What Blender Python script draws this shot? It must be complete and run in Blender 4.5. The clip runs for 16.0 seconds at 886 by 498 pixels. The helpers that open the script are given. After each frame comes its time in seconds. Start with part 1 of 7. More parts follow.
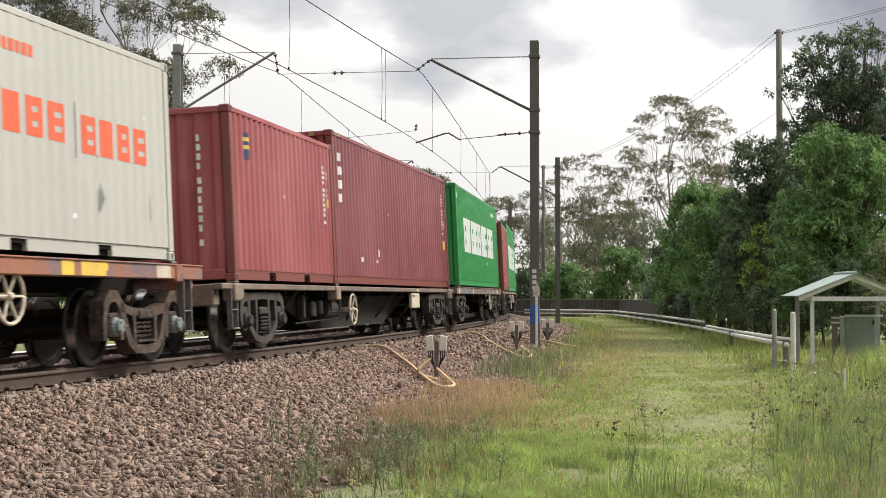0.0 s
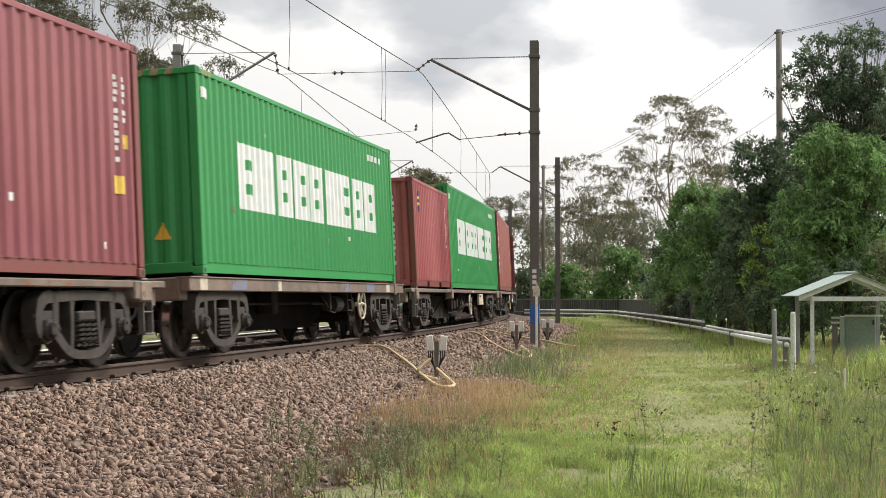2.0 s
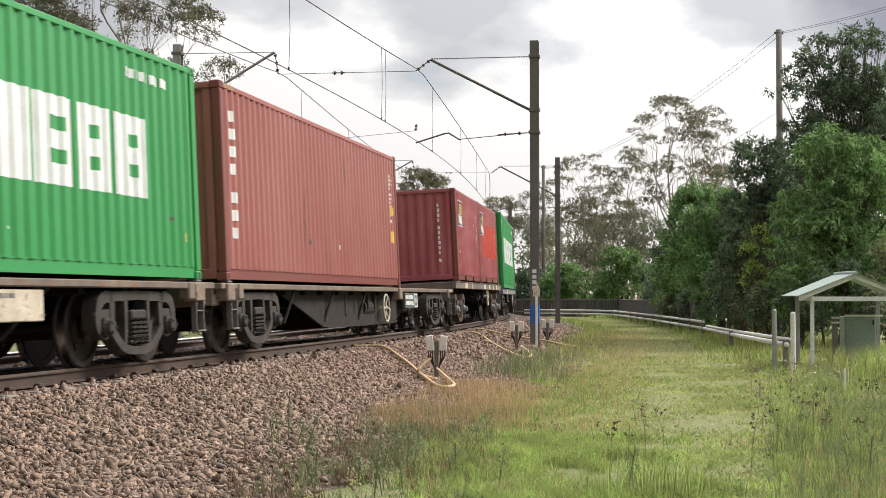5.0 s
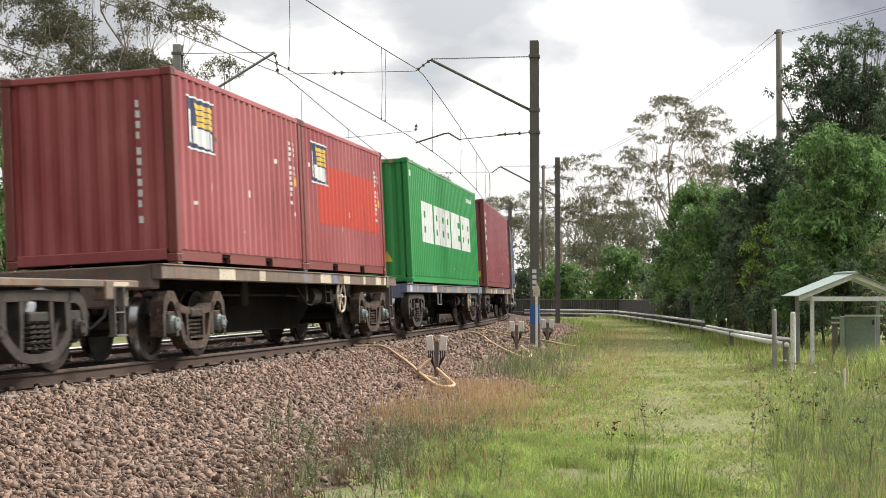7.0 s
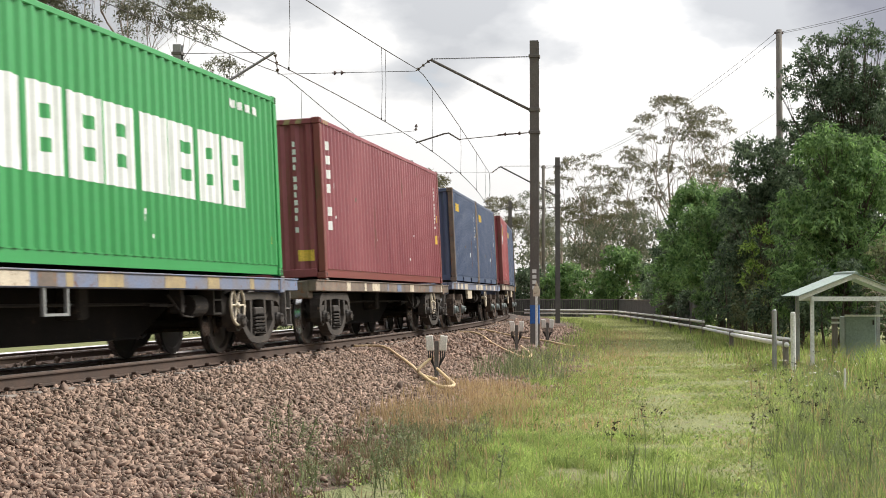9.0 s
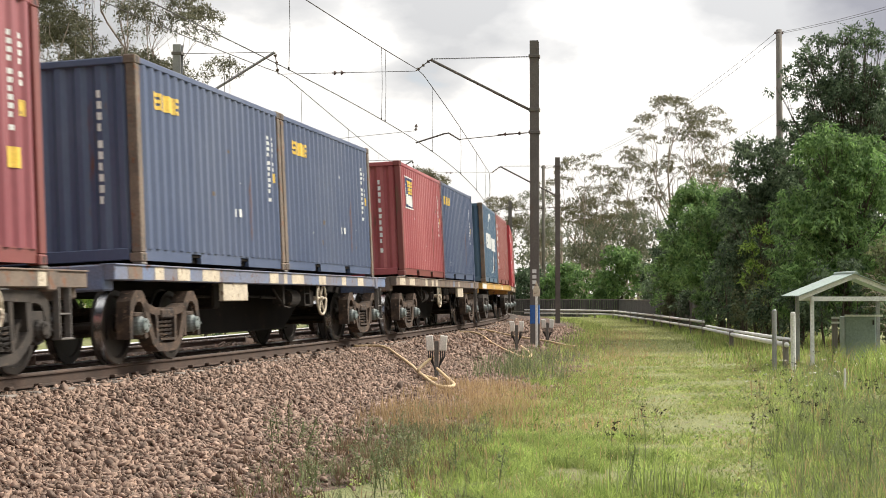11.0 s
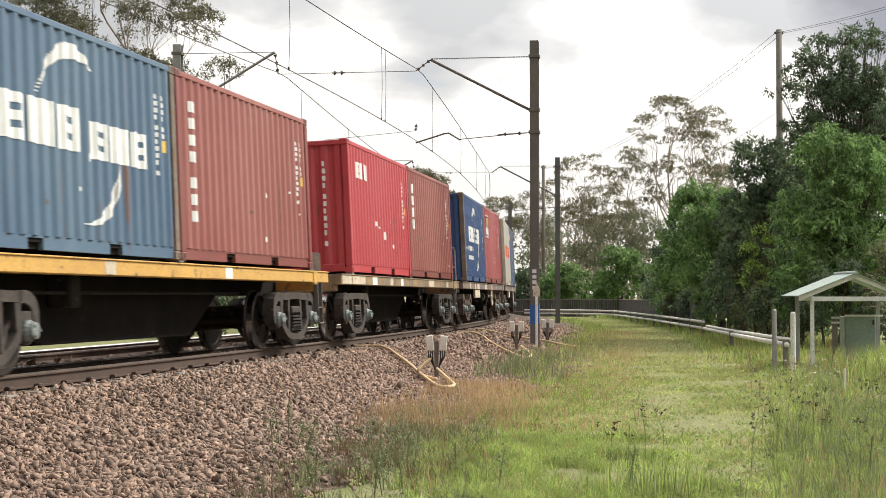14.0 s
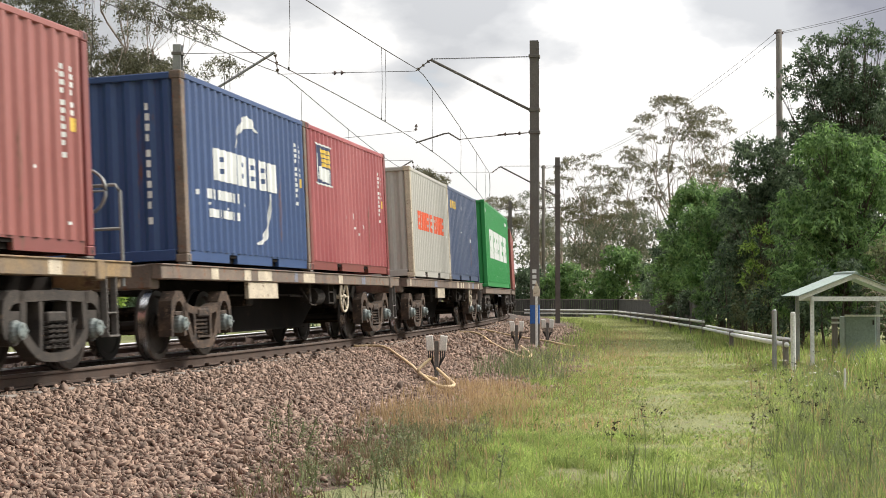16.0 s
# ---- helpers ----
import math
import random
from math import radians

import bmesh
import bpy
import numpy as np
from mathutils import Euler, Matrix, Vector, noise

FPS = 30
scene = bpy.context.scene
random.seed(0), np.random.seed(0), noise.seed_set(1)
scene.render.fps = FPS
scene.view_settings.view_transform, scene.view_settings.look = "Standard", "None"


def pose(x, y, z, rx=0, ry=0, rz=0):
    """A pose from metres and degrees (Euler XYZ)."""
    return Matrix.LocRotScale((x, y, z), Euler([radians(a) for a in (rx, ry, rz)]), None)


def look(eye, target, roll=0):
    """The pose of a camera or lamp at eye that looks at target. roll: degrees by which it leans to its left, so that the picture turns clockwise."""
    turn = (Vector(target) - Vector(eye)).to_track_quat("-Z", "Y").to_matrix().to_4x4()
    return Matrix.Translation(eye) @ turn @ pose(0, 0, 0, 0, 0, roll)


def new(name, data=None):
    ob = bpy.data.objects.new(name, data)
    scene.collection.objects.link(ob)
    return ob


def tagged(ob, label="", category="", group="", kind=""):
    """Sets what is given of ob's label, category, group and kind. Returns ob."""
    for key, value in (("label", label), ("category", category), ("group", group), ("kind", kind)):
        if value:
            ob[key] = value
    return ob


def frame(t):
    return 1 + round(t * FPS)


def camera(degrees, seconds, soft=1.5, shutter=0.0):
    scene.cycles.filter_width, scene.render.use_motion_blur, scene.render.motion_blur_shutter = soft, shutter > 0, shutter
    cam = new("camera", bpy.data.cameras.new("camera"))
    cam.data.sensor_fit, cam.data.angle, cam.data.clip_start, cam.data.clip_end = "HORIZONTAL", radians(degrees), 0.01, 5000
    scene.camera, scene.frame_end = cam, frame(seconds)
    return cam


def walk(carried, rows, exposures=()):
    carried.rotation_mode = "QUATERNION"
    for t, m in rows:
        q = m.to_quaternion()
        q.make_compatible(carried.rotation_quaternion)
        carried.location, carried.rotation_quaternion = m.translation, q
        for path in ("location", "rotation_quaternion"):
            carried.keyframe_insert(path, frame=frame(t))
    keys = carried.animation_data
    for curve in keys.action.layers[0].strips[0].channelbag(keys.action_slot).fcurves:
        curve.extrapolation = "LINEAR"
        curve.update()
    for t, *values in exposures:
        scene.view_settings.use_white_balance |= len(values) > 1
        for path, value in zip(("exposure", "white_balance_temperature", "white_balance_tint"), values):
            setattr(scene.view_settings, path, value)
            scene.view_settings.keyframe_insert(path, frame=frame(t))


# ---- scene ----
cam = camera(33.11, 16.0, soft=0.6, shutter=0.2)
EYE = 0.874
walk(cam, [(0.0, pose(0, 0, EYE, 91.83, 0, 0)), (16.0, pose(0, 0, EYE, 91.83, 0, 0))], exposures=((0.0, 0.07, 6500, 10), (4.2, 0.08, 6500, 10), (6.4, 0.2, 6500, 10), (9.0, 0.18, 6500, 10), (11.5, 0.3, 6750, 10), (13.5, 0.26, 6750, 10), (16.0, 0.2, 6550, 10)))

# ---- sky and light ----
world = bpy.data.worlds.new("world")
scene.world = world
world.use_nodes = True
wn, wl = world.node_tree.nodes, world.node_tree.links
wn.clear()
w_out = wn.new("ShaderNodeOutputWorld")
sky = wn.new("ShaderNodeTexSky")
sky.sky_type, sky.sun_disc = "NISHITA", False
SUN_EL, SUN_AZ = radians(40), radians(58)
sky.sun_elevation, sky.sun_rotation = SUN_EL, SUN_AZ
sky_bg = wn.new("ShaderNodeBackground")
sky_bg.inputs["Strength"].default_value = 0.12
wl.new(sky.outputs[0], sky_bg.inputs["Color"])
tc = wn.new("ShaderNodeTexCoord")
split = wn.new("ShaderNodeSeparateXYZ")
wl.new(tc.outputs["Generated"], split.inputs[0])
stretch = wn.new("ShaderNodeMapping")
stretch.inputs["Scale"].default_value = (3.4, 3.4, 6.5)
stretch.inputs["Location"].default_value = (0.35, 0.1, 0.25)
wl.new(tc.outputs["Generated"], stretch.inputs["Vector"])
cn = wn.new("ShaderNodeTexNoise")
cn.inputs["Scale"].default_value, cn.inputs["Detail"].default_value, cn.inputs["Roughness"].default_value = 2.0, 8.0, 0.5
wl.new(stretch.outputs[0], cn.inputs["Vector"])
# bright haze low down, grey cloud bases above it
climb = wn.new("ShaderNodeMapRange")
climb.inputs["From Min"].default_value, climb.inputs["From Max"].default_value = 0.11, 0.19
climb.inputs["To Min"].default_value, climb.inputs["To Max"].default_value = 0.22, -0.06
wl.new(split.outputs["Z"], climb.inputs["Value"])
dense = wn.new("ShaderNodeMath")
dense.operation = "ADD"
wl.new(cn.outputs["Fac"], dense.inputs[0])
wl.new(climb.outputs["Result"], dense.inputs[1])
shade = wn.new("ShaderNodeValToRGB")
shade.color_ramp.elements[0].position, shade.color_ramp.elements[0].color = 0.40, (0.56, 0.575, 0.60, 1)
shade.color_ramp.elements[1].position, shade.color_ramp.elements[1].color = 0.56, (1.0, 0.985, 0.965, 1)
knee = shade.color_ramp.elements.new(0.49)
knee.color = (0.72, 0.73, 0.745, 1)
wl.new(dense.outputs[0], shade.inputs["Fac"])
cloud_bg = wn.new("ShaderNodeBackground")
# an overcast sky is about three times as bright overhead as at the horizon
lift = wn.new("ShaderNodeMapRange")
lift.inputs["From Min"].default_value, lift.inputs["From Max"].default_value = 0.0, 1.0
lift.inputs["To Min"].default_value, lift.inputs["To Max"].default_value = 0.98, 2.5
wl.new(split.outputs["Z"], lift.inputs["Value"])
# and brighter on the side of the veiled sun
aim = wn.new("ShaderNodeVectorMath")
aim.operation = "DOT_PRODUCT"
wl.new(tc.outputs["Generated"], aim.inputs[0])
aim.inputs[1].default_value = (math.sin(SUN_AZ) * math.cos(SUN_EL), math.cos(SUN_AZ) * math.cos(SUN_EL), math.sin(SUN_EL))
toward = wn.new("ShaderNodeMapRange")
toward.inputs["From Min"].default_value, toward.inputs["From Max"].default_value = -0.7, 1.0
toward.inputs["To Min"].default_value, toward.inputs["To Max"].default_value = 0.12, 1.12
wl.new(aim.outputs["Value"], toward.inputs["Value"])
both = wn.new("ShaderNodeMath")
both.operation = "MULTIPLY"
wl.new(lift.outputs["Result"], both.inputs[0])
wl.new(toward.outputs["Result"], both.inputs[1])
wl.new(both.outputs[0], cloud_bg.inputs["Strength"])
# a dark slate cloud, high towards the right of the line
storm_aim = wn.new("ShaderNodeVectorMath")
storm_aim.operation = "DOT_PRODUCT"
wl.new(tc.outputs["Generated"], storm_aim.inputs[0])
storm_aim.inputs[1].default_value = Vector((0.309, 1.0, 0.222)).normalized()
ragged_edge = wn.new("ShaderNodeMath")
ragged_edge.operation = "MULTIPLY_ADD"
ragged_edge.inputs[1].default_value = 0.012
wl.new(cn.outputs["Fac"], ragged_edge.inputs[0])
wl.new(storm_aim.outputs["Value"], ragged_edge.inputs[2])
storm = wn.new("ShaderNodeMapRange")
storm.inputs["From Min"].default_value, storm.inputs["From Max"].default_value = 1.0020, 1.0048
wl.new(ragged_edge.outputs[0], storm.inputs["Value"])
storm_mix = wn.new("ShaderNodeMix")
storm_mix.data_type = "RGBA"
wl.new(storm.outputs["Result"], storm_mix.inputs["Factor"])
wl.new(shade.outputs["Color"], storm_mix.inputs["A"])
storm_mix.inputs["B"].default_value = (0.30, 0.31, 0.36, 1)
wl.new(storm_mix.outputs["Result"], cloud_bg.inputs["Color"])
cover = wn.new("ShaderNodeValToRGB")
cover.color_ramp.elements[0].position, cover.color_ramp.elements[0].color = 0.24, (0.25, 0.25, 0.25, 1)
cover.color_ramp.elements[1].position, cover.color_ramp.elements[1].color = 0.33, (1, 1, 1, 1)
wl.new(cn.outputs["Fac"], cover.inputs["Fac"])
mixsky = wn.new("ShaderNodeMixShader")
wl.new(cover.outputs["Color"], mixsky.inputs["Fac"])
wl.new(sky_bg.outputs[0], mixsky.inputs[1])
wl.new(cloud_bg.outputs[0], mixsky.inputs[2])
wl.new(mixsky.outputs[0], w_out.inputs["Surface"])

sun = new("sun", bpy.data.lights.new("sun", "SUN"))
sun.data.energy, sun.data.angle, sun.data.color = 4.3, radians(18), (1.0, 0.94, 0.84)
sun_way = Vector((math.sin(SUN_AZ) * math.cos(SUN_EL), math.cos(SUN_AZ) * math.cos(SUN_EL), math.sin(SUN_EL)))
sun.matrix_world = look(sun_way * 60, (0, 0, 0))

# ---- materials ----
def node_mat(name):
    m = bpy.data.materials.new(name)
    m.use_nodes = True
    n, l = m.node_tree.nodes, m.node_tree.links
    return m, n, l, n["Principled BSDF"]


def surface(name, base, second=None, third=None, scale=6.0, fine=60.0, rough=0.7, metal=0.0, bump=0.15, depth=0.01, stretch=(1, 1, 1), amount=0.5, spots=0.62, vary=0.0, streak=0.0, spec=0.5, grit=(0.8, 1.15)):
    """Base colour with broad patches of a second colour, fine grain, spots of a third (rust, dirt), and relief."""
    m, n, l, b = node_mat(name)
    second = second or tuple(c * 0.75 for c in base)
    tcn = n.new("ShaderNodeTexCoord")
    mp = n.new("ShaderNodeMapping")
    mp.inputs["Scale"].default_value = stretch
    l.new(tcn.outputs["Object"], mp.inputs["Vector"])
    big = n.new("ShaderNodeTexNoise")
    big.inputs["Scale"].default_value, big.inputs["Detail"].default_value, big.inputs["Roughness"].default_value = scale, 5.0, 0.6
    l.new(mp.outputs[0], big.inputs["Vector"])
    small = n.new("ShaderNodeTexNoise")
    small.inputs["Scale"].default_value, small.inputs["Detail"].default_value = fine, 4.0
    l.new(mp.outputs[0], small.inputs["Vector"])
    ramp = n.new("ShaderNodeValToRGB")
    ramp.color_ramp.elements[0].position, ramp.color_ramp.elements[0].color = 0.5 - amount * 0.35, (*base, 1)
    ramp.color_ramp.elements[1].position, ramp.color_ramp.elements[1].color = 0.5 + amount * 0.35, (*second, 1)
    l.new(big.outputs["Fac"], ramp.inputs["Fac"])
    col = ramp.outputs["Color"]
    if third:
        sp = n.new("ShaderNodeValToRGB")
        sp.color_ramp.elements[0].position, sp.color_ramp.elements[1].position = spots, spots + 0.07
        third_noise = n.new("ShaderNodeTexNoise")
        third_noise.inputs["Scale"].default_value, third_noise.inputs["Detail"].default_value, third_noise.inputs["Roughness"].default_value = scale * 2.7, 6.0, 0.7
        if streak:
            mp2 = n.new("ShaderNodeMapping")
            mp2.inputs["Scale"].default_value = (1, 1, streak)
            l.new(tcn.outputs["Object"], mp2.inputs["Vector"])
            l.new(mp2.outputs[0], third_noise.inputs["Vector"])
        else:
            l.new(mp.outputs[0], third_noise.inputs["Vector"])
        l.new(third_noise.outputs["Fac"], sp.inputs["Fac"])
        mix = n.new("ShaderNodeMix")
        mix.data_type = "RGBA"
        l.new(sp.outputs["Color"], mix.inputs["Factor"])
        l.new(col, mix.inputs["A"])
        mix.inputs["B"].default_value = (*third, 1)
        col = mix.outputs["Result"]
    grain = n.new("ShaderNodeMix")
    grain.data_type, grain.blend_type = "RGBA", "MULTIPLY"
    grain.inputs["Factor"].default_value = 1.0
    gr = n.new("ShaderNodeMapRange")
    gr.inputs["From Min"].default_value, gr.inputs["From Max"].default_value = 0.3, 0.7
    gr.inputs["To Min"].default_value, gr.inputs["To Max"].default_value = grit
    l.new(small.outputs["Fac"], gr.inputs["Value"])
    l.new(col, grain.inputs["A"])
    l.new(gr.outputs["Result"], grain.inputs["B"])
    col = grain.outputs["Result"]
    if vary:
        geo = n.new("ShaderNodeNewGeometry")
        mr = n.new("ShaderNodeMapRange")
        mr.inputs["To Min"].default_value, mr.inputs["To Max"].default_value = 1 - vary, 1 + vary
        l.new(geo.outputs["Random Per Island"], mr.inputs["Value"])
        vm = n.new("ShaderNodeMix")
        vm.data_type, vm.blend_type = "RGBA", "MULTIPLY"
        vm.inputs["Factor"].default_value = 1.0
        l.new(col, vm.inputs["A"])
        l.new(mr.outputs["Result"], vm.inputs["B"])
        col = vm.outputs["Result"]
    l.new(col, b.inputs["Base Color"])
    b.inputs["Roughness"].default_value, b.inputs["Metallic"].default_value = rough, metal
    b.inputs["Specular IOR Level"].default_value = spec
    if bump:
        bp = n.new("ShaderNodeBump")
        bp.inputs["Strength"].default_value, bp.inputs["Distance"].default_value = bump, depth
        l.new(small.outputs["Fac"], bp.inputs["Height"])
        l.new(bp.outputs["Normal"], b.inputs["Normal"])
    return m


def leaf_mat(name, dark, light, back=0.35, gloss=0.45, patch=0.7, low=0.7, high=1.3):
    """Leaves: each island has its own tone between two greens; light passes through."""
    m, n, l, b = node_mat(name)
    geo = n.new("ShaderNodeNewGeometry")
    ramp = n.new("ShaderNodeValToRGB")
    ramp.color_ramp.elements[0].color, ramp.color_ramp.elements[1].color = (*dark, 1), (*light, 1)
    l.new(geo.outputs["Random Per Island"], ramp.inputs["Fac"])
    tcn = n.new("ShaderNodeTexCoord")
    ns = n.new("ShaderNodeTexNoise")
    ns.inputs["Scale"].default_value, ns.inputs["Detail"].default_value = patch, 3.0
    l.new(tcn.outputs["Object"], ns.inputs["Vector"])
    mr = n.new("ShaderNodeMapRange")
    mr.inputs["From Min"].default_value, mr.inputs["From Max"].default_value = 0.3, 0.7
    mr.inputs["To Min"].default_value, mr.inputs["To Max"].default_value = low, high
    l.new(ns.outputs["Fac"], mr.inputs["Value"])
    mx = n.new("ShaderNodeMix")
    mx.data_type, mx.blend_type = "RGBA", "MULTIPLY"
    mx.inputs["Factor"].default_value = 1.0
    l.new(ramp.outputs["Color"], mx.inputs["A"])
    l.new(mr.outputs["Result"], mx.inputs["B"])
    l.new(mx.outputs["Result"], b.inputs["Base Color"])
    b.inputs["Roughness"].default_value = gloss
    b.inputs["Specular IOR Level"].default_value = 0.3
    tr = n.new("ShaderNodeBsdfTranslucent")
    l.new(mx.outputs["Result"], tr.inputs["Color"])
    ms = n.new("ShaderNodeMixShader")
    ms.inputs["Fac"].default_value = back
    l.new(b.outputs[0], ms.inputs[1])
    l.new(tr.outputs[0], ms.inputs[2])
    l.new(ms.outputs[0], n["Material Output"].inputs["Surface"])
    return m


RUST = (0.13, 0.055, 0.03)


def paint(name, base, second=None, dirt=RUST, spots=0.635):
    return surface(name, base, second, dirt, scale=1.1, fine=30, rough=0.45, bump=0.02, depth=0.003, stretch=(1, 1, 0.35), amount=0.6, spots=spots, streak=0.12, grit=(0.93, 1.05))


M_RED = paint("oxide_red_paint", (0.27, 0.042, 0.050), (0.41, 0.125, 0.126))
M_MAROON = paint("maroon_paint", (0.185, 0.032, 0.045), (0.295, 0.088, 0.10))
M_BROWN = paint("brown_red_paint", (0.29, 0.08, 0.066), (0.36, 0.13, 0.112))
M_BRIGHT = paint("bright_red_paint", (0.41, 0.033, 0.046), (0.44, 0.065, 0.075))
M_DULL = paint("dull_brown_maroon_paint", (0.24, 0.062, 0.052), (0.31, 0.115, 0.10))
M_GREEN = paint("green_paint", (0.018, 0.24, 0.053), (0.03, 0.275, 0.074), (0.03, 0.18, 0.06), 0.7)
M_BLUE = paint("blue_paint", (0.048, 0.074, 0.15), (0.09, 0.115, 0.185))
M_STEEL_BLUE = paint("teal_blue_paint", (0.042, 0.095, 0.175), (0.085, 0.15, 0.215), RUST, 0.6)
M_NAVY = paint("navy_paint", (0.02, 0.055, 0.16), (0.035, 0.075, 0.19))
M_WHITE = paint("off_white_paint", (0.45, 0.44, 0.40), (0.40, 0.39, 0.36), (0.34, 0.28, 0.2), 0.76)
M_RED_POST = paint("rusty_oxide_red_steel", (0.20, 0.042, 0.042), (0.18, 0.058, 0.046), (0.13, 0.06, 0.036), 0.58)
M_PATCH = paint("red_lead_patch", (0.55, 0.05, 0.025), (0.48, 0.05, 0.03))
M_LETTER = surface("white_lettering", (0.74, 0.76, 0.75), (0.62, 0.64, 0.63), scale=3, fine=40, rough=0.6, bump=0, grit=(0.96, 1.03))
M_ORANGE = surface("orange_lettering", (0.75, 0.10, 0.03), (0.6, 0.09, 0.03), scale=3, fine=40, rough=0.6, bump=0)
M_YELLOW = surface("yellow_paint", (0.74, 0.50, 0.05), (0.62, 0.41, 0.08), (0.12, 0.08, 0.05), scale=2.5, fine=40, rough=0.6, bump=0.05, spots=0.6)
M_CREAM = surface("dirty_cream_paint", (0.60, 0.53, 0.41), (0.42, 0.36, 0.28), (0.20, 0.13, 0.085), scale=4, fine=50, rough=0.65, bump=0.05, spots=0.58)
M_BOARD = surface("dark_grey_data_board", (0.10, 0.11, 0.105), (0.075, 0.08, 0.078), scale=4, fine=40, rough=0.6, bump=0.05)
M_LOGO_BLUE = surface("logo_blue", (0.025, 0.04, 0.12), scale=4, fine=40, rough=0.6, bump=0)
M_DECK = surface("weathered_deck_paint", (0.20, 0.15, 0.115), (0.105, 0.085, 0.072), (0.19, 0.085, 0.045), scale=2.2, fine=30, rough=0.8, bump=0.2, spots=0.56)
M_DECK_BLUE = surface("patchy_blue_deck_paint", (0.13, 0.18, 0.30), (0.17, 0.15, 0.15), (0.13, 0.06, 0.035), scale=1.6, fine=30, rough=0.75, bump=0.15, spots=0.57)
M_DECK_MIX = surface("orange_grey_patchy_deck_paint", (0.12, 0.115, 0.15), (0.30, 0.115, 0.065), (0.09, 0.07, 0.06), scale=1.0, fine=30, rough=0.75, bump=0.15, amount=0.25, spots=0.58)
M_DECK_OCHRE = surface("dirty_ochre_deck_paint", (0.30, 0.20, 0.09), (0.15, 0.115, 0.085), (0.13, 0.075, 0.045), scale=2.0, fine=30, rough=0.75, bump=0.15, spots=0.56)
M_DECK_YELLOW = surface("worn_yellow_deck_paint", (0.56, 0.33, 0.075), (0.46, 0.27, 0.07), (0.12, 0.07, 0.04), scale=2.0, fine=30, rough=0.7, bump=0.12, spots=0.58)
# grime, darkened well below its own tone so the colour holds underside shade
M_UNDER = surface("grime_and_shade_underframe", (0.008, 0.007, 0.0065), (0.014, 0.011, 0.0095), (0.03, 0.02, 0.014), scale=2, fine=30, rough=0.95, bump=0.2, spots=0.62, spec=0.12)
M_BOGIE = surface("dusty_brown_cast_steel", (0.08, 0.054, 0.039), (0.024, 0.019, 0.017), (0.17, 0.11, 0.075), scale=4, fine=45, rough=0.85, bump=0.35, spots=0.57, amount=0.35, spec=0.3)
M_WHEEL = surface("dark_wheel_steel", (0.018, 0.014, 0.012), (0.035, 0.025, 0.019), scale=4, fine=50, rough=0.6, metal=0.3, bump=0.1)
M_TREAD = surface("polished_tread_steel", (0.55, 0.55, 0.55), (0.45, 0.44, 0.43), scale=6, fine=50, rough=0.25, metal=1.0, bump=0.03)
M_DULL_YELLOW = surface("faded_dirty_yellow", (0.40, 0.31, 0.15), (0.24, 0.19, 0.12), (0.14, 0.11, 0.085), scale=5, fine=40, rough=0.75, bump=0.1, spots=0.6)
M_RUSTY_STEEL = surface("rust_streaked_dusty_steel", (0.27, 0.20, 0.15), (0.15, 0.115, 0.09), (0.13, 0.065, 0.035), scale=4, fine=40, rough=0.8, bump=0.2, spots=0.56)
M_GEAR = surface("dusty_brake_gear", (0.034, 0.029, 0.025), (0.02, 0.017, 0.016), (0.085, 0.062, 0.045), scale=3, fine=40, rough=0.9, bump=0.25, spots=0.58, spec=0.25)
M_CAST = surface("sooty_cast_steel", (0.055, 0.045, 0.038), (0.026, 0.023, 0.021), (0.12, 0.085, 0.06), scale=4, fine=45, rough=0.8, bump=0.3, spots=0.6, amount=0.4, spec=0.35)
M_BEARING = surface("grey_green_bearing_cap", (0.20, 0.25, 0.25), (0.12, 0.12, 0.11), scale=6, fine=60, rough=0.6, bump=0.1)
M_RAIL = surface("rusty_brown_rail", (0.07, 0.040, 0.027), (0.045, 0.028, 0.02), scale=3, fine=50, rough=0.85, bump=0.15, stretch=(1, 1, 1))
M_RAILTOP = surface("bright_rail_head", (0.85, 0.84, 0.83), (0.75, 0.74, 0.72), scale=3, fine=50, rough=0.38, metal=1.0, bump=0.02)
M_SLEEPER = surface("grey_concrete_sleeper", (0.22, 0.19, 0.165), (0.15, 0.125, 0.11), scale=3, fine=40, rough=0.9, bump=0.3)
M_STONE = surface("brown_ballast_stone", (0.275, 0.188, 0.142), (0.17, 0.116, 0.088), (0.38, 0.30, 0.245), scale=3, fine=70, rough=0.9, bump=0.3, vary=0.5)
M_BALLAST = surface("ballast_bed", (0.10, 0.06, 0.043), (0.05, 0.032, 0.024), (0.19, 0.125, 0.09), scale=9, fine=22, rough=0.95, bump=1.0, depth=0.04, spots=0.52)
M_GALV = surface("weathered_grey_mast_steel", (0.16, 0.148, 0.138), (0.115, 0.104, 0.096), (0.15, 0.11, 0.085), scale=1.5, fine=40, rough=0.75, metal=0.2, bump=0.1, spots=0.62)
M_GALV2 = surface("galvanised_steel", (0.36, 0.37, 0.37), (0.28, 0.285, 0.285), scale=3, fine=60, rough=0.5, metal=0.5, bump=0.05)
M_WIRE = surface("dark_copper_wire", (0.06, 0.055, 0.05), scale=3, fine=60, rough=0.6, metal=0.4, bump=0)
M_INSULATOR = surface("brown_porcelain", (0.11, 0.07, 0.055), (0.08, 0.06, 0.05), scale=8, fine=60, rough=0.3, bump=0)
M_WHITEPAINT = surface("weathered_white_paint", (0.74, 0.74, 0.71), (0.58, 0.58, 0.55), (0.36, 0.33, 0.28), scale=2, fine=30, rough=0.7, bump=0.1, spots=0.68)
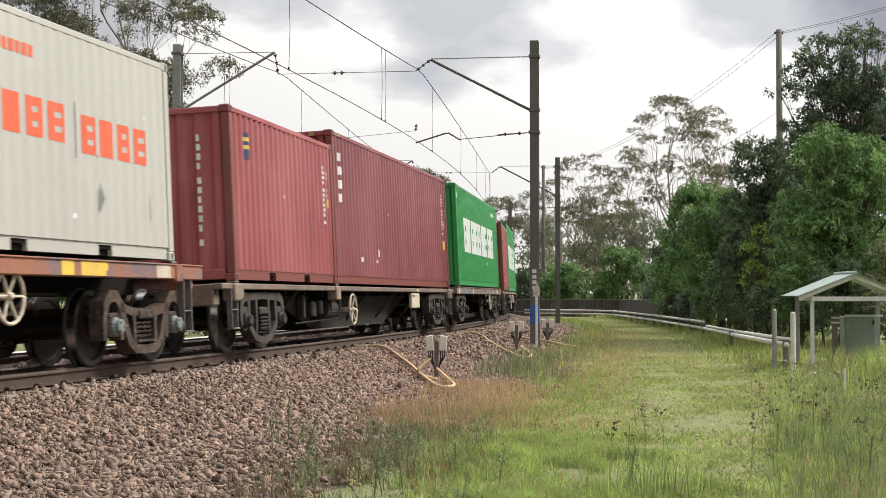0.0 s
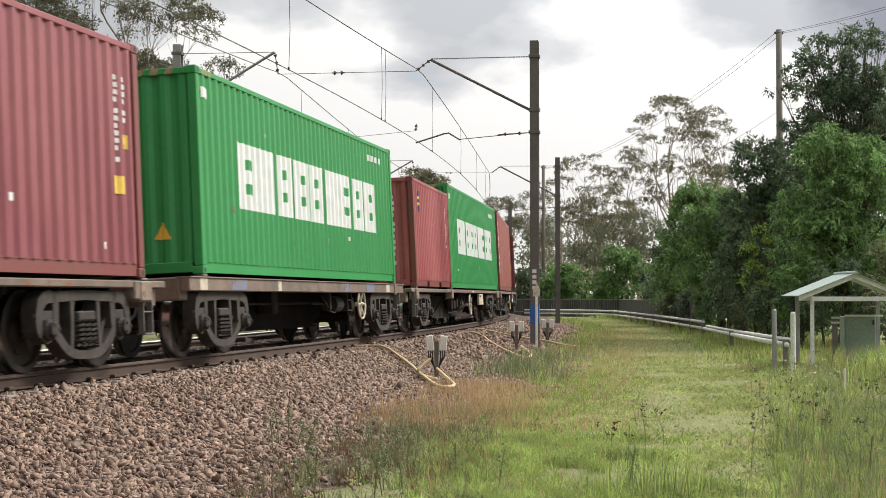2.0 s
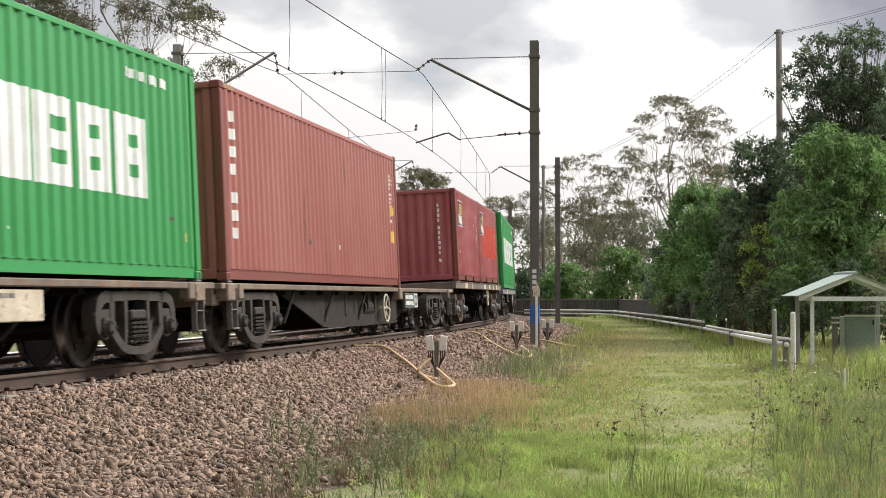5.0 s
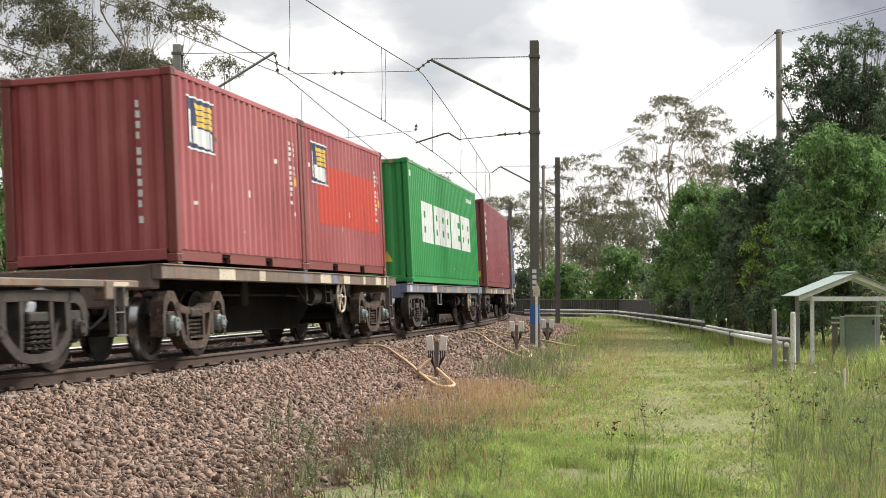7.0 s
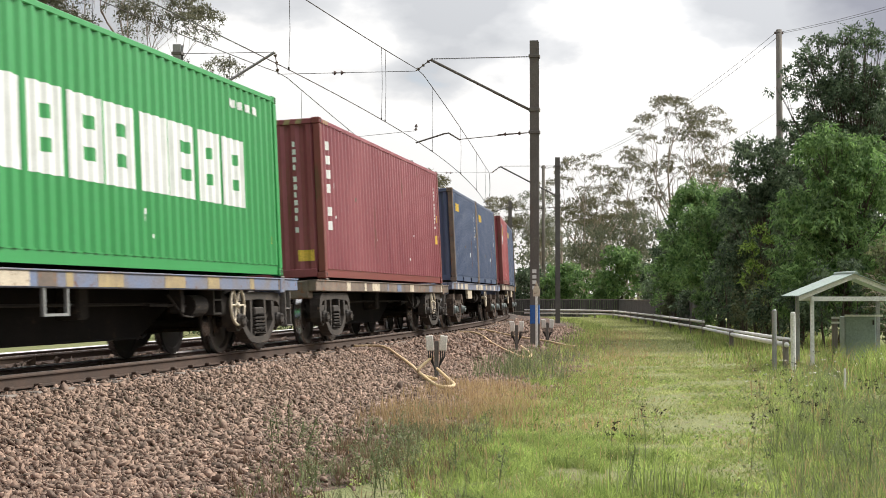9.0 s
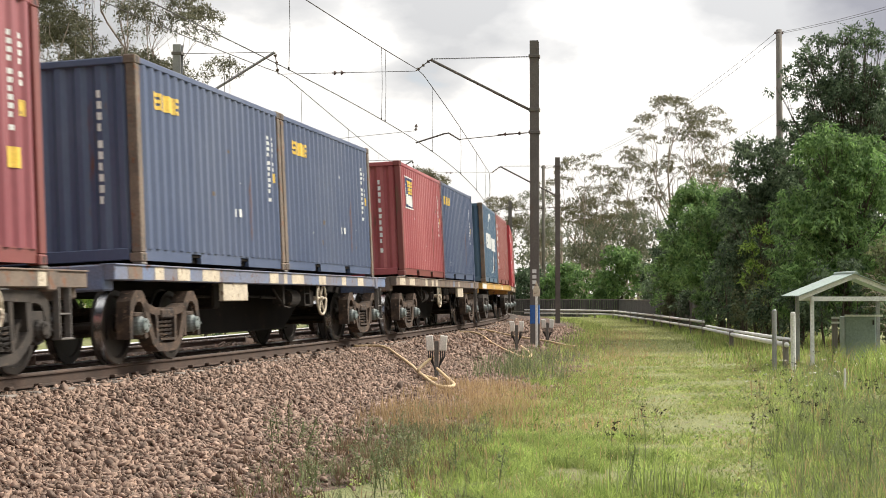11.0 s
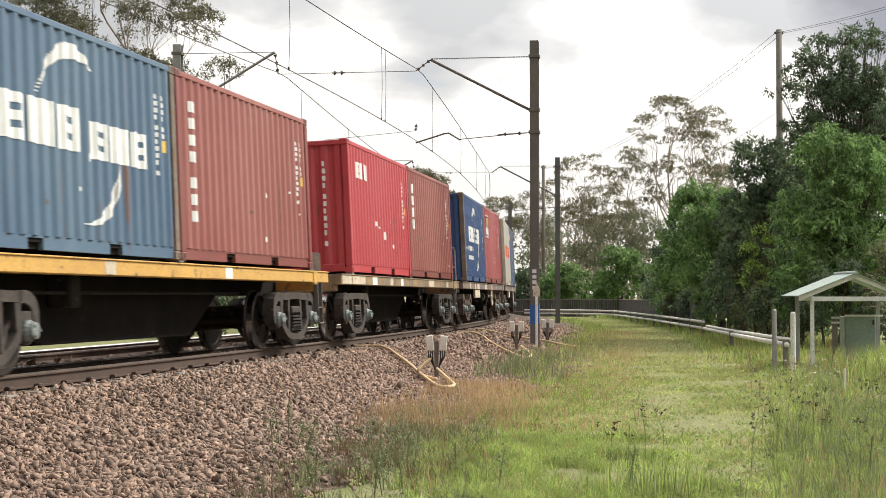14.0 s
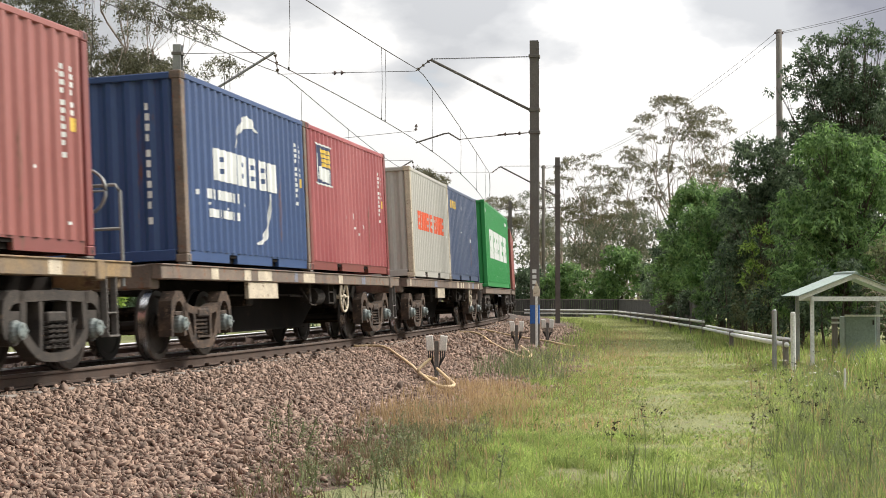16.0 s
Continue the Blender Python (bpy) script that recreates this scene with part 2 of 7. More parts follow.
M_ROOF = surface("pale_green_roof_sheet", (0.36, 0.45, 0.40), (0.30, 0.37, 0.33), scale=1.5, fine=30, rough=0.5, bump=0.03)
M_CABINET = surface("sage_green_cabinet", (0.24, 0.30, 0.26), (0.20, 0.255, 0.22), scale=1.5, fine=30, rough=0.6, bump=0.05)
M_WOOD = surface("silver_grey_timber", (0.20, 0.18, 0.155), (0.13, 0.115, 0.10), scale=3, fine=30, rough=0.9, bump=0.4, stretch=(6, 6, 0.6))
M_FENCE = surface("dark_weathered_paling", (0.085, 0.08, 0.075), (0.05, 0.047, 0.044), scale=2, fine=20, rough=0.9, bump=0.3, stretch=(4, 4, 0.5), vary=0.25)
M_BARK = surface("brown_bark", (0.10, 0.08, 0.062), (0.065, 0.05, 0.04), scale=3, fine=18, rough=0.95, bump=0.6, depth=0.03, stretch=(2, 2, 0.4))
M_GUM = surface("pale_gum_bark", (0.42, 0.36, 0.30), (0.25, 0.19, 0.155), (0.14, 0.105, 0.085), scale=0.8, fine=10, rough=0.85, bump=0.3, stretch=(2, 2, 0.5))
M_BLUEWRAP = surface("blue_plastic_wrap", (0.02, 0.13, 0.42), (0.03, 0.10, 0.32), scale=4, fine=30, rough=0.45, bump=0.05)
M_HOSE = surface("pale_yellow_conduit", (0.66, 0.47, 0.24), (0.56, 0.42, 0.27), scale=4, fine=30, rough=0.6, bump=0.05)
M_BOXWHITE = surface("dusty_white_box", (0.72, 0.68, 0.63), (0.58, 0.54, 0.49), scale=6, fine=40, rough=0.6, bump=0.05)
M_RUBBER = surface("black_cable", (0.02, 0.02, 0.02), scale=6, fine=40, rough=0.7, bump=0)
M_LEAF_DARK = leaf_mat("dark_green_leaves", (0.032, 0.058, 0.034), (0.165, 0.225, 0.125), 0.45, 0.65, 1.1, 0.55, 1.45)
M_LEAF_MID = leaf_mat("mid_green_leaves", (0.052, 0.115, 0.036), (0.25, 0.39, 0.135), 0.45, 0.65, 1.1, 0.55, 1.45)
M_LEAF_LIGHT = leaf_mat("fresh_green_leaves", (0.10, 0.19, 0.035), (0.36, 0.48, 0.11), 0.45, 0.65)
M_LEAF_GUM = leaf_mat("olive_gum_leaves", (0.075, 0.075, 0.042), (0.23, 0.215, 0.13), 0.45, 0.7)
M_LEAF_GUM_DARK = leaf_mat("deep_olive_gum_leaves", (0.062, 0.066, 0.042), (0.20, 0.195, 0.125), 0.5, 0.7)
M_LEAF_GREY = leaf_mat("grey_green_leaves", (0.06, 0.075, 0.035), (0.20, 0.22, 0.11), 0.45, 0.65, 1.1, 0.6, 1.4)
M_LEAF_FAR = leaf_mat("distant_olive_leaves", (0.10, 0.115, 0.075), (0.24, 0.25, 0.165), 0.45, 0.7)
M_GRASS = leaf_mat("green_grass_blades", (0.125, 0.188, 0.045), (0.44, 0.535, 0.165), 0.4, 0.75, 2.2, 0.55, 1.5)
M_GRASS_PALE = leaf_mat("pale_mown_grass", (0.235, 0.275, 0.10), (0.52, 0.53, 0.24), 0.35, 0.8, 1.1, 0.72, 1.28)
M_STRAW = leaf_mat("dry_straw_grass", (0.33, 0.21, 0.105), (0.57, 0.43, 0.25), 0.3, 0.75)
M_RUSTY = leaf_mat("rusty_dead_weed", (0.11, 0.068, 0.045), (0.25, 0.17, 0.112), 0.3, 0.8)
M_WEED = leaf_mat("grey_green_weed", (0.10, 0.13, 0.058), (0.27, 0.30, 0.16), 0.35, 0.7, 2.5, 0.6, 1.4)
M_SEED = leaf_mat("dark_seed_heads", (0.012, 0.010, 0.008), (0.05, 0.035, 0.022), 0.1, 0.8)
M_FLOWER = leaf_mat("small_white_petals", (0.6, 0.6, 0.55), (0.75, 0.75, 0.7), 0.2, 0.7)
M_GROUND = surface("soil_and_short_turf", (0.16, 0.18, 0.065), (0.22, 0.225, 0.095), (0.18, 0.15, 0.085), scale=1.3, fine=22, rough=0.95, bump=0.8, depth=0.04, amount=0.6, spots=0.56)


# ---- mesh building ----
class Shape:
    """Collects vertices and faces of one mesh."""

    def __init__(self):
        self.v, self.f, self.mi = [], [], []

    def add(self, verts, faces, slot=0):
        k = len(self.v)
        self.v += [tuple(p) for p in verts]
        self.f += [tuple(k + i for i in q) for q in faces]
        self.mi += [slot] * len(faces)
        return self

    def box(self, x0, x1, y0, y1, z0, z1, c=0.0, slot=0):
        """A box; c chamfers its edges."""
        if c <= 0:
            vs = [(x, y, z) for z in (z0, z1) for y in (y0, y1) for x in (x0, x1)]
            return self.add(vs, [(0, 2, 3, 1), (4, 5, 7, 6), (0, 1, 5, 4), (2, 6, 7, 3), (0, 4, 6, 2), (1, 3, 7, 5)], slot)
        c = min(c, (x1 - x0) * 0.45, (y1 - y0) * 0.45, (z1 - z0) * 0.45)
        bm = bmesh.new()
        for x, sx in ((x0, 1), (x1, -1)):
            for y, sy in ((y0, 1), (y1, -1)):
                for z, sz in ((z0, 1), (z1, -1)):
                    bm.verts.new((x, y + sy * c, z + sz * c))
                    bm.verts.new((x + sx * c, y, z + sz * c))
                    bm.verts.new((x + sx * c, y + sy * c, z))
        bmesh.ops.convex_hull(bm, input=bm.verts)
        bmesh.ops.dissolve_limit(bm, angle_limit=0.01, verts=bm.verts, edges=bm.edges)
        bm.verts.index_update()
        self.add([v.co[:] for v in bm.verts], [tuple(v.index for v in f.verts) for f in bm.faces], slot)
        bm.free()
        return self

    def rod(self, p0, p1, r0, r1=None, n=8, slot=0, caps=True):
        r1 = r0 if r1 is None else r1
        p0, p1 = Vector(p0), Vector(p1)
        d = (p1 - p0).normalized()
        a = d.orthogonal().normalized()
        b = d.cross(a)
        vs = []
        for p, r in ((p0, r0), (p1, r1)):
            vs += [p + (a * math.cos(2 * math.pi * i / n) + b * math.sin(2 * math.pi * i / n)) * r for i in range(n)]
        fs = [(i, (i + 1) % n, n + (i + 1) % n, n + i) for i in range(n)]
        if caps:
            fs += [tuple(range(n))[::-1], tuple(range(n, 2 * n))]
        return self.add(vs, fs, slot)

    def tube(self, pts, r, n=6, slot=0, taper=None):
        pts = [Vector(p) for p in pts]
        vs, fs = [], []
        a = None
        for k, p in enumerate(pts):
            d = (pts[min(k + 1, len(pts) - 1)] - pts[max(k - 1, 0)]).normalized()
            a = d.orthogonal().normalized() if a is None else (a - d * a.dot(d)).normalized()
            b = d.cross(a)
            rr = r if taper is None else taper[k]
            vs += [p + (a * math.cos(2 * math.pi * i / n) + b * math.sin(2 * math.pi * i / n)) * rr for i in range(n)]
            if k:
                o = (k - 1) * n
                fs += [(o + i, o + (i + 1) % n, o + n + (i + 1) % n, o + n + i) for i in range(n)]
        fs += [tuple(range(n))[::-1], tuple(range(len(vs) - n, len(vs)))]
        return self.add(vs, fs, slot)

    def lathe(self, axis_pts, n=24, slot=0, axis="X", at=(0, 0, 0)):
        """Rings (along, radius) round an axis through the point at."""
        vs, fs = [], []
        for k, (u, r) in enumerate(axis_pts):
            for i in range(n):
                c, s = math.cos(2 * math.pi * i / n) * r, math.sin(2 * math.pi * i / n) * r
                p = (u, c, s) if axis == "X" else ((c, u, s) if axis == "Y" else (c, s, u))
                vs.append((p[0] + at[0], p[1] + at[1], p[2] + at[2]))
            if k:
                o = (k - 1) * n
                fs += [(o + i, o + (i + 1) % n, o + n + (i + 1) % n, o + n + i) for i in range(n)]
        fs += [tuple(range(n))[::-1], tuple(range(len(vs) - n, len(vs)))]
        return self.add(vs, fs, slot)

    def plate(self, outline, x0, x1, slot=0):
        """An outline of (y, z) points, extruded from x0 to x1."""
        n = len(outline)
        vs = [(x0, y, z) for y, z in outline] + [(x1, y, z) for y, z in outline]
        return self.add(vs, [tuple(range(n))[::-1], tuple(range(n, 2 * n))] + [(i, (i + 1) % n, n + (i + 1) % n, n + i) for i in range(n)], slot)

    def mesh(self, name, *mats, smooth=False):
        me = bpy.data.meshes.new(name)
        me.from_pydata(self.v, [], self.f)
        for m in mats:
            me.materials.append(m)
        if len(mats) > 1:
            me.polygons.foreach_set("material_index", self.mi)
        if smooth:
            me.polygons.foreach_set("use_smooth", [True] * len(self.f))
        bm = bmesh.new()
        bm.from_mesh(me)
        bmesh.ops.recalc_face_normals(bm, faces=bm.faces)
        bm.to_mesh(me)
        bm.free()
        return me


def part(name, sh, mats, parent=None, label="", smooth=False, at=None):
    """One mesh object under a thing or a part."""
    mats = mats if isinstance(mats, tuple) else (mats,)
    ob = new(name, sh if isinstance(sh, bpy.types.Mesh) else sh.mesh(name, *mats, smooth=smooth))
    ob.parent = parent
    if at is not None:
        ob.matrix_basis = at
    if label:
        tagged(ob, label)
    return ob


def thing(name, label, category, group="", kind="", at=None):
    ob = tagged(new(name), label, category, group, kind)
    if at is not None:
        ob.matrix_basis = at
    return ob


def raw_mesh(name, verts, faces, mat, smooth=False):
    """A mesh from numpy arrays of vertices (n, 3) and faces (m, k)."""
    verts, faces = np.asarray(verts, np.float32), np.asarray(faces, np.int32)
    me = bpy.data.meshes.new(name)
    k = faces.shape[1]
    me.vertices.add(len(verts))
    me.vertices.foreach_set("co", verts.ravel())
    me.loops.add(faces.size)
    me.loops.foreach_set("vertex_index", faces.ravel())
    me.polygons.add(len(faces))
    me.polygons.foreach_set("loop_start", np.arange(0, faces.size, k, dtype=np.int32))
    if smooth:
        me.polygons.foreach_set("use_smooth", np.ones(len(faces), bool))
    me.materials.append(mat)
    me.update(calc_edges=True)
    return me


# ---- the line: a left-hand curve, with cant ----
CANT = 0.0475
K0, K1 = -0.00228, -2.22e-5
STEP = 0.5
SMIN, SMAX = -200.0, 330.0


def lay_line():
    """Points every STEP metres along the near track's centre: x, y, heading."""
    pts = {0: (-4.884, 18.519, 0.20648)}
    for way in (1, -1):
        x, y, th = pts[0]
        n = int((SMAX if way > 0 else -SMIN) / STEP)
        for i in range(n):
            s = way * (i + 0.5) * STEP
            k = K0 + K1 * min(max(s, 0), 70)
            th_mid = th + way * k * STEP / 2
            x, y, th = x + way * math.sin(th_mid) * STEP, y + way * math.cos(th_mid) * STEP, th + way * k * STEP
            pts[way * (i + 1)] = (x, y, th)
    return pts


LINE = lay_line()


def on_line(s):
    i = math.floor(s / STEP)
    f = s / STEP - i
    a, b = LINE[i], LINE[i + 1]
    return tuple(a[k] * (1 - f) + b[k] * f for k in range(3))


def place(s, lat, z, cant=CANT):
    """A point beside the near track: along, to the right of its centre, above its rails (tilted with them)."""
    x, y, th = on_line(s)
    l = lat * math.cos(cant) - z * math.sin(cant)
    return Vector((x + l * math.cos(th), y - l * math.sin(th), lat * math.sin(cant) + z * math.cos(cant)))


def beside(s, lat, z):
    return place(s, lat, z, 0.0)


def sweep(sh, profile, s0, s1, step, lat=0.0, cant=CANT, slot=0, closed=True):
    """A profile of (across, up) points swept along the line."""
    n = len(profile)
    k = max(1, int(round((s1 - s0) / step)))
    vs, fs = [], []
    for j in range(k + 1):
        s = s0 + (s1 - s0) * j / k
        vs += [place(s, lat + a, z, cant) for a, z in profile]
        if j:
            o = (j - 1) * n
            fs += [(o + i, o + (i + 1) % n, o + n + (i + 1) % n, o + n + i) for i in range(n if closed else n - 1)]
    return sh.add(vs, fs, slot)


# ---- motion of the train ----
def gone(t):
    """Metres that the train has come at t seconds."""
    return 10.68 * t + 0.0399 * t * t


def wagon_pose(u, a, b, t):
    """Pose of a wagon whose front end is at u and whose bogies stand a and b behind it."""
    s = u - gone(t)
    pa, pb = place(s + a, 0, 0, 0), place(s + b, 0, 0, 0)
    fwd = (pb - pa).normalized()
    right = fwd.cross(Vector((0, 0, 1))).normalized()
    up = Vector((0, 0, 1))
    r2 = right * math.cos(CANT) + up * math.sin(CANT)
    u2 = up * math.cos(CANT) - right * math.sin(CANT)
    o = pa - fwd * a
    return Matrix(((r2.x, fwd.x, u2.x, o.x), (r2.y, fwd.y, u2.y, o.y), (r2.z, fwd.z, u2.z, o.z), (0, 0, 0, 1)))


RIDERS = []   # (object, wagon front u, bogie a, bogie b, offset in the wagon)
WHEELS = []   # (wheelset, pose in its bogie)


# ---- shipping containers ----
def wave(a, b, pitch=0.278, depth=0.036):
    """Break points (along, inset) of corrugated sheet from a to b."""
    n = max(1, round((b - a) / pitch))
    p = (b - a) / n
    out = []
    for i in range(n):
        o = a + i * p
        out += [(o, depth), (o + 0.26 * p, depth), (o + 0.5 * p, 0.0), (o + 0.76 * p, 0.0)]
    return out + [(b, depth)]


def inset(pts, y):
    for (y0, d0), (y1, d1) in zip(pts, pts[1:]):
        if y0 <= y <= y1:
            return d0 + (d1 - d0) * (y - y0) / (y1 - y0)
    return 0.036


def sheet(sh, pts, z0, z1, put):
    """A corrugated sheet 4 mm thick; put(along, inset, z) gives the place."""
    n = len(pts)
    vs = [put(y, d, z) for z in (z0, z1) for y, d in pts] + [put(y, d + 0.004, z) for z in (z0, z1) for y, d in pts]
    fs = []
    for i in range(n - 1):
        fs += [(i, i + 1, n + i + 1, n + i), (2 * n + i + 1, 2 * n + i, 3 * n + i, 3 * n + i + 1)]
    return sh.add(vs, fs)


def painted(sh, pts, rects, put, lift=0.003):
    """Painted rectangles (along0, along1, z0, z1) that follow the corrugation."""
    for a, b, z0, z1 in rects:
        ys = [a] + [y for y, _ in pts if a < y < b] + [b]
        n = len(ys)
        vs = [put(y, inset(pts, y) - lift, z) for z in (z0, z1) for y in ys]
        sh.add(vs, [(i, i + 1, n + i + 1, n + i) for i in range(n - 1)])
    return sh


def container(u, wag, length, height, zb, mat, label, group="", logos=(), post=None, rib=0.036):
    """A shipping container whose near end is at u on a wagon wag = (front u, bogie a, bogie b)."""
    post = post or {M_RED: M_RED_POST, M_MAROON: M_RED_POST, M_BROWN: M_RED_POST, M_DULL: M_RED_POST}.get(mat, mat)
    c = thing("shipping_container", label, "container", "containers on the train")
    w, L, H = 1.219, length, height
    rail_z, top_z = 0.17, H - 0.09
    sp = wave(0.16, L - 0.16, 0.278 if L > 8 else 0.272, rib)
    ep = wave(-1.09, 1.09, 0.272, 0.045)
    put_r = lambda y, d, z: (w - 0.006 - d, y, z)
    put_l = lambda y, d, z: (-w + 0.006 + d, y, z)
    put_n = lambda x, d, z: (x, 0.03 + d, z)
    put_f = lambda x, d, z: (x, L - 0.03 - d, z)
    part("side_panel", sheet(Shape(), sp, rail_z, top_z, put_r), mat, c)
    part("side_panel", sheet(Shape(), sp, rail_z, top_z, put_l), mat, c)
    part("end_panel", sheet(Shape(), ep, rail_z, top_z, put_n), mat, c)
    part("end_panel", sheet(Shape(), ep, rail_z, top_z, put_f), mat, c)
    part("roof", Shape().box(-w + 0.05, w - 0.05, 0.05, L - 0.05, H - 0.03, H - 0.012), mat, c)
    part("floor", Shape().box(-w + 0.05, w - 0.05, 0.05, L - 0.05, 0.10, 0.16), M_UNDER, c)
    for sx in (-1, 1):
        for y0, y1 in ((0.0, 0.16), (L - 0.16, L)):
            xs = sorted((sx * w, sx * (w - 0.13)))
            part("corner_post", Shape().box(xs[0], xs[1], y0 + 0.004, y1 - 0.004, 0.118, H - 0.118, 0.012), post, c)
            for z0, z1 in ((0.0, 0.118), (H - 0.118, H)):
                xs2 = sorted((sx * (w + 0.002), sx * (w - 0.16)))
                b = Shape().box(xs2[0], xs2[1], y0 - 0.002 if y0 == 0 else y0 - 0.018, y1 + 0.018 if y0 == 0 else y1 + 0.002, z0, z1, 0.014)
                yc, zc = (y0 + y1) / 2, (z0 + z1) / 2
                b.add([(sx * (w + 0.0035), yc + 0.03 * ca, zc + 0.042 * sa) for ca, sa in ((1, 0.5), (0.5, 1), (-0.5, 1), (-1, 0.5), (-1, -0.5), (-0.5, -1), (0.5, -1), (1, -0.5))], [tuple(range(8))], 1)
                part("corner_casting", b, (post, M_RUBBER), c)
        xs = sorted((sx * (w - 0.002), sx * (w - 0.065)))
        part("top_rail", Shape().box(xs[0], xs[1], 0.17, L - 0.17, H - 0.10, H - 0.02, 0.01), mat, c)
        xs = sorted((sx * (w - 0.030), sx * (w - 0.09)))
        bot = Shape()
        if L < 8:
            cuts = [0.17, L / 2 - 1.03 - 0.18, L / 2 - 1.03 + 0.18, L / 2 + 1.03 - 0.18, L / 2 + 1.03 + 0.18, L - 0.17]
            for a, b in ((0, 1), (2, 3), (4, 5)):
                bot.box(xs[0], xs[1], cuts[a], cuts[b], 0.02, 0.175)
            for a, b in ((1, 2), (3, 4)):
                bot.box(xs[0], xs[1], cuts[a], cuts[b], 0.145, 0.175)
                xi = sorted((sx * (w - 0.1), sx * (w - 0.35)))
                # near-black block set in the fork pocket as its inner shade
                bot.box(xi[0], xi[1], cuts[a], cuts[b], 0.03, 0.145, slot=1)
        else:
            bot.box(xs[0], xs[1], 0.17, L - 0.17, 0.02, 0.175)
            bot.box(xs[0] if sx < 0 else xs[1], xs[0] - 0.012 + 0.016 if sx < 0 else xs[1] + 0.004, 0.17, L - 0.17, 0.165, 0.185)
        part("bottom_rail", bot, (post if post is M_RED_POST else mat, M_UNDER), c)
    for y0, y1 in ((0.0, 0.07), (L - 0.07, L)):
        part("end_sill", Shape().box(-w + 0.16, w - 0.16, y0 + 0.003, y1 - 0.003, 0.03, 0.18, 0.01), mat, c)
        part("end_header", Shape().box(-w + 0.16, w - 0.16, y0 + 0.003, y1 - 0.003, H - 0.11, H - 0.02, 0.01), mat, c)
    if H > 2.8:
        hz = Shape()
        for k in range(9):
            x = -1.0 + 0.22 * k
            hz.add([(x, -0.001, H - 0.108), (x + 0.11, -0.001, H - 0.108), (x + 0.15, -0.001, H - 0.024), (x + 0.04, -0.001, H - 0.024)], [(0, 1, 2, 3)])
        for k in range(3):
            hz.add([(w + 0.0012, 0.24 + 0.14 * k, H - 0.098), (w + 0.0012, 0.31 + 0.14 * k, H - 0.098), (w + 0.0012, 0.34 + 0.14 * k, H - 0.024), (w + 0.0012, 0.27 + 0.14 * k, H - 0.024)], [(0, 1, 2, 3)])
        tagged(part("hazard_marking", hz, M_DULL_YELLOW, c, "faded yellow slanted stripes on the header"), kind="stuff")
    rs = random.Random(int(u * 10))
    for k in range(7):
        y, z, d = rs.uniform(0.4, L - 0.5), rs.uniform(0.3, 1.2) if k < 5 else rs.uniform(1.2, H - 0.4), rs.uniform(0.03, 0.09)
        part("scuff", painted(Shape(), sp, [(y, y + d, z, z + d * rs.uniform(0.5, 1.4))], put_r, 0.002), rs.choice((M_LETTER, M_DECK, M_LETTER)), c)
    for layer, (name, face, rects, lm, lab) in enumerate(logos):
        lift = 0.003 + 0.0012 * layer
        pts, put = (sp, put_r) if face == "side" else (ep, put_n)
        if isinstance(rects[0], list):
            for one in rects:
                part("mark_block", painted(Shape(), pts, one, put, lift), lm, c, lab)
            continue
        ob = part(name, painted(Shape(), pts, rects, put, lift), lm, c, lab)
        if name.endswith("_mark") and len(rects) > 3:
            tagged(ob, kind="stuff")
    RIDERS.append((c, *wag, Matrix.Translation((0, u - wag[0], zb))))
    return c


def bars(a, z_top, n, w=0.036, h=0.075, gap=0.035):
    """A column of small bars for an upright number."""
    out = []
    for i in range(n):
        skip = gap * (1.6 if i in (4, 10) else 0)
        z_top -= skip
        out.append((a - w, a + w * (1 if i % 3 else 0.55), z_top - h, z_top))
        z_top -= h + gap
    return out


def row_bars(a, z, n, w=0.07, h=0.10, gap=0.04):
    return [(a + i * (w + gap), a + i * (w + gap) + w, z, z + h) for i in range(n)]


def blocks(a, b, z0, z1, n, gap=0.16, slots=True):
    """A row of n letter-sized blocks, most with two windows, that stands for a trade mark."""
    out = []
    w = (b - a) / n
    for i in range(n):
        x0, x1 = a + i * w, a + (i + 1) * w - gap * w
        h = z1 - z0
        if slots and i % 4 != 1:
            xm, ym = x0 + (x1 - x0) * 0.40, x0 + (x1 - x0) * (0.72 if i % 3 else 0.86)
            za, zb, zc, zd = z0 + h * 0.24, z0 + h * 0.40, z0 + h * 0.61, z0 + h * 0.77
            out.append([(x0, xm, z0, z1), (ym, x1, z0, z1), (xm, ym, z0, za), (xm, ym, zb, zc), (xm, ym, zd, z1)])
        else:
            out.append([(x0, x1, z0, z1)])
    return out


def id_marks(L, H, mat=None, end=True, n=11):
    """Upright number on the near end and small data lines at the far end of the side."""
    mat = mat or M_LETTER
    out = [("data_mark", "side", bars(L - 0.62, H - 0.45, 11, 0.03, 0.06, 0.03) + bars(L - 0.38, H - 0.45, 6, 0.028, 0.06, 0.03), mat, "column of small white marks"),
           ("sticker", "side", [(L - 0.43, L - 0.33, H * 0.54, H * 0.6)], M_YELLOW, "small yellow sticker")]
    if end:
        out.append(("number_mark", "end", bars(0.72, H - 0.42, n, 0.032, 0.095, 0.045), mat, "upright column of white marks"))
    return out


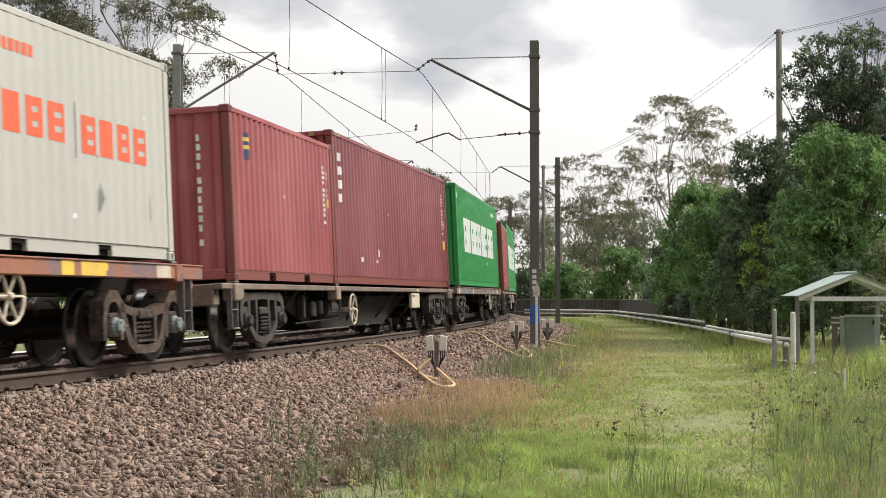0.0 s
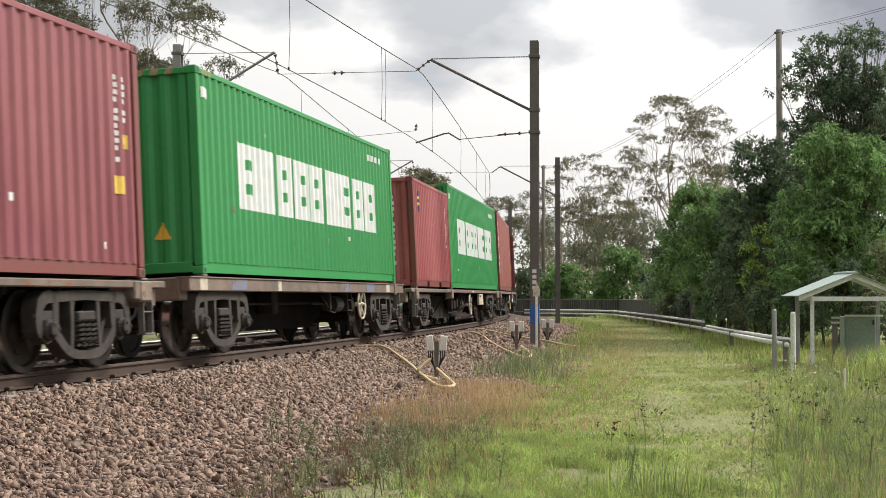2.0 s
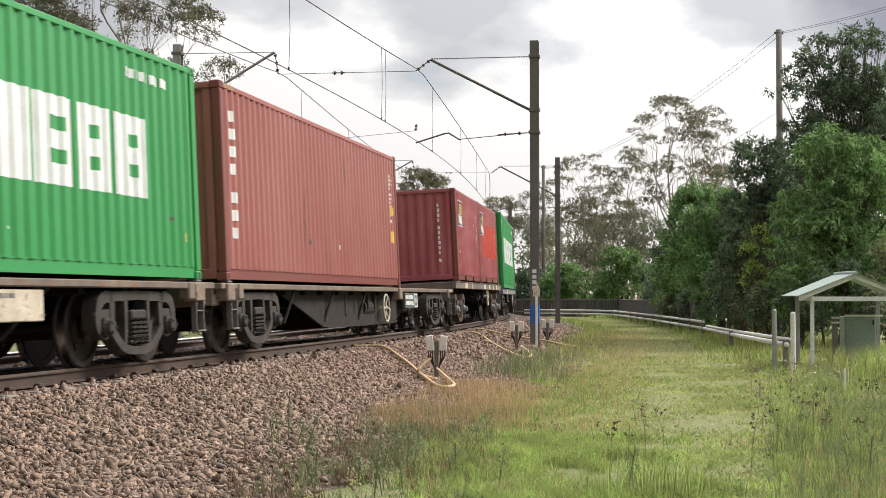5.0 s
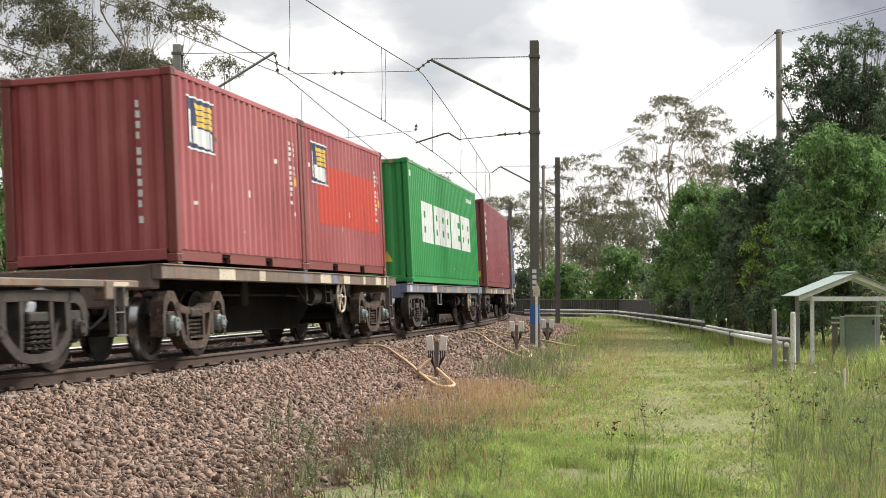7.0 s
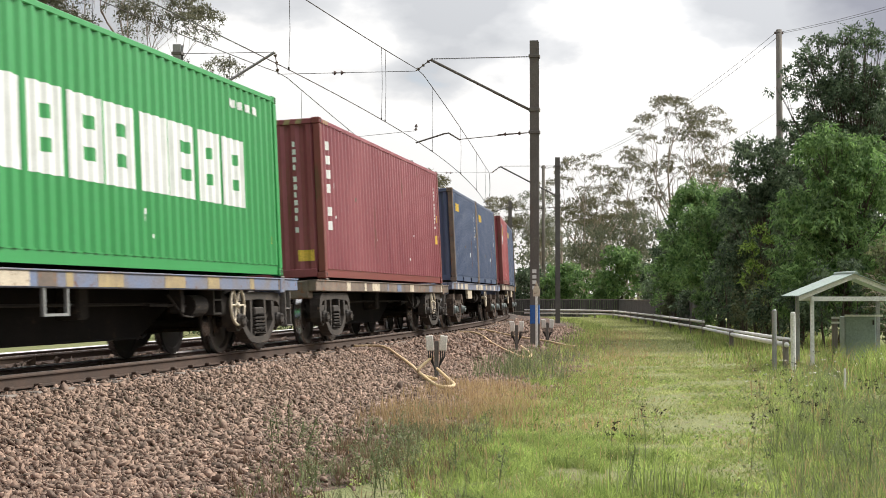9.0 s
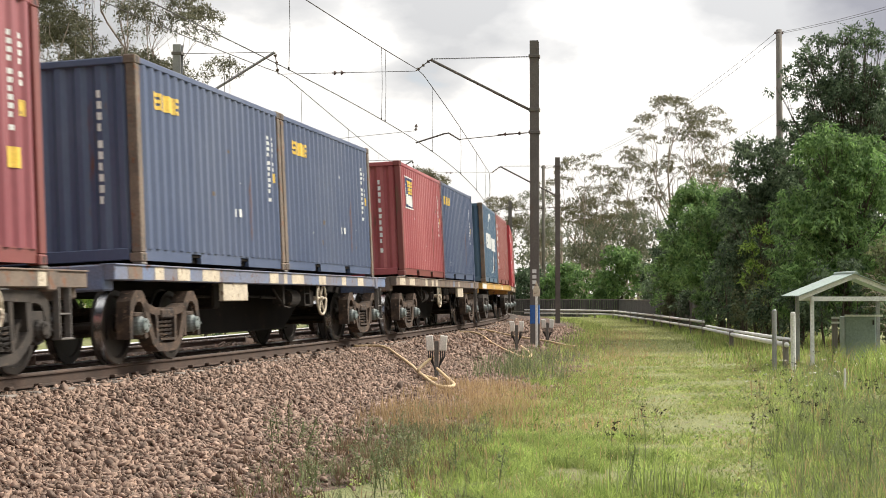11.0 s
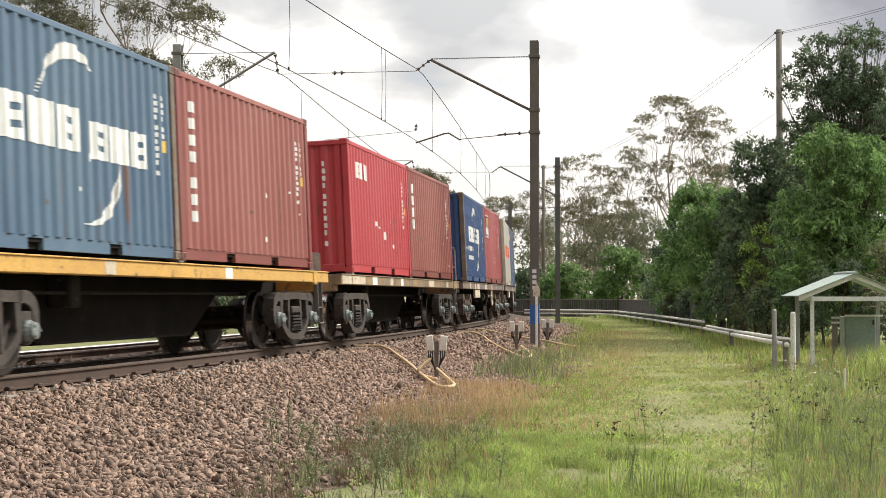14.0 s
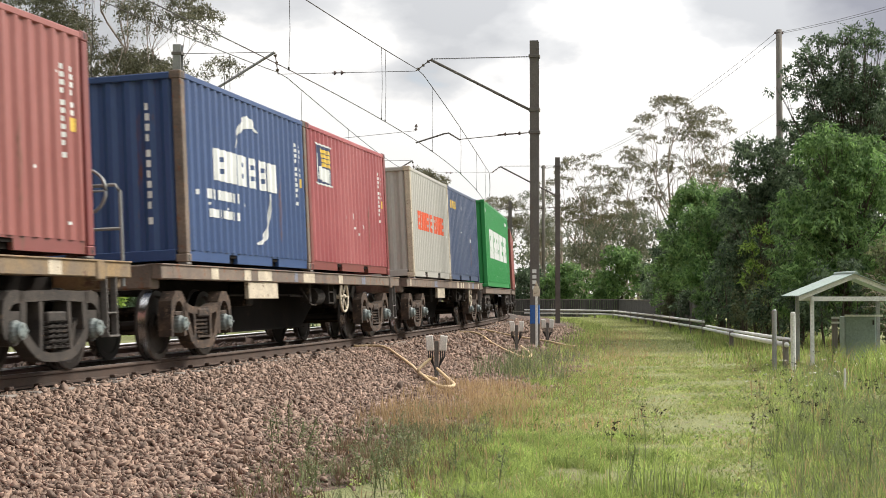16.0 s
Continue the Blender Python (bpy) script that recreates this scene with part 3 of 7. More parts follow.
def green_box(L=12.19, H=2.896):
    return [("trade_mark", "side", blocks(1.7, L - 1.55, 1.0, 2.0, 9, 0.12), M_LETTER, "row of white letter-sized blocks"),
            ("sticker", "side", [(L - 0.5, L - 0.38, 0.5, 0.62)], M_YELLOW, "small yellow warning sticker"),
            ("sticker", "side", [(L * 0.55, L * 0.55 + 0.1, 0.62, 0.74)], M_LETTER, "small white sticker"),
            ("data_mark", "side", row_bars(L - 2.2, H - 0.42, 9, 0.09, 0.12, 0.06) + row_bars(0.25, H - 0.42, 2, 0.1, 0.15, 0.06), M_LETTER, "short row of white marks"),
            ("number_mark", "end", row_bars(-0.9, H - 0.5, 5, 0.1, 0.14, 0.05), M_LETTER, "row of white marks"),
            ("sticker", "end", [(0.52 + 0.02 * i, 0.76 - 0.02 * i, 0.50 + 0.04 * i, 0.54 + 0.04 * i) for i in range(6)], M_YELLOW, "yellow warning triangle")]


def leon(H=2.591, L=6.058):
    z1 = H - 0.33
    return [("panel_mark", "side", [(0.58, 1.62, z1 - 0.68, z1)], M_LOGO_BLUE, "dark blue panel"),
            ("panel_border", "side", [(0.55, 1.65, z1 + 0.002, z1 + 0.03), (0.55, 1.65, z1 - 0.71, z1 - 0.682)], M_LETTER, "thin white border"),
            ("panel_stripe", "side", [(0.84 + 0.04 * i, 1.61, z1 - 0.125 - 0.082 * i, z1 - 0.06 - 0.082 * i) for i in range(4)], M_YELLOW, "yellow stripes"),
            ("panel_block", "side", [[(0.60, 0.76, z1 - 0.62, z1 - 0.16)], [(0.80, 0.98, z1 - 0.62, z1 - 0.38)], [(1.02, 1.20, z1 - 0.64, z1 - 0.40)], [(1.24, 1.40, z1 - 0.65, z1 - 0.40)], [(1.44, 1.60, z1 - 0.66, z1 - 0.42)]], M_LETTER, "white letter-sized blocks"),
            ("sticker", "side", [(L * 0.52, L * 0.52 + 0.09, 1.05, 1.16)], M_LETTER, "small white sticker")]


def sweep_mark(cy, cz, r, up=True):
    """A crescent built of narrow steps."""
    out = []
    for i in range(36):
        f = i / 35
        a = (-1.15 + f * 1.7) if up else (1.5 + f * 1.7)
        y, z = cy + r * math.sin(a), cz + r * math.cos(a)
        wd = 0.20 * math.sin(math.pi * (0.04 + 0.92 * f)) ** 1.5 * (0.35 + f if up else 1.35 - f) + 0.012
        out.append((y - r * 0.028, y + r * 0.028, z - wd * 0.5, z + wd * 0.5))
    return out


# ---- container wagons ----
WHEEL_R = 0.46


def make_bogie(cap, boxy):
    """Meshes of a three-piece bogie, made once for each colour of bearing cap."""
    m = {}
    bol = Shape().box(-1.02, 1.02, -0.2, 0.2, 0.40, 0.66, 0.03)
    bol.box(-0.35, 0.35, -0.35, 0.35, 0.62, 0.72, 0.02)
    bol.box(-0.68, 0.68, -0.72, -0.6, 0.34, 0.46, 0.01).box(-0.68, 0.68, 0.6, 0.72, 0.34, 0.46, 0.01)
    m["bolster"] = bol.mesh("bogie", M_BOGIE)
    sf = Shape()

    def strap(pts, wd, x0, x1):
        """A flat bar that follows (y, z) points."""
        n = len(pts)
        outer, inner = [], []
        for k in range(n):
            p0, p1 = Vector(pts[max(k - 1, 0)]), Vector(pts[min(k + 1, n - 1)])
            d = (p1 - p0).normalized()
            nrm = Vector((-d.y, d.x)) * wd[k] / 2
            outer.append(Vector(pts[k]) + nrm)
            inner.append(Vector(pts[k]) - nrm)
        vs = [(xx, q.x, q.y) for xx in (x0, x1) for q in outer + inner]
        fs = []
        for k in range(n - 1):
            fs += [(k, k + 1, n + k + 1, n + k), (2 * n + k + 1, 2 * n + k, 3 * n + k, 3 * n + k + 1), (k, 2 * n + k, 2 * n + k + 1, k + 1), (n + k + 1, 3 * n + k + 1, 3 * n + k, n + k)]
        fs += [(0, n, 3 * n, 2 * n), (n - 1, 3 * n - 1, 4 * n - 1, 2 * n - 1)]
        sf.add(vs, fs)

    for sy in (-1, 1) if boxy else ():
        strap([(sy * u, v) for u, v in ((0.70, 0.81), (0.86, 0.825), (0.97, 0.80), (1.05, 0.74), (1.09, 0.65), (1.10, 0.55), (1.09, 0.46), (1.06, 0.39))], [0.13, 0.14, 0.15, 0.15, 0.14, 0.13, 0.12, 0.09], 0.94, 1.12)
        strap([(sy * 0.70, 0.80), (sy * 0.71, 0.60), (sy * 0.73, 0.38)], [0.13, 0.12, 0.13], 0.945, 1.115)
        strap([(sy * 0.78, 0.62), (sy * 1.06, 0.62)], [0.10, 0.10], 0.94, 1.11)
        strap([(sy * u, v) for u, v in ((0.77, 0.46), (0.67, 0.38), (0.57, 0.30), (0.46, 0.23), (0.34, 0.185), (0.18, 0.165), (0.0, 0.16))], [0.13, 0.125, 0.12, 0.115, 0.11, 0.10, 0.10], 0.94, 1.12)
        strap([(sy * 0.36, 0.18), (sy * 0.33, 0.48), (sy * 0.32, 0.80)], [0.07, 0.07, 0.09], 0.95, 1.115)
        strap([(sy * 0.50, 0.30), (sy * 0.56, 0.50), (sy * 0.66, 0.56)], [0.05, 0.06, 0.07], 0.96, 1.05)
        sf.rod((0.95, sy * 0.9, 0.47), (1.10, sy * 0.9, 0.47), 0.165, n=14)
    if boxy:
        strap([(-0.80, 0.82), (-0.4, 0.83), (0.0, 0.84), (0.4, 0.83), (0.80, 0.82)], [0.12, 0.12, 0.11, 0.12, 0.12], 0.94, 1.12)
    for sy in () if boxy else (-1, 1):
        leg = [(1.17, 0.30), (1.16, 0.54), (1.11, 0.73), (0.99, 0.83), (0.82, 0.83), (0.70, 0.72), (0.58, 0.48), (0.46, 0.27), (0.30, 0.18), (0.0, 0.165)]
        strap([(sy * u, v) for u, v in leg], [0.08, 0.10, 0.14, 0.15, 0.15, 0.14, 0.13, 0.12, 0.11, 0.11], 0.94, 1.12)
        strap([(sy * 0.74, 0.72), (sy * 0.70, 0.52), (sy * 0.67, 0.30)], [0.08, 0.08, 0.10], 0.95, 1.11)
        strap([(sy * 1.05, 0.70), (sy * 1.07, 0.50), (sy * 1.05, 0.32)], [0.06, 0.05, 0.05], 0.96, 1.08)
        strap([(sy * 0.31, 0.20), (sy * 0.31, 0.48), (sy * 0.34, 0.66)], [0.09, 0.08, 0.10], 0.95, 1.115)
        sf.box(0.93, 1.11, sy * 0.9 - 0.13, sy * 0.9 + 0.13, 0.57, 0.63, 0.01)
    if not boxy:
        strap([(-0.72, 0.70), (-0.4, 0.64), (0.0, 0.63), (0.4, 0.64), (0.72, 0.70)], [0.12, 0.10, 0.09, 0.10, 0.12], 0.94, 1.12)
    steel = M_CAST if boxy else M_BOGIE
    m["side_frame"] = sf.mesh("side_frame", steel)
    sp = Shape()
    for cy in (-0.15, 0.0, 0.15):
        for rad, zz in ((0.07, 0),):
            pts = [((1.09 if boxy else 1.04) + rad * math.cos(a * 0.9), cy + rad * math.sin(a * 0.9), 0.285 + 0.26 * a / 34) for a in range(35)]
            sp.tube(pts, 0.017, 5)
    sp.box(0.93, 1.13, -0.25, 0.25, 0.26, 0.29)
    m["spring_nest"] = sp.mesh("spring_nest", steel)
    be = Shape().box(0.92, 1.14, -0.22, 0.22, 0.54, 0.66, 0.02)
    m["bolster_end"] = be.mesh("bolster_end", steel)
    cp = Shape().lathe([(1.06, 0.12), (1.14, 0.12), (1.17, 0.095), (1.21, 0.09), (1.22, 0.05)], 14, axis="X", at=(0, 0, WHEEL_R))
    for i in range(3):
        a = 2.1 * i
        cp.rod((1.21, 0.06 * math.cos(a), WHEEL_R + 0.06 * math.sin(a)), (1.232, 0.06 * math.cos(a), WHEEL_R + 0.06 * math.sin(a)), 0.018, n=6)
    m["bearing_cap"] = cp.mesh("bearing_cap", cap, smooth=False)
    ws = Shape().rod((-1.0, 0, 0), (1.0, 0, 0), 0.075, n=10)
    for sx in (-1, 1):
        ring = [(0.685, 0.15), (0.69, 0.38), (0.675, 0.40), (0.672, WHEEL_R + 0.028), (0.70, WHEEL_R + 0.026), (0.712, WHEEL_R + 0.003), (0.815, WHEEL_R - 0.004), (0.82, 0.39), (0.775, 0.37), (0.76, 0.17), (0.80, 0.13), (0.80, 0.09)]
        k = len(ws.f)
        ws.lathe([(sx * u, r) for u, r in ring], 32, axis="X")
        for j in range(32 * 5, 32 * 6):
            ws.mi[k + j] = 1
        ws.box(*sorted((sx * 0.772, sx * 0.79)), -0.04, 0.04, 0.22, 0.26)
        ws.box(*sorted((sx * 0.772, sx * 0.79)), 0.10, 0.18, -0.22, -0.17)
    m["wheelset"] = ws.mesh("wheelset", M_WHEEL, M_TREAD)
    return m


BOGIES = {"grey": make_bogie(M_BEARING, False), "dark": make_bogie(M_CAST, True), "box": make_bogie(M_BEARING, True)}
FLIP = pose(0, 0, 0, 0, 0, 180)


def bogie(wagon, y, style):
    m = BOGIES[style]
    b = part("bogie", m["bolster"], (), wagon, "", at=Matrix.Translation((0, y, 0)))
    for turn in (Matrix.Identity(4), FLIP):
        for key in ("side_frame", "spring_nest", "bolster_end"):
            part(key, m[key], (), b, at=turn)
        for dy in (-0.9, 0.9):
            part("bearing_cap", m["bearing_cap"], (), b, "pale grey-green bearing cap" if style != "dark" else "", at=turn @ Matrix.Translation((0, dy, 0)))
    for dy in (-0.9, 0.9):
        p = Matrix.Translation((0, dy, WHEEL_R))
        w = part("wheelset", m["wheelset"], (), b, at=p)
        WHEELS.append((w, p))


def hand_wheel(sh, x, y, z, r=0.29):
    n = 24
    sh.tube([(x, y + r * math.cos(2 * math.pi * i / n), z + r * math.sin(2 * math.pi * i / n)) for i in range(n + 1)], 0.022, 6)
    sh.rod((x - 0.3, y, z), (x + 0.03, y, z), 0.04, n=8)
    return sh


def wagon(u0, u1, ba, bb, zb, deck, label, seams=(), low=False, bear="grey", wheel_at=None, board=None, patches=(), stand=False, end_plate=False, hanger=None, web=0.64):
    """A container wagon from u0 to u1 along the train; bogie centres ba and bb; deck height zb."""
    L, a, b = u1 - u0, ba - u0, bb - u0
    w = thing("container_wagon", label, "wagon", "wagons of the freight train")
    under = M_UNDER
    sill_h = 0.09 if low else 0.20
    top = zb - 0.035
    for sx in (-1, 1):
        x0, x1 = sorted((sx * 1.20, sx * 1.06))
        s = Shape().box(x0, x1, 0.0, L, top - sill_h, top, 0.012)
        if not low:
            s.box(*sorted((sx * 1.22, sx * 1.0)), 0.0, L, top - 0.02, top, 0.004)
        part("side_sill", s, deck, w)
    floor = Shape()
    for i in range(int(L / 1.2) + 1):
        y = min(0.05 + i * 1.2, L - 0.15)
        floor.box(-1.06, 1.06, y, y + 0.12, top - 0.16, top - 0.02)
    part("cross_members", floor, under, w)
    for y0, y1 in ((0.0, 0.28), (L - 0.28, L)):
        part("end_sill", Shape().box(-1.06, 1.06, y0, y1, top - 0.32, top - 0.004, 0.02), deck, w)
    # the spine beam, deep between the bogies
    zt, zl, zd = top - 0.05, top - 0.36, 0.26 if low else 0.30
    spine = Shape()
    dx = 4.3 if low else 2.7
    out = [(0.1, zt), (L - 0.1, zt), (L - 0.1, zl), (b - 1.5, zl), (b - dx, zd), (a + dx, zd), (a + 1.5, zl), (0.1, zl)]
    spine.plate(out, -0.30, 0.30)
    spine.box(-0.36, 0.36, a + dx, b - dx, zd - 0.02, zd + 0.005)
    if low:
        for sx in (-1, 1):
            g = Shape().plate([(a + 1.5, zt), (b - 1.5, zt), (b - 1.9, zt - 0.12), (b - 4.5, zd), (a + 4.5, zd), (a + 1.9, zt - 0.12)], *sorted((sx * (web + 0.02), sx * (web - 0.02))))
            g.box(*sorted((sx * (web + 0.08), sx * (web - 0.08))), a + 4.5, b - 4.5, zd - 0.02, zd + 0.01)
            part("side_girder", g, M_GEAR, w)
            for k in range(5):
                y = a + 2.2 + k * (b - a - 4.4) / 4
                part("strut", Shape().rod((sx * 1.1, y, zt), (sx * (web + 0.02), y - 0.35, zd + 0.12), 0.03, n=6), M_GEAR, w)
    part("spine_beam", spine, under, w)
    bogie(w, a, bear)
    bogie(w, b, bear)
    for y, sy in ((0.0, -1), (L, 1)):
        cpl = Shape().box(-0.1, 0.1, *sorted((y - sy * 0.1, y + sy * 0.30)), 0.78, 0.96, 0.03)
        cpl.box(-0.16, 0.16, *sorted((y + sy * 0.28, y + sy * 0.46)), 0.72, 1.0, 0.05)
        part("coupler", cpl, M_BOGIE, w)
        hose = Shape().tube([(0.45, y, 0.75), (0.45, y + sy * 0.12, 0.60), (0.35, y + sy * 0.32, 0.45), (0.2, y + sy * 0.42, 0.52)], 0.022, 6)
        part("brake_hose", hose, M_RUBBER, w)
        for sx in (-1, 1) if low or sy > 0 else ():
            st = Shape()
            xa = sx * 1.16
            yy = y - sy * 0.55
            x0, x1 = sorted((xa - sx * 0.04, xa + sx * 0.04))
            st.box(x0, x1, yy - 0.14, yy - 0.115, 0.36, top - 0.05, 0.004).box(x0, x1, yy + 0.115, yy + 0.14, 0.36, top - 0.05, 0.004)
            st.box(x0 - 0.02, x1 + 0.02, yy - 0.14, yy + 0.14, 0.345, 0.37, 0.004).box(x0, x1, yy - 0.12, yy + 0.12, 0.62, 0.64, 0.004)
            part("step_iron", st, M_GALV, w)
            if sx > 0:
                br = Shape().box(1.05, 1.22, yy - 0.11 - 0.3 * sy, yy + 0.11 - 0.3 * sy, top - 0.24, top + 0.0, 0.02)
                part("lashing_bracket", br, deck, w)
    # brake gear under the floor
    gear = Shape()
    mid = (a + b) / 2 if wheel_at is None else wheel_at - u0 - 2.0
    if low:
        gear.rod((0.86, mid + 0.5, zt - 0.36), (0.86, mid + 1.45, zt - 0.36), 0.18, n=16)
        for e in (0.65, 1.3):
            gear.box(0.66, 1.06, mid + e - 0.02, mid + e + 0.02, zt - 0.40, zt, 0.004)
        for k in range(3):
            gear.tube([(0.9, mid - 0.4 + 0.3 * k, zt - 0.3), (0.95, mid - 0.1 + 0.3 * k, zt - 0.5), (0.84, mid + 0.3 + 0.2 * k, zt - 0.42)], 0.016, 5)
        gear.box(0.82, 1.0, mid + 0.05, mid + 0.27, zt - 0.46, zt - 0.2, 0.03).box(0.70, 0.98, mid - 0.45, mid - 0.15, zt - 0.5, zt - 0.22, 0.03).box(0.86, 1.0, mid - 1.1, mid - 0.95, zt - 0.52, zt - 0.1, 0.02)
        gear.rod((0.9, mid - 1.3, zt - 0.6), (0.9, mid + 2.0, zt - 0.55), 0.018, n=6)
    elif wheel_at is not None:
        gear.rod((0.84, mid + 0.7, zt - 0.36), (0.84, mid + 1.2, zt - 0.36), 0.155, n=16)
        gear.rod((0.84, mid - 0.6, zt - 0.34), (0.84, mid + 0.75, zt - 0.36), 0.022, n=6)
        gear.box(0.80, 0.98, mid + 0.2, mid + 0.32, zt - 0.46, zt - 0.1, 0.01)
        for e in (1.3, 1.62):
            gear.box(0.82, 1.04, mid + e - 0.02, mid + e + 0.02, zt - 0.5, zt, 0.004)
        gear.box(0.82, 1.04, mid + 1.3, mid + 1.62, zt - 0.30, zt - 0.27, 0.004).box(0.82, 1.04, mid + 1.3, mid + 1.62, zt - 0.5, zt - 0.47, 0.004)
        gear.box(0.86, 1.02, mid + 1.66, mid + 1.92, zt - 0.52, zt - 0.22, 0.03)
        gear.tube([(0.9, mid - 0.1, zt - 0.2), (0.96, mid + 0.3, zt - 0.5), (0.9, mid + 0.8, zt - 0.52), (0.86, mid + 1.3, zt - 0.4)], 0.016, 5)
    gear.rod((0.55, a + 1.2, zt - 0.32), (0.55, b - 1.2, zt - 0.32), 0.022, n=6)
    gear.box(0.30, 0.62, mid - 2.2, mid - 1.9, zt - 0.5, zt - 0.1, 0.03)
    part("brake_gear", gear, M_GEAR, w)
    if wheel_at is not None:
        hw = part("hand_wheel", hand_wheel(Shape(), 1.14, wheel_at - u0, top - (0.44 if low else 0.42)), M_CREAM, w, "pale yellow spoked hand wheel", smooth=True)
        hy, hz = wheel_at - u0, top - (0.44 if low else 0.42)
        for i in range(6):
            part("spoke", Shape().rod((1.12, hy, hz), (1.14, hy + 0.29 * math.cos(math.pi * i / 3), hz + 0.29 * math.sin(math.pi * i / 3)), 0.017, n=5), M_CREAM, hw)
    if board is not None:
        y0, wd = board[0] - u0, board[1]
        part("data_board", Shape().box(1.10, 1.17, y0, y0 + wd, top - 0.46, top - 0.12, 0.01), board[2], w, "dark data board" if board[2] is M_BOARD else "pale data board")
        mk = Shape()
        rb = random.Random(int(y0 * 7))
        for r in range(2 if board[2] is M_BOARD else 1):
            y = y0 + 0.06
            while y < y0 + wd * (0.56 if board[2] is M_BOARD else 0.4):
                e = rb.uniform(0.04, 0.13)
                hm = 0.09 if board[2] is M_BOARD else 0.05
                mk.box(1.17, 1.174, y, y + e, top - 0.16 - hm - r * 0.14, top - 0.16 - r * 0.14)
                y += e + rb.uniform(0.02, 0.05)
        if board[2] is M_BOARD:
            for c0, c1, d0, d1 in ((0.72, 0.95, 0.13, 0.16), (0.72, 0.95, 0.41, 0.44), (0.72, 0.745, 0.16, 0.41), (0.925, 0.95, 0.16, 0.41), (0.80, 0.87, 0.22, 0.35)):
                mk.box(1.17, 1.174, y0 + wd * c0, y0 + wd * c1, top - d1, top - d0)
        tagged(part("board_mark", mk, M_LETTER if board[2] is M_BOARD else M_GALV, w), kind="stuff")
    for y0, wd, pm in patches:
        y = y0 - u0
        part("sill_patch", Shape().box(1.2, 1.203, y, y + wd, top - sill_h + 0.015, top - 0.022), pm, w, "worn paint patch")
    for y in seams if low else ():
        part("container_bracket", Shape().box(1.04, 1.235, max(0.0, y - u0 - 0.17), y - u0 + 0.17, top - 0.26, top - 0.004, 0.02), M_RUSTY_STEEL, w, "rusty pale-topped container bracket")
    for y in seams:
        part("twist_lock", Shape().box(1.08, 1.215, y - u0 - 0.09, y - u0 + 0.09, top, top + 0.034, 0.01), M_GALV, w)
    if hanger is not None:
        fr = Shape()
        zh = top - sill_h
        for y0, y1, z0, z1 in ((-0.3, 0.3, -0.31, -0.28), (-0.3, -0.26, -0.28, 0.02), (0.26, 0.3, -0.28, 0.02)):
            fr.box(1.14, 1.18, hanger + y0, hanger + y1, zh + z0, zh + z1)
        part("hanger_frame", fr, M_GALV2, w, "grey rectangular steel hanger")
    if end_plate:
        part("end_plate", Shape().box(1.07, 1.10, L - 0.98, L - 0.10, top, top + 0.34, 0.006), M_BOGIE, w, "dark rusty end plate")
    if stand:
        hw = Shape()
        hw.tube([(0.78 + 0.27 * math.cos(2 * math.pi * i / 24), L - 0.30, top + 0.85 + 0.27 * math.sin(2 * math.pi * i / 24)) for i in range(25)], 0.02, 6)
        for i in range(5):
            q = 2 * math.pi * i / 5
            hw.rod((0.78, L - 0.33, top + 0.85), (0.78 + 0.27 * math.cos(q), L - 0.30, top + 0.85 + 0.27 * math.sin(q)), 0.015, n=5)
        part("hand_wheel", hw, M_GALV2, w, "grey upright hand wheel", smooth=True)
        part("wheel_stand", Shape().box(0.62, 0.94, L - 0.56, L - 0.52, top, top + 1.15, 0.01), M_BOGIE, w, "rusty hand wheel stand")
        rl = Shape()
        y = L - 0.12
        rl.tube([(1.15, y, top - 0.3), (1.15, y, top + 0.85), (1.15, y - 0.12, top + 0.92), (0.35, y - 0.12, top + 0.92)], 0.022, 6)
        rl.rod((1.15, y, top + 0.40), (0.35, y - 0.1, top + 0.40), 0.02, n=6)
        part("hand_rail", rl, M_GALV2, w, "grey bent-tube hand rail")
    RIDERS.append((w, u0, a, b, Matrix.Identity(4)))
    return (u0, a, b)


def patches(u0, u1, step, mats, seed):
    r = random.Random(seed)
    out, y = [], u0 + 0.3
    while y < u1 - 0.7:
        wd = r.choice((0.18, 0.3, 0.3, 0.45, 0.7))
        out.append((y, wd, r.choice(mats)))
        y += wd + r.uniform(0.15, 1.5) * step
    return out


T20, T40, STD, HIGH = 6.058, 12.192, 2.591, 2.896
DK = [M_CREAM, M_CREAM, M_DECK, M_DECK_BLUE]


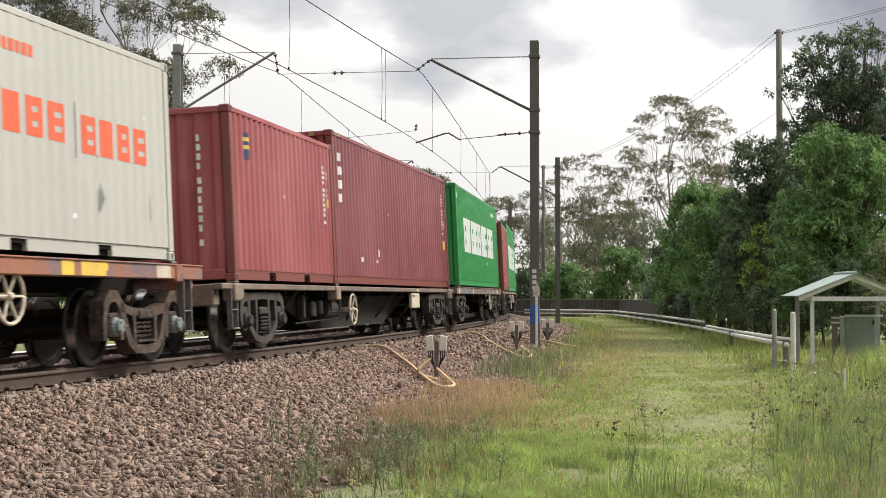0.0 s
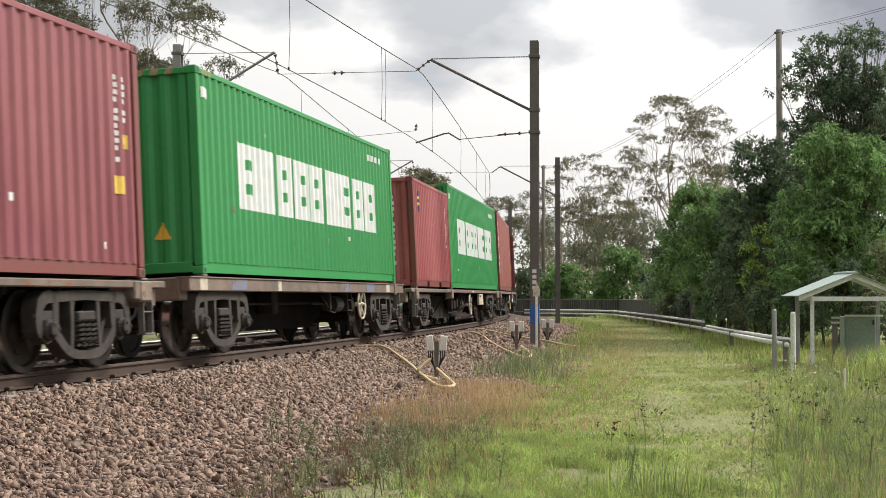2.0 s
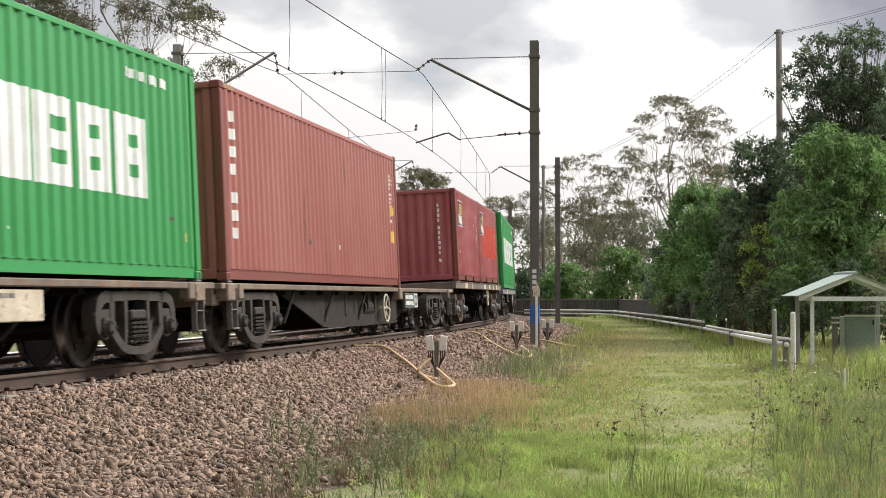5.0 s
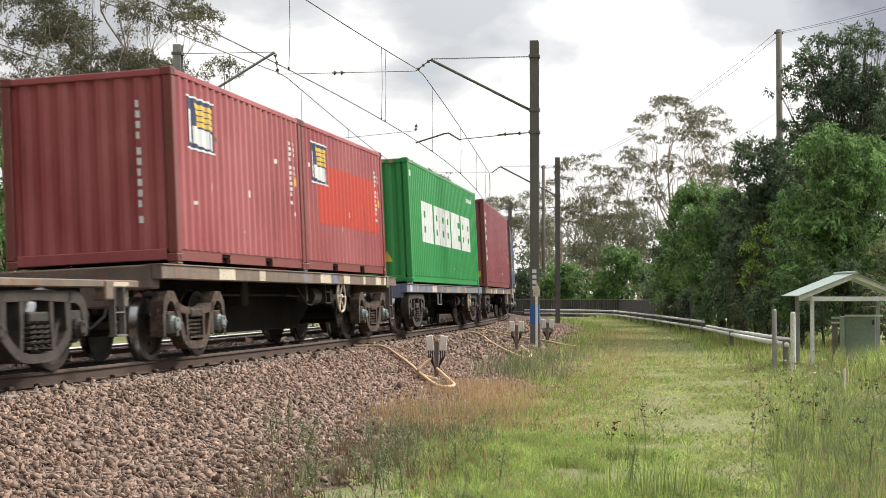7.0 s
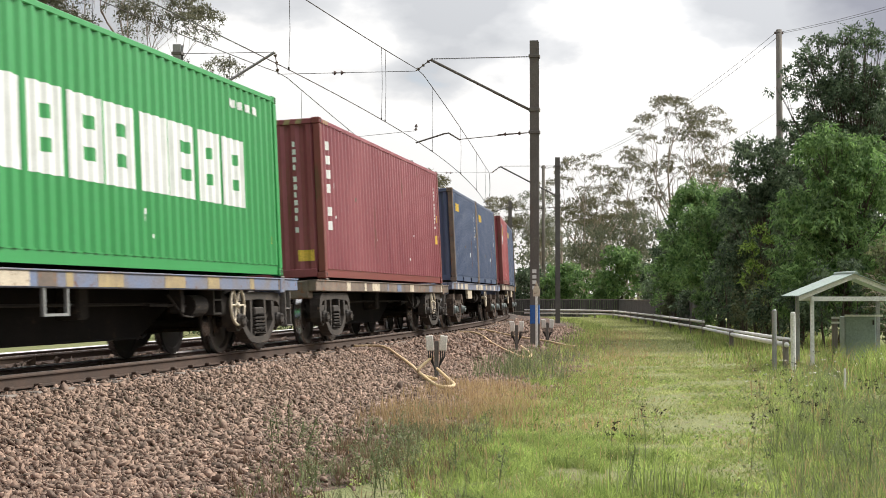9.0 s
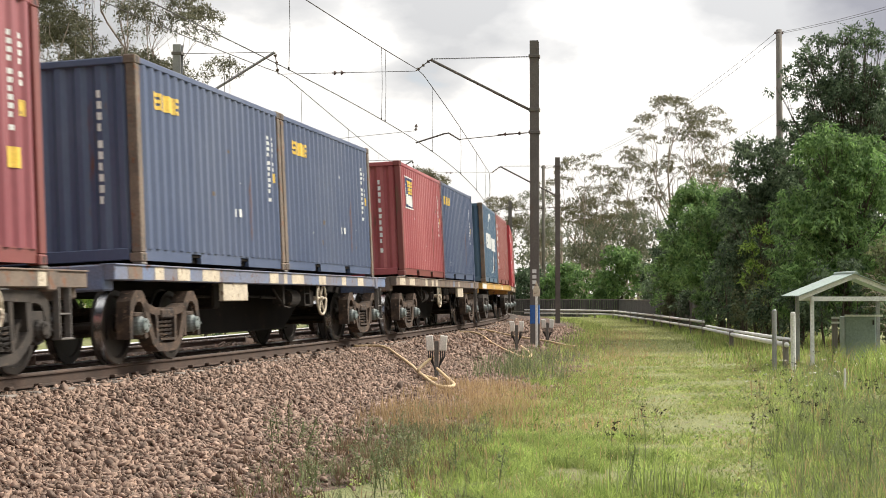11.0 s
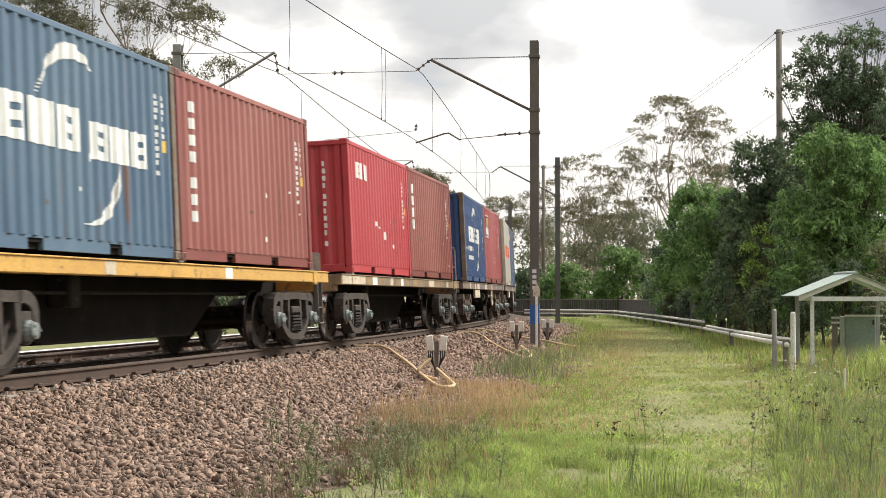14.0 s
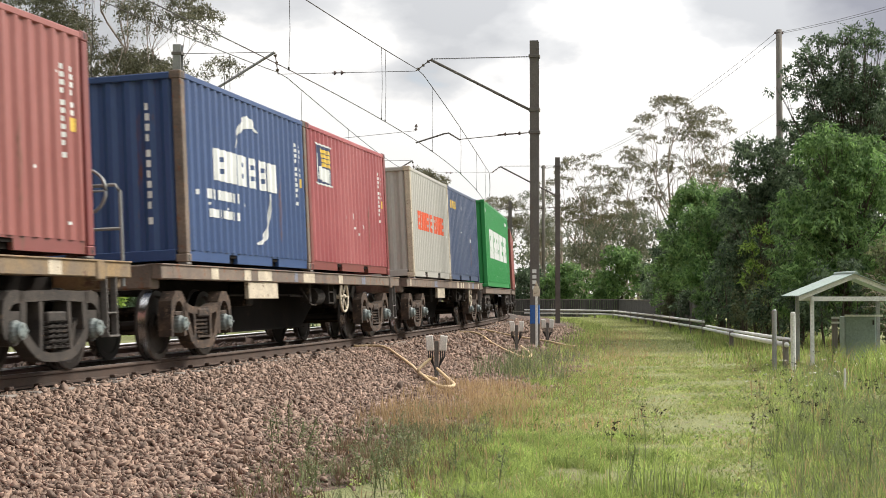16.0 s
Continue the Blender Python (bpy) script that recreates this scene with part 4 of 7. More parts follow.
def build_train():
    # white box on a patched wagon
    w = wagon(-11.4, 2.2, -10.0, 0.43, 1.28, M_DECK_MIX, "container wagon with a blue, rust and yellow patched side sill", (-4.8, 1.2), wheel_at=-3.0, patches=patches(-11, 2, 1.0, [M_YELLOW, M_DECK, M_CREAM], 1))
    container(-4.86, w, T20, STD, 1.28, M_WHITE, "off-white shipping container with orange-red lettering blocks", logos=[
        ("trade_mark", "side", blocks(1.2, 3.2, 1.25, 1.68, 4, 0.25) + blocks(3.5, 5.4, 1.18, 1.62, 4, 0.25), M_ORANGE, "two rows of orange-red letter-sized blocks"),
        ("small_mark", "side", row_bars(1.6, 2.1, 6, 0.10, 0.13, 0.04), M_ORANGE, "small orange marks"),
        ("stain", "side", [(3.86 + 0.03 * k, 3.92 + 0.03 * k, 0.52 + 0.03 * k, 0.86 - 0.05 * abs(k - 2)) for k in range(6)], M_GALV2, "grey scuff"), ("stain", "side", [(3.33, 3.355, 1.1, 1.75)], M_GALV2, "thin grey dirt streak"), ("stain", "side", [(5.35, 5.37, 0.5, 0.8)], M_GALV2, "thin grey dirt streak")], rib=0.008)
    # low wagon, red twenty and maroon forty
    w = wagon(2.85, 22.35, 5.05, 20.27, 1.05, M_DECK, "long low container wagon with a dark grimy frame", (3.5, 9.5, 21.7), True, "dark", 10.95, (16.7, 0.95, M_CREAM), [(9.3, 0.4, M_CREAM), (17.2, 0.3, M_CREAM)])
    container(3.42, w, T20, STD, 1.05, M_RED, "faded oxide-red shipping container with an upright white number", logos=id_marks(T20, STD) + [("trade_mark", "side", [(0.72, 0.95, 1.85, 2.25)], M_LOGO_BLUE, "small blue panel"), ("panel_stripe", "side", [(0.74, 0.93, 2.0, 2.06), (0.74, 0.93, 2.12, 2.18)], M_YELLOW, "yellow stripes")])
    container(9.52, w, T40, HIGH, 1.05, M_MAROON, "dusty maroon high shipping container with tall white marks", logos=id_marks(T40, HIGH) + [("trade_mark", "side", bars(0.55, 2.5, 4, 0.10, 0.16, 0.10), M_LETTER, "white upright trade mark"), ("sticker", "side", [(T40 - 0.75, T40 - 0.5, 1.0, 1.22)], M_YELLOW, "yellow square sticker"), ("sticker", "side", [(4.8, 4.92, 0.85, 0.97), (3.6, 3.75, 0.6, 0.75)], M_LETTER, "small white stickers")])
    # green forty
    w = wagon(23.2, 36.7, 24.75, 35.0, 1.13, M_DECK, "container wagon with a dull grey-brown side sill", (23.8, 35.8), False, "dark", 33.0, None, patches(23.3, 36, 1.6, DK, 3))
    container(23.7, w, T40, HIGH, 1.13, M_GREEN, "bright green high shipping container with white lettering blocks", logos=green_box())
    # low wagon, red twenty and green forty
    w = wagon(37.5, 57.0, 39.7, 54.6, 1.05, M_DECK, "long low container wagon with a dark grimy frame", (38.2, 44.3, 56.4), True, "dark", 48.8, (51.0, 1.1, M_CREAM), [(44.1, 0.4, M_CREAM), (49.0, 0.35, M_CREAM)])
    container(38.2, w, T20, STD, 1.05, M_RED, "faded oxide-red shipping container with an upright white number", logos=id_marks(T20, STD) + [("trade_mark", "side", [(0.72, 1.0, 1.8, 2.3)], M_LOGO_BLUE, "small blue panel"), ("panel_stripe", "side", [(0.74, 0.98, 1.95, 2.02), (0.74, 0.98, 2.1, 2.17)], M_YELLOW, "yellow stripes")])
    container(44.3, w, T40, HIGH, 1.05, M_GREEN, "bright green high shipping container with white lettering blocks", logos=green_box())
    # low wagon with one forty and an empty stretch of deck
    w = wagon(57.25, 76.7, 59.2, 74.3, 1.05, M_DECK, "long low container wagon, its rear third empty", (57.6, 69.6), True, "dark", 68.4, (70.3, 1.5, M_BOARD), [(69.5, 0.4, M_GALV2), (76.0, 0.4, M_CREAM)], web=0.96)
    container(57.45, w, T40, HIGH, 1.05, M_BROWN, "faded brown-red high shipping container", logos=id_marks(T40, HIGH) + [("trade_mark", "side", bars(0.55, 2.5, 7, 0.09, 0.16, 0.10), M_LETTER, "white upright trade mark"), ("sticker", "side", [(T40 - 0.75, T40 - 0.5, 0.95, 1.2), (T40 - 0.73, T40 - 0.55, 1.55, 1.75)], M_YELLOW, "yellow stickers")])
    # pair of red twenties
    w = wagon(77.45, 91.1, 78.85, 89.2, 1.28, M_DECK, "container wagon with a rusty brown side sill and pale patches", (78.1, 84.05, 90.1), False, "grey", 86.6, None, patches(77.6, 91, 0.9, DK, 5))
    container(78.0, w, T20, STD, 1.28, M_RED, "oxide-red shipping container with a blue and yellow panel", logos=id_marks(T20, STD) + leon())
    container(84.1, w, T20, STD, 1.28, M_RED, "oxide-red shipping container with a fresh red repaint patch", logos=[("paint_patch", "side", [(1.05, 5.5, 0.85, 1.92)], M_PATCH, "fresh orange-red repaint patch")] + id_marks(T20, STD) + leon())
    # green forty
    w = wagon(92.3, 106.0, 94.0, 104.2, 1.15, M_DECK_BLUE, "container wagon with a patched blue and yellow side sill", (93.0, 105.2), False, "dark", 103.2, None, patches(92.4, 106, 0.9, [M_DULL_YELLOW, M_CREAM, M_DECK, M_DECK, M_DULL_YELLOW], 7), hanger=5.0)
    container(93.0, w, T40, HIGH, 1.15, M_GREEN, "bright green high shipping container with white lettering blocks", logos=green_box())
    # maroon forty
    w = wagon(107.1, 120.9, 108.75, 119.0, 1.15, M_DECK, "container wagon with a rusty brown side sill", (107.9, 119.9), False, "dark", 118.8, None, patches(107.2, 120.5, 1.1, DK, 8))
    container(107.75, w, T40, HIGH, 1.15, M_MAROON, "dusty maroon high shipping container with tall white marks", logos=id_marks(T40, HIGH) + [("sticker", "end", [(0.72, 1.02, 0.32, 0.52)], M_YELLOW, "yellow plate-like sticker"), ("trade_mark", "side", bars(0.55, 2.5, 6, 0.10, 0.16, 0.10), M_LETTER, "white upright trade mark"), ("sticker", "side", [(T40 - 0.75, T40 - 0.5, 1.0, 1.22)], M_YELLOW, "yellow square sticker")])
    # pair of blue twenties
    w = wagon(121.6, 135.6, 123.4, 133.9, 1.25, M_DECK_BLUE, "container wagon with a patched grey-blue side sill", (122.5, 128.5, 134.5), False, "grey", 130.8, (125.5, 1.1, M_CREAM), patches(121.7, 135.4, 0.8, DK, 9))
    for u in (122.4, 128.5):
        container(u, w, T20, STD, 1.25, M_BLUE, "weathered blue shipping container with small yellow marks", post=M_DECK, logos=id_marks(T20, STD, n=10) + [("trade_mark", "side", blocks(0.6, 1.6, 1.98, 2.2, 3, 0.2), M_YELLOW, "yellow letter-sized blocks"), ("sticker", "side", row_bars(3.7, 0.75, 2, 0.08, 0.12, 0.05), M_LETTER, "small white marks")])
    # red and blue twenties
    w = wagon(136.7, 150.7, 138.5, 149.3, 1.30, M_DECK, "container wagon with a rusty brown side sill and pale patches", (137.7, 143.7, 149.7), False, "grey", 143.05, (146.3, 1.1, M_CREAM), patches(136.8, 150.4, 0.75, DK, 10))
    container(137.65, w, T20, STD, 1.30, M_RED, "oxide-red shipping container with a blue and yellow panel", logos=id_marks(T20, STD) + leon())
    container(143.75, w, T20, STD, 1.30, M_BLUE, "weathered blue shipping container with small yellow marks", logos=id_marks(T20, STD) + [("trade_mark", "side", blocks(0.5, 1.5, 2.0, 2.22, 3, 0.2), M_YELLOW, "yellow letter-sized blocks")])
    # teal and brown twenties on a yellow wagon
    w = wagon(151.6, 165.95, 153.8, 164.15, 1.30, M_DECK_YELLOW, "container wagon with a worn yellow side sill", (152.9, 158.9, 164.9), False, "box", None, None, [(151.7, 1.6, M_LETTER), (156.5, 0.3, M_CREAM), (160.6, 0.3, M_LETTER)], end_plate=True)
    container(152.8, w, T20, STD, 1.30, M_STEEL_BLUE, "faded teal-blue shipping container with cream lettering blocks", post=M_DECK, logos=id_marks(T20, STD) + [("trade_mark", "side", blocks(1.25, 3.2, 1.16, 1.66, 3, 0.1) + blocks(3.4, 5.2, 1.12, 1.56, 3, 0.22), M_LETTER, "cream letter-sized blocks"), ("sweep_mark", "side", sweep_mark(3.0, 1.35, 0.95) + sweep_mark(3.3, 1.3, 0.95, False), M_LETTER, "cream curved strokes")])
    container(158.9, w, T20, STD, 1.30, M_DULL, "faded brown-red shipping container with tall white marks", logos=id_marks(T20, STD) + [("trade_mark", "side", bars(0.6, 2.2, 7, 0.10, 0.15, 0.08), M_LETTER, "white upright trade mark")])
    # bright red and maroon twenties
    w = wagon(166.85, 180.9, 168.4, 179.1, 1.28, M_DECK_OCHRE, "container wagon with a dirty yellow side sill", (167.8, 173.8, 179.8), False, "box", None, None, [(166.95, 0.75, M_CREAM), (167.8, 1.1, M_CREAM)] + patches(169.3, 180.6, 1.3, [M_CREAM, M_LETTER, M_DECK], 12), stand=True)
    container(167.75, w, T20, STD, 1.28, M_BRIGHT, "bright red shipping container with white lettering blocks", logos=id_marks(T20, STD) + [("trade_mark", "side", blocks(0.75, 1.7, 1.88, 2.2, 3, 0.15), M_LETTER, "white letter-sized blocks"), ("sticker", "side", [(3.2, 3.32, 0.75, 0.92), (2.4, 2.5, 1.0, 1.1)], M_LETTER, "small white stickers")])
    container(173.85, w, T20, STD, 1.28, M_DULL, "dull brown-maroon shipping container with tall white marks", logos=id_marks(T20, STD) + [("trade_mark", "side", bars(0.65, 2.2, 4, 0.13, 0.22, 0.06), M_LETTER, "white upright trade mark")])
    # navy and red twenties
    w = wagon(181.8, 195.8, 183.5, 193.8, 1.28, M_DECK, "container wagon with a rusty brown side sill and pale patches", (182.8, 188.8, 194.8), False, "grey", 191.2, (185.4, 1.5, M_CREAM), patches(181.9, 195.4, 1.1, DK, 13))
    container(182.7, w, T20, STD, 1.28, M_NAVY, "navy shipping container with white lettering blocks", post=M_DECK, logos=id_marks(T20, STD) + [("trade_mark", "side", blocks(1.3, 4.3, 1.2, 1.66, 6, 0.15), M_LETTER, "white letter-sized blocks"), ("small_mark", "side", row_bars(0.95, 0.92, 7, 0.16, 0.14, 0.05) + row_bars(1.05, 0.66, 7, 0.14, 0.12, 0.05), M_LETTER, "two lines of small white bars"), ("sweep_mark", "side", sweep_mark(2.9, 1.45, 0.75) + sweep_mark(3.1, 1.1, 0.75, False), M_LETTER, "white curved strokes")])
    container(188.8, w, T20, STD, 1.28, M_RED, "oxide-red shipping container with a blue and yellow panel", logos=id_marks(T20, STD) + leon())
    # white and blue twenties
    w = wagon(196.7, 210.6, 198.4, 208.8, 1.28, M_DECK, "container wagon with a rusty brown side sill", (197.7, 203.7, 209.7), False, "grey", 207.9, (201.4, 1.2, M_CREAM), patches(196.8, 210.4, 1.1, DK, 14))
    container(197.6, w, T20, STD, 1.28, M_WHITE, "off-white shipping container with orange-red lettering blocks", post=M_CREAM, logos=[("trade_mark", "side", blocks(0.9, 5.2, 1.15, 1.6, 7, 0.2), M_ORANGE, "orange-red letter-sized blocks")])
    container(203.7, w, T20, STD, 1.28, M_BLUE, "weathered blue shipping container with small yellow marks", logos=[("trade_mark", "side", blocks(0.5, 1.5, 2.0, 2.22, 3, 0.2), M_YELLOW, "yellow letter-sized blocks")])
    w = wagon(211.6, 225.4, 213.2, 223.7, 1.15, M_DECK, "container wagon with a dull grey-brown side sill", (212.5, 224.6), False, "dark")
    container(212.4, w, T40, HIGH, 1.15, M_GREEN, "bright green high shipping container with white lettering blocks", logos=green_box())
    w = wagon(226.3, 240.1, 228.0, 238.4, 1.15, M_DECK, "container wagon with a dull grey-brown side sill", (227.2, 239.3), False, "dark")
    container(227.1, w, T40, STD, 1.15, M_BROWN, "faded brown-red shipping container")


build_train()


# ---- ground, ballast and tracks ----
GROUND_Z = -0.55
LX = np.array([LINE[i][:2] for i in sorted(LINE)])
LTH = np.array([LINE[i][2] for i in sorted(LINE)])


def lateral(x, y):
    """Distance to the right of the near track's centre, for arrays of places."""
    x, y = np.atleast_1d(x).astype(float), np.atleast_1d(y).astype(float)
    out = np.empty(len(x))
    for a in range(0, len(x), 20000):
        sl = slice(a, a + 20000)
        d = (x[sl, None] - LX[None, ::4, 0]) ** 2 + (y[sl, None] - LX[None, ::4, 1]) ** 2
        k = d.argmin(1) * 4
        dx, dy, th = x[sl] - LX[k, 0], y[sl] - LX[k, 1], LTH[k]
        out[sl] = dx * np.cos(th) - dy * np.sin(th)
    return out


def shoulder(lat):
    """Height of the ballast at a distance right of the near track."""
    return np.interp(lat, [0.0, 0.78, 0.95, 1.5, 2.0, 3.3, 5.2, 6.0], [-0.166, -0.166, -0.166, -0.172, -0.262, -0.47, -0.542, GROUND_Z])


def build_ground():
    nx = np.concatenate([[-2500, -900, -300, -120, -60], np.arange(-30, 40.1, 1.0), [60, 120, 300, 900, 2500]])
    ny = np.concatenate([[-1500, -400, -100, -40], np.arange(-10, 130.1, 1.0), [160, 220, 400, 900, 3500]])
    gx, gy = np.meshgrid(nx, ny)
    rng = np.random.default_rng(3)
    inner = (np.abs(gx) < 45) & (gy > -12) & (gy < 135)
    gz = np.full(gx.shape, GROUND_Z) + np.where(inner, rng.normal(0, 0.012, gx.shape), 0)
    v = np.stack([gx.ravel(), gy.ravel(), gz.ravel()], 1)
    w = len(nx)
    i, j = np.meshgrid(np.arange(w - 1), np.arange(len(ny) - 1))
    k = (j * w + i).ravel()
    f = np.stack([k, k + 1, k + w + 1, k + w], 1)
    ob = new("ground", raw_mesh("ground", v, f, M_GROUND, True))
    tagged(ob, "level ground of short pale turf and soil beside the line", "ground", kind="structure")


def build_track(lat, name, label, cant):
    bed = Shape()
    if lat == 0:
        prof = [(-1.9, -0.166), (0.95, -0.166), (1.5, -0.172), (2.0, -0.262), (3.3, -0.47), (5.2, -0.542), (6.3, -0.60), (6.3, -0.9), (-1.9, -0.9)]
    else:
        prof = [(-3.4, -0.62), (-1.5, -0.21), (1.97, -0.21), (1.97, -0.9), (-3.4, -0.9)]
    sweep(bed, prof, -40, 200, 1.0, lat, 0.0)
    b = part("ballast", bed, M_BALLAST)
    tagged(b, label, "ballast", kind="structure")
    head = [(-0.035, -0.024), (-0.017, 0.0), (0.017, 0.0), (0.035, -0.024), (0.033, -0.038), (0.009, -0.048), (0.009, -0.135), (0.07, -0.150), (0.07, -0.160), (-0.07, -0.160), (-0.07, -0.150), (-0.009, -0.135), (-0.009, -0.048), (-0.033, -0.038)]
    for r in (0.7525, -0.7525):
        sh = Shape()
        sweep(sh, [(a + r, z) for a, z in head], -40, 200, 1.0, lat, cant)
        n = len(head)
        for k in range(len(sh.f)):
            if k % n in ((1, 2) if r < 0 else (0, 1)):
                sh.mi[k] = 1
        ob = part("rail", sh, (M_RAIL, M_RAILTOP))
        tagged(ob, "rusty steel rail with a polished running head", "rail", "rails", kind="structure")
    sl = Shape().box(-1.25, 1.25, -0.12, 0.12, -0.36, -0.176, 0.02)
    clip = Shape()
    for r in (0.7525, -0.7525):
        for e in (-0.1, 0.1):
            clip.box(r + e - 0.035, r + e + 0.035, -0.05, 0.05, -0.16, -0.12, 0.01)
    sm, cm = sl.mesh("sleeper", M_SLEEPER), clip.mesh("rail_clips", M_RAIL)
    root = tagged(new("sleepers"), "weathered concrete sleepers sunk in the ballast", "sleepers", kind="structure")
    for i in range(-18, 110):
        s = i * 0.65
        x, y, th = on_line(s)
        m = Matrix.Translation(place(s, lat, 0, cant) - Vector((0, 0, 0))) @ Matrix.Rotation(-th, 4, "Z") @ Matrix.Rotation(-cant, 4, "Y")
        part("sleeper", sm, (), root, at=m)
        part("rail_clip", cm, (), root, at=m)


def stones(name, label, n, s0, s1, l0, l1, size, seed):
    """Loose broken stones on the ballast: uneven tapered chips of twelve triangles."""
    rng = np.random.default_rng(seed)
    s = rng.uniform(s0, s1, n)
    lat = rng.uniform(l0, l1, n)
    keep = (lat < 4.0) | (rng.random(n) < np.clip((l1 - lat) / (l1 - 4.0), 0, 1))
    s, lat = s[keep], lat[keep]
    n = len(s)
    i = np.floor((s - SMIN) / STEP).astype(int)
    fr = ((s - SMIN) / STEP - i)[:, None]
    base = LX[i] * (1 - fr) + LX[i + 1] * fr
    th = LTH[i]
    px, py = base[:, 0] + lat * np.cos(th), base[:, 1] - lat * np.sin(th)
    sz = size * rng.lognormal(0, 0.28, n)
    pz = shoulder(lat) + sz * rng.uniform(-0.1, 0.45, n)
    cube = np.array([(x, y, z) for z in (-1, 1) for y in (-1, 1) for x in (-1, 1)], float) * 0.55
    v = cube[None] + rng.uniform(-0.24, 0.24, (n, 8, 3))
    v[:, 4:, :2] *= rng.uniform(0.3, 1.0, (n, 1, 2))
    v[:, :, 0] += v[:, :, 2] * rng.normal(0, 0.35, (n, 1))
    v *= (sz[:, None] * np.stack([rng.uniform(0.8, 1.5, n), rng.uniform(0.6, 1.0, n), rng.uniform(0.3, 0.7, n)], 1))[:, None, :]
    q = rng.normal(size=(n, 4)) * np.array([1.0, 0.45, 0.45, 1.0])
    q /= np.linalg.norm(q, axis=1)[:, None]
    a, b, c, d = q.T
    R = np.stack([np.stack([1 - 2 * (c * c + d * d), 2 * (b * c - a * d), 2 * (b * d + a * c)], 1), np.stack([2 * (b * c + a * d), 1 - 2 * (b * b + d * d), 2 * (c * d - a * b)], 1), np.stack([2 * (b * d - a * c), 2 * (c * d + a * b), 1 - 2 * (b * b + c * c)], 1)], 1)
    v = np.einsum("nij,nkj->nki", R, v) + np.stack([px, py, pz], 1)[:, None, :]
    tri = np.array([(0, 2, 3), (0, 3, 1), (4, 5, 7), (4, 7, 6), (0, 1, 5), (0, 5, 4), (2, 6, 7), (2, 7, 3), (0, 4, 6), (0, 6, 2), (1, 3, 7), (1, 7, 5)])
    f = (np.arange(n) * 8)[:, None, None] + tri[None]
    ob = new(name, raw_mesh(name, v.reshape(-1, 3), f.reshape(-1, 3), M_STONE))
    tagged(ob, label, "ballast stones", kind="stuff")


build_ground()
build_track(0.0, "near", "pink-brown broken stone ballast bed of the near track", CANT)
build_track(-3.95, "far", "dark broken stone ballast bed of the far track", 0.03)
stones("ballast_stones", "loose pink-brown broken ballast stones", 60000, -9.5, 13, 0.9, 5.8, 0.034, 11)
stones("ballast_stones", "broken ballast stones against the sleeper ends", 9000, -9, 24, 0.93, 1.5, 0.042, 21)
stones("ballast_stones", "loose pink-brown broken ballast stones", 12500, 13, 48, 0.9, 4.2, 0.052, 12)
stones("ballast_stones", "loose broken ballast stones between the tracks", 4500, -6, 50, -1.9, -0.85, 0.07, 13)
stones("ballast_stones", "dark loose ballast stones between the rails", 3500, -4, 34, -0.66, 0.66, 0.06, 23)


# ---- overhead line ----
SPAN_S = [-11.0, 23.3, 57.6, 91.5, 125.0]
Z_MESS, Z_CONT, SAG = 7.17, 5.14, 0.52


def mess_z(s):
    for a, b in zip(SPAN_S, SPAN_S[1:]):
        if a <= s <= b:
            f = (s - a) / (b - a) * 2 - 1
            return Z_MESS - SAG * (1 - f * f)
    return Z_MESS


def insulator(sh, p0, p1, n=3, r=0.055):
    p0, p1 = Vector(p0), Vector(p1)
    d = p1 - p0
    sh.rod(p0, p1, 0.016, n=6)
    for i in range(n):
        c = p0 + d * ((i + 0.5) / n)
        e = d.normalized() * 0.03
        sh.rod(c - e, c + e, r, r * 0.5, n=10)
    return sh


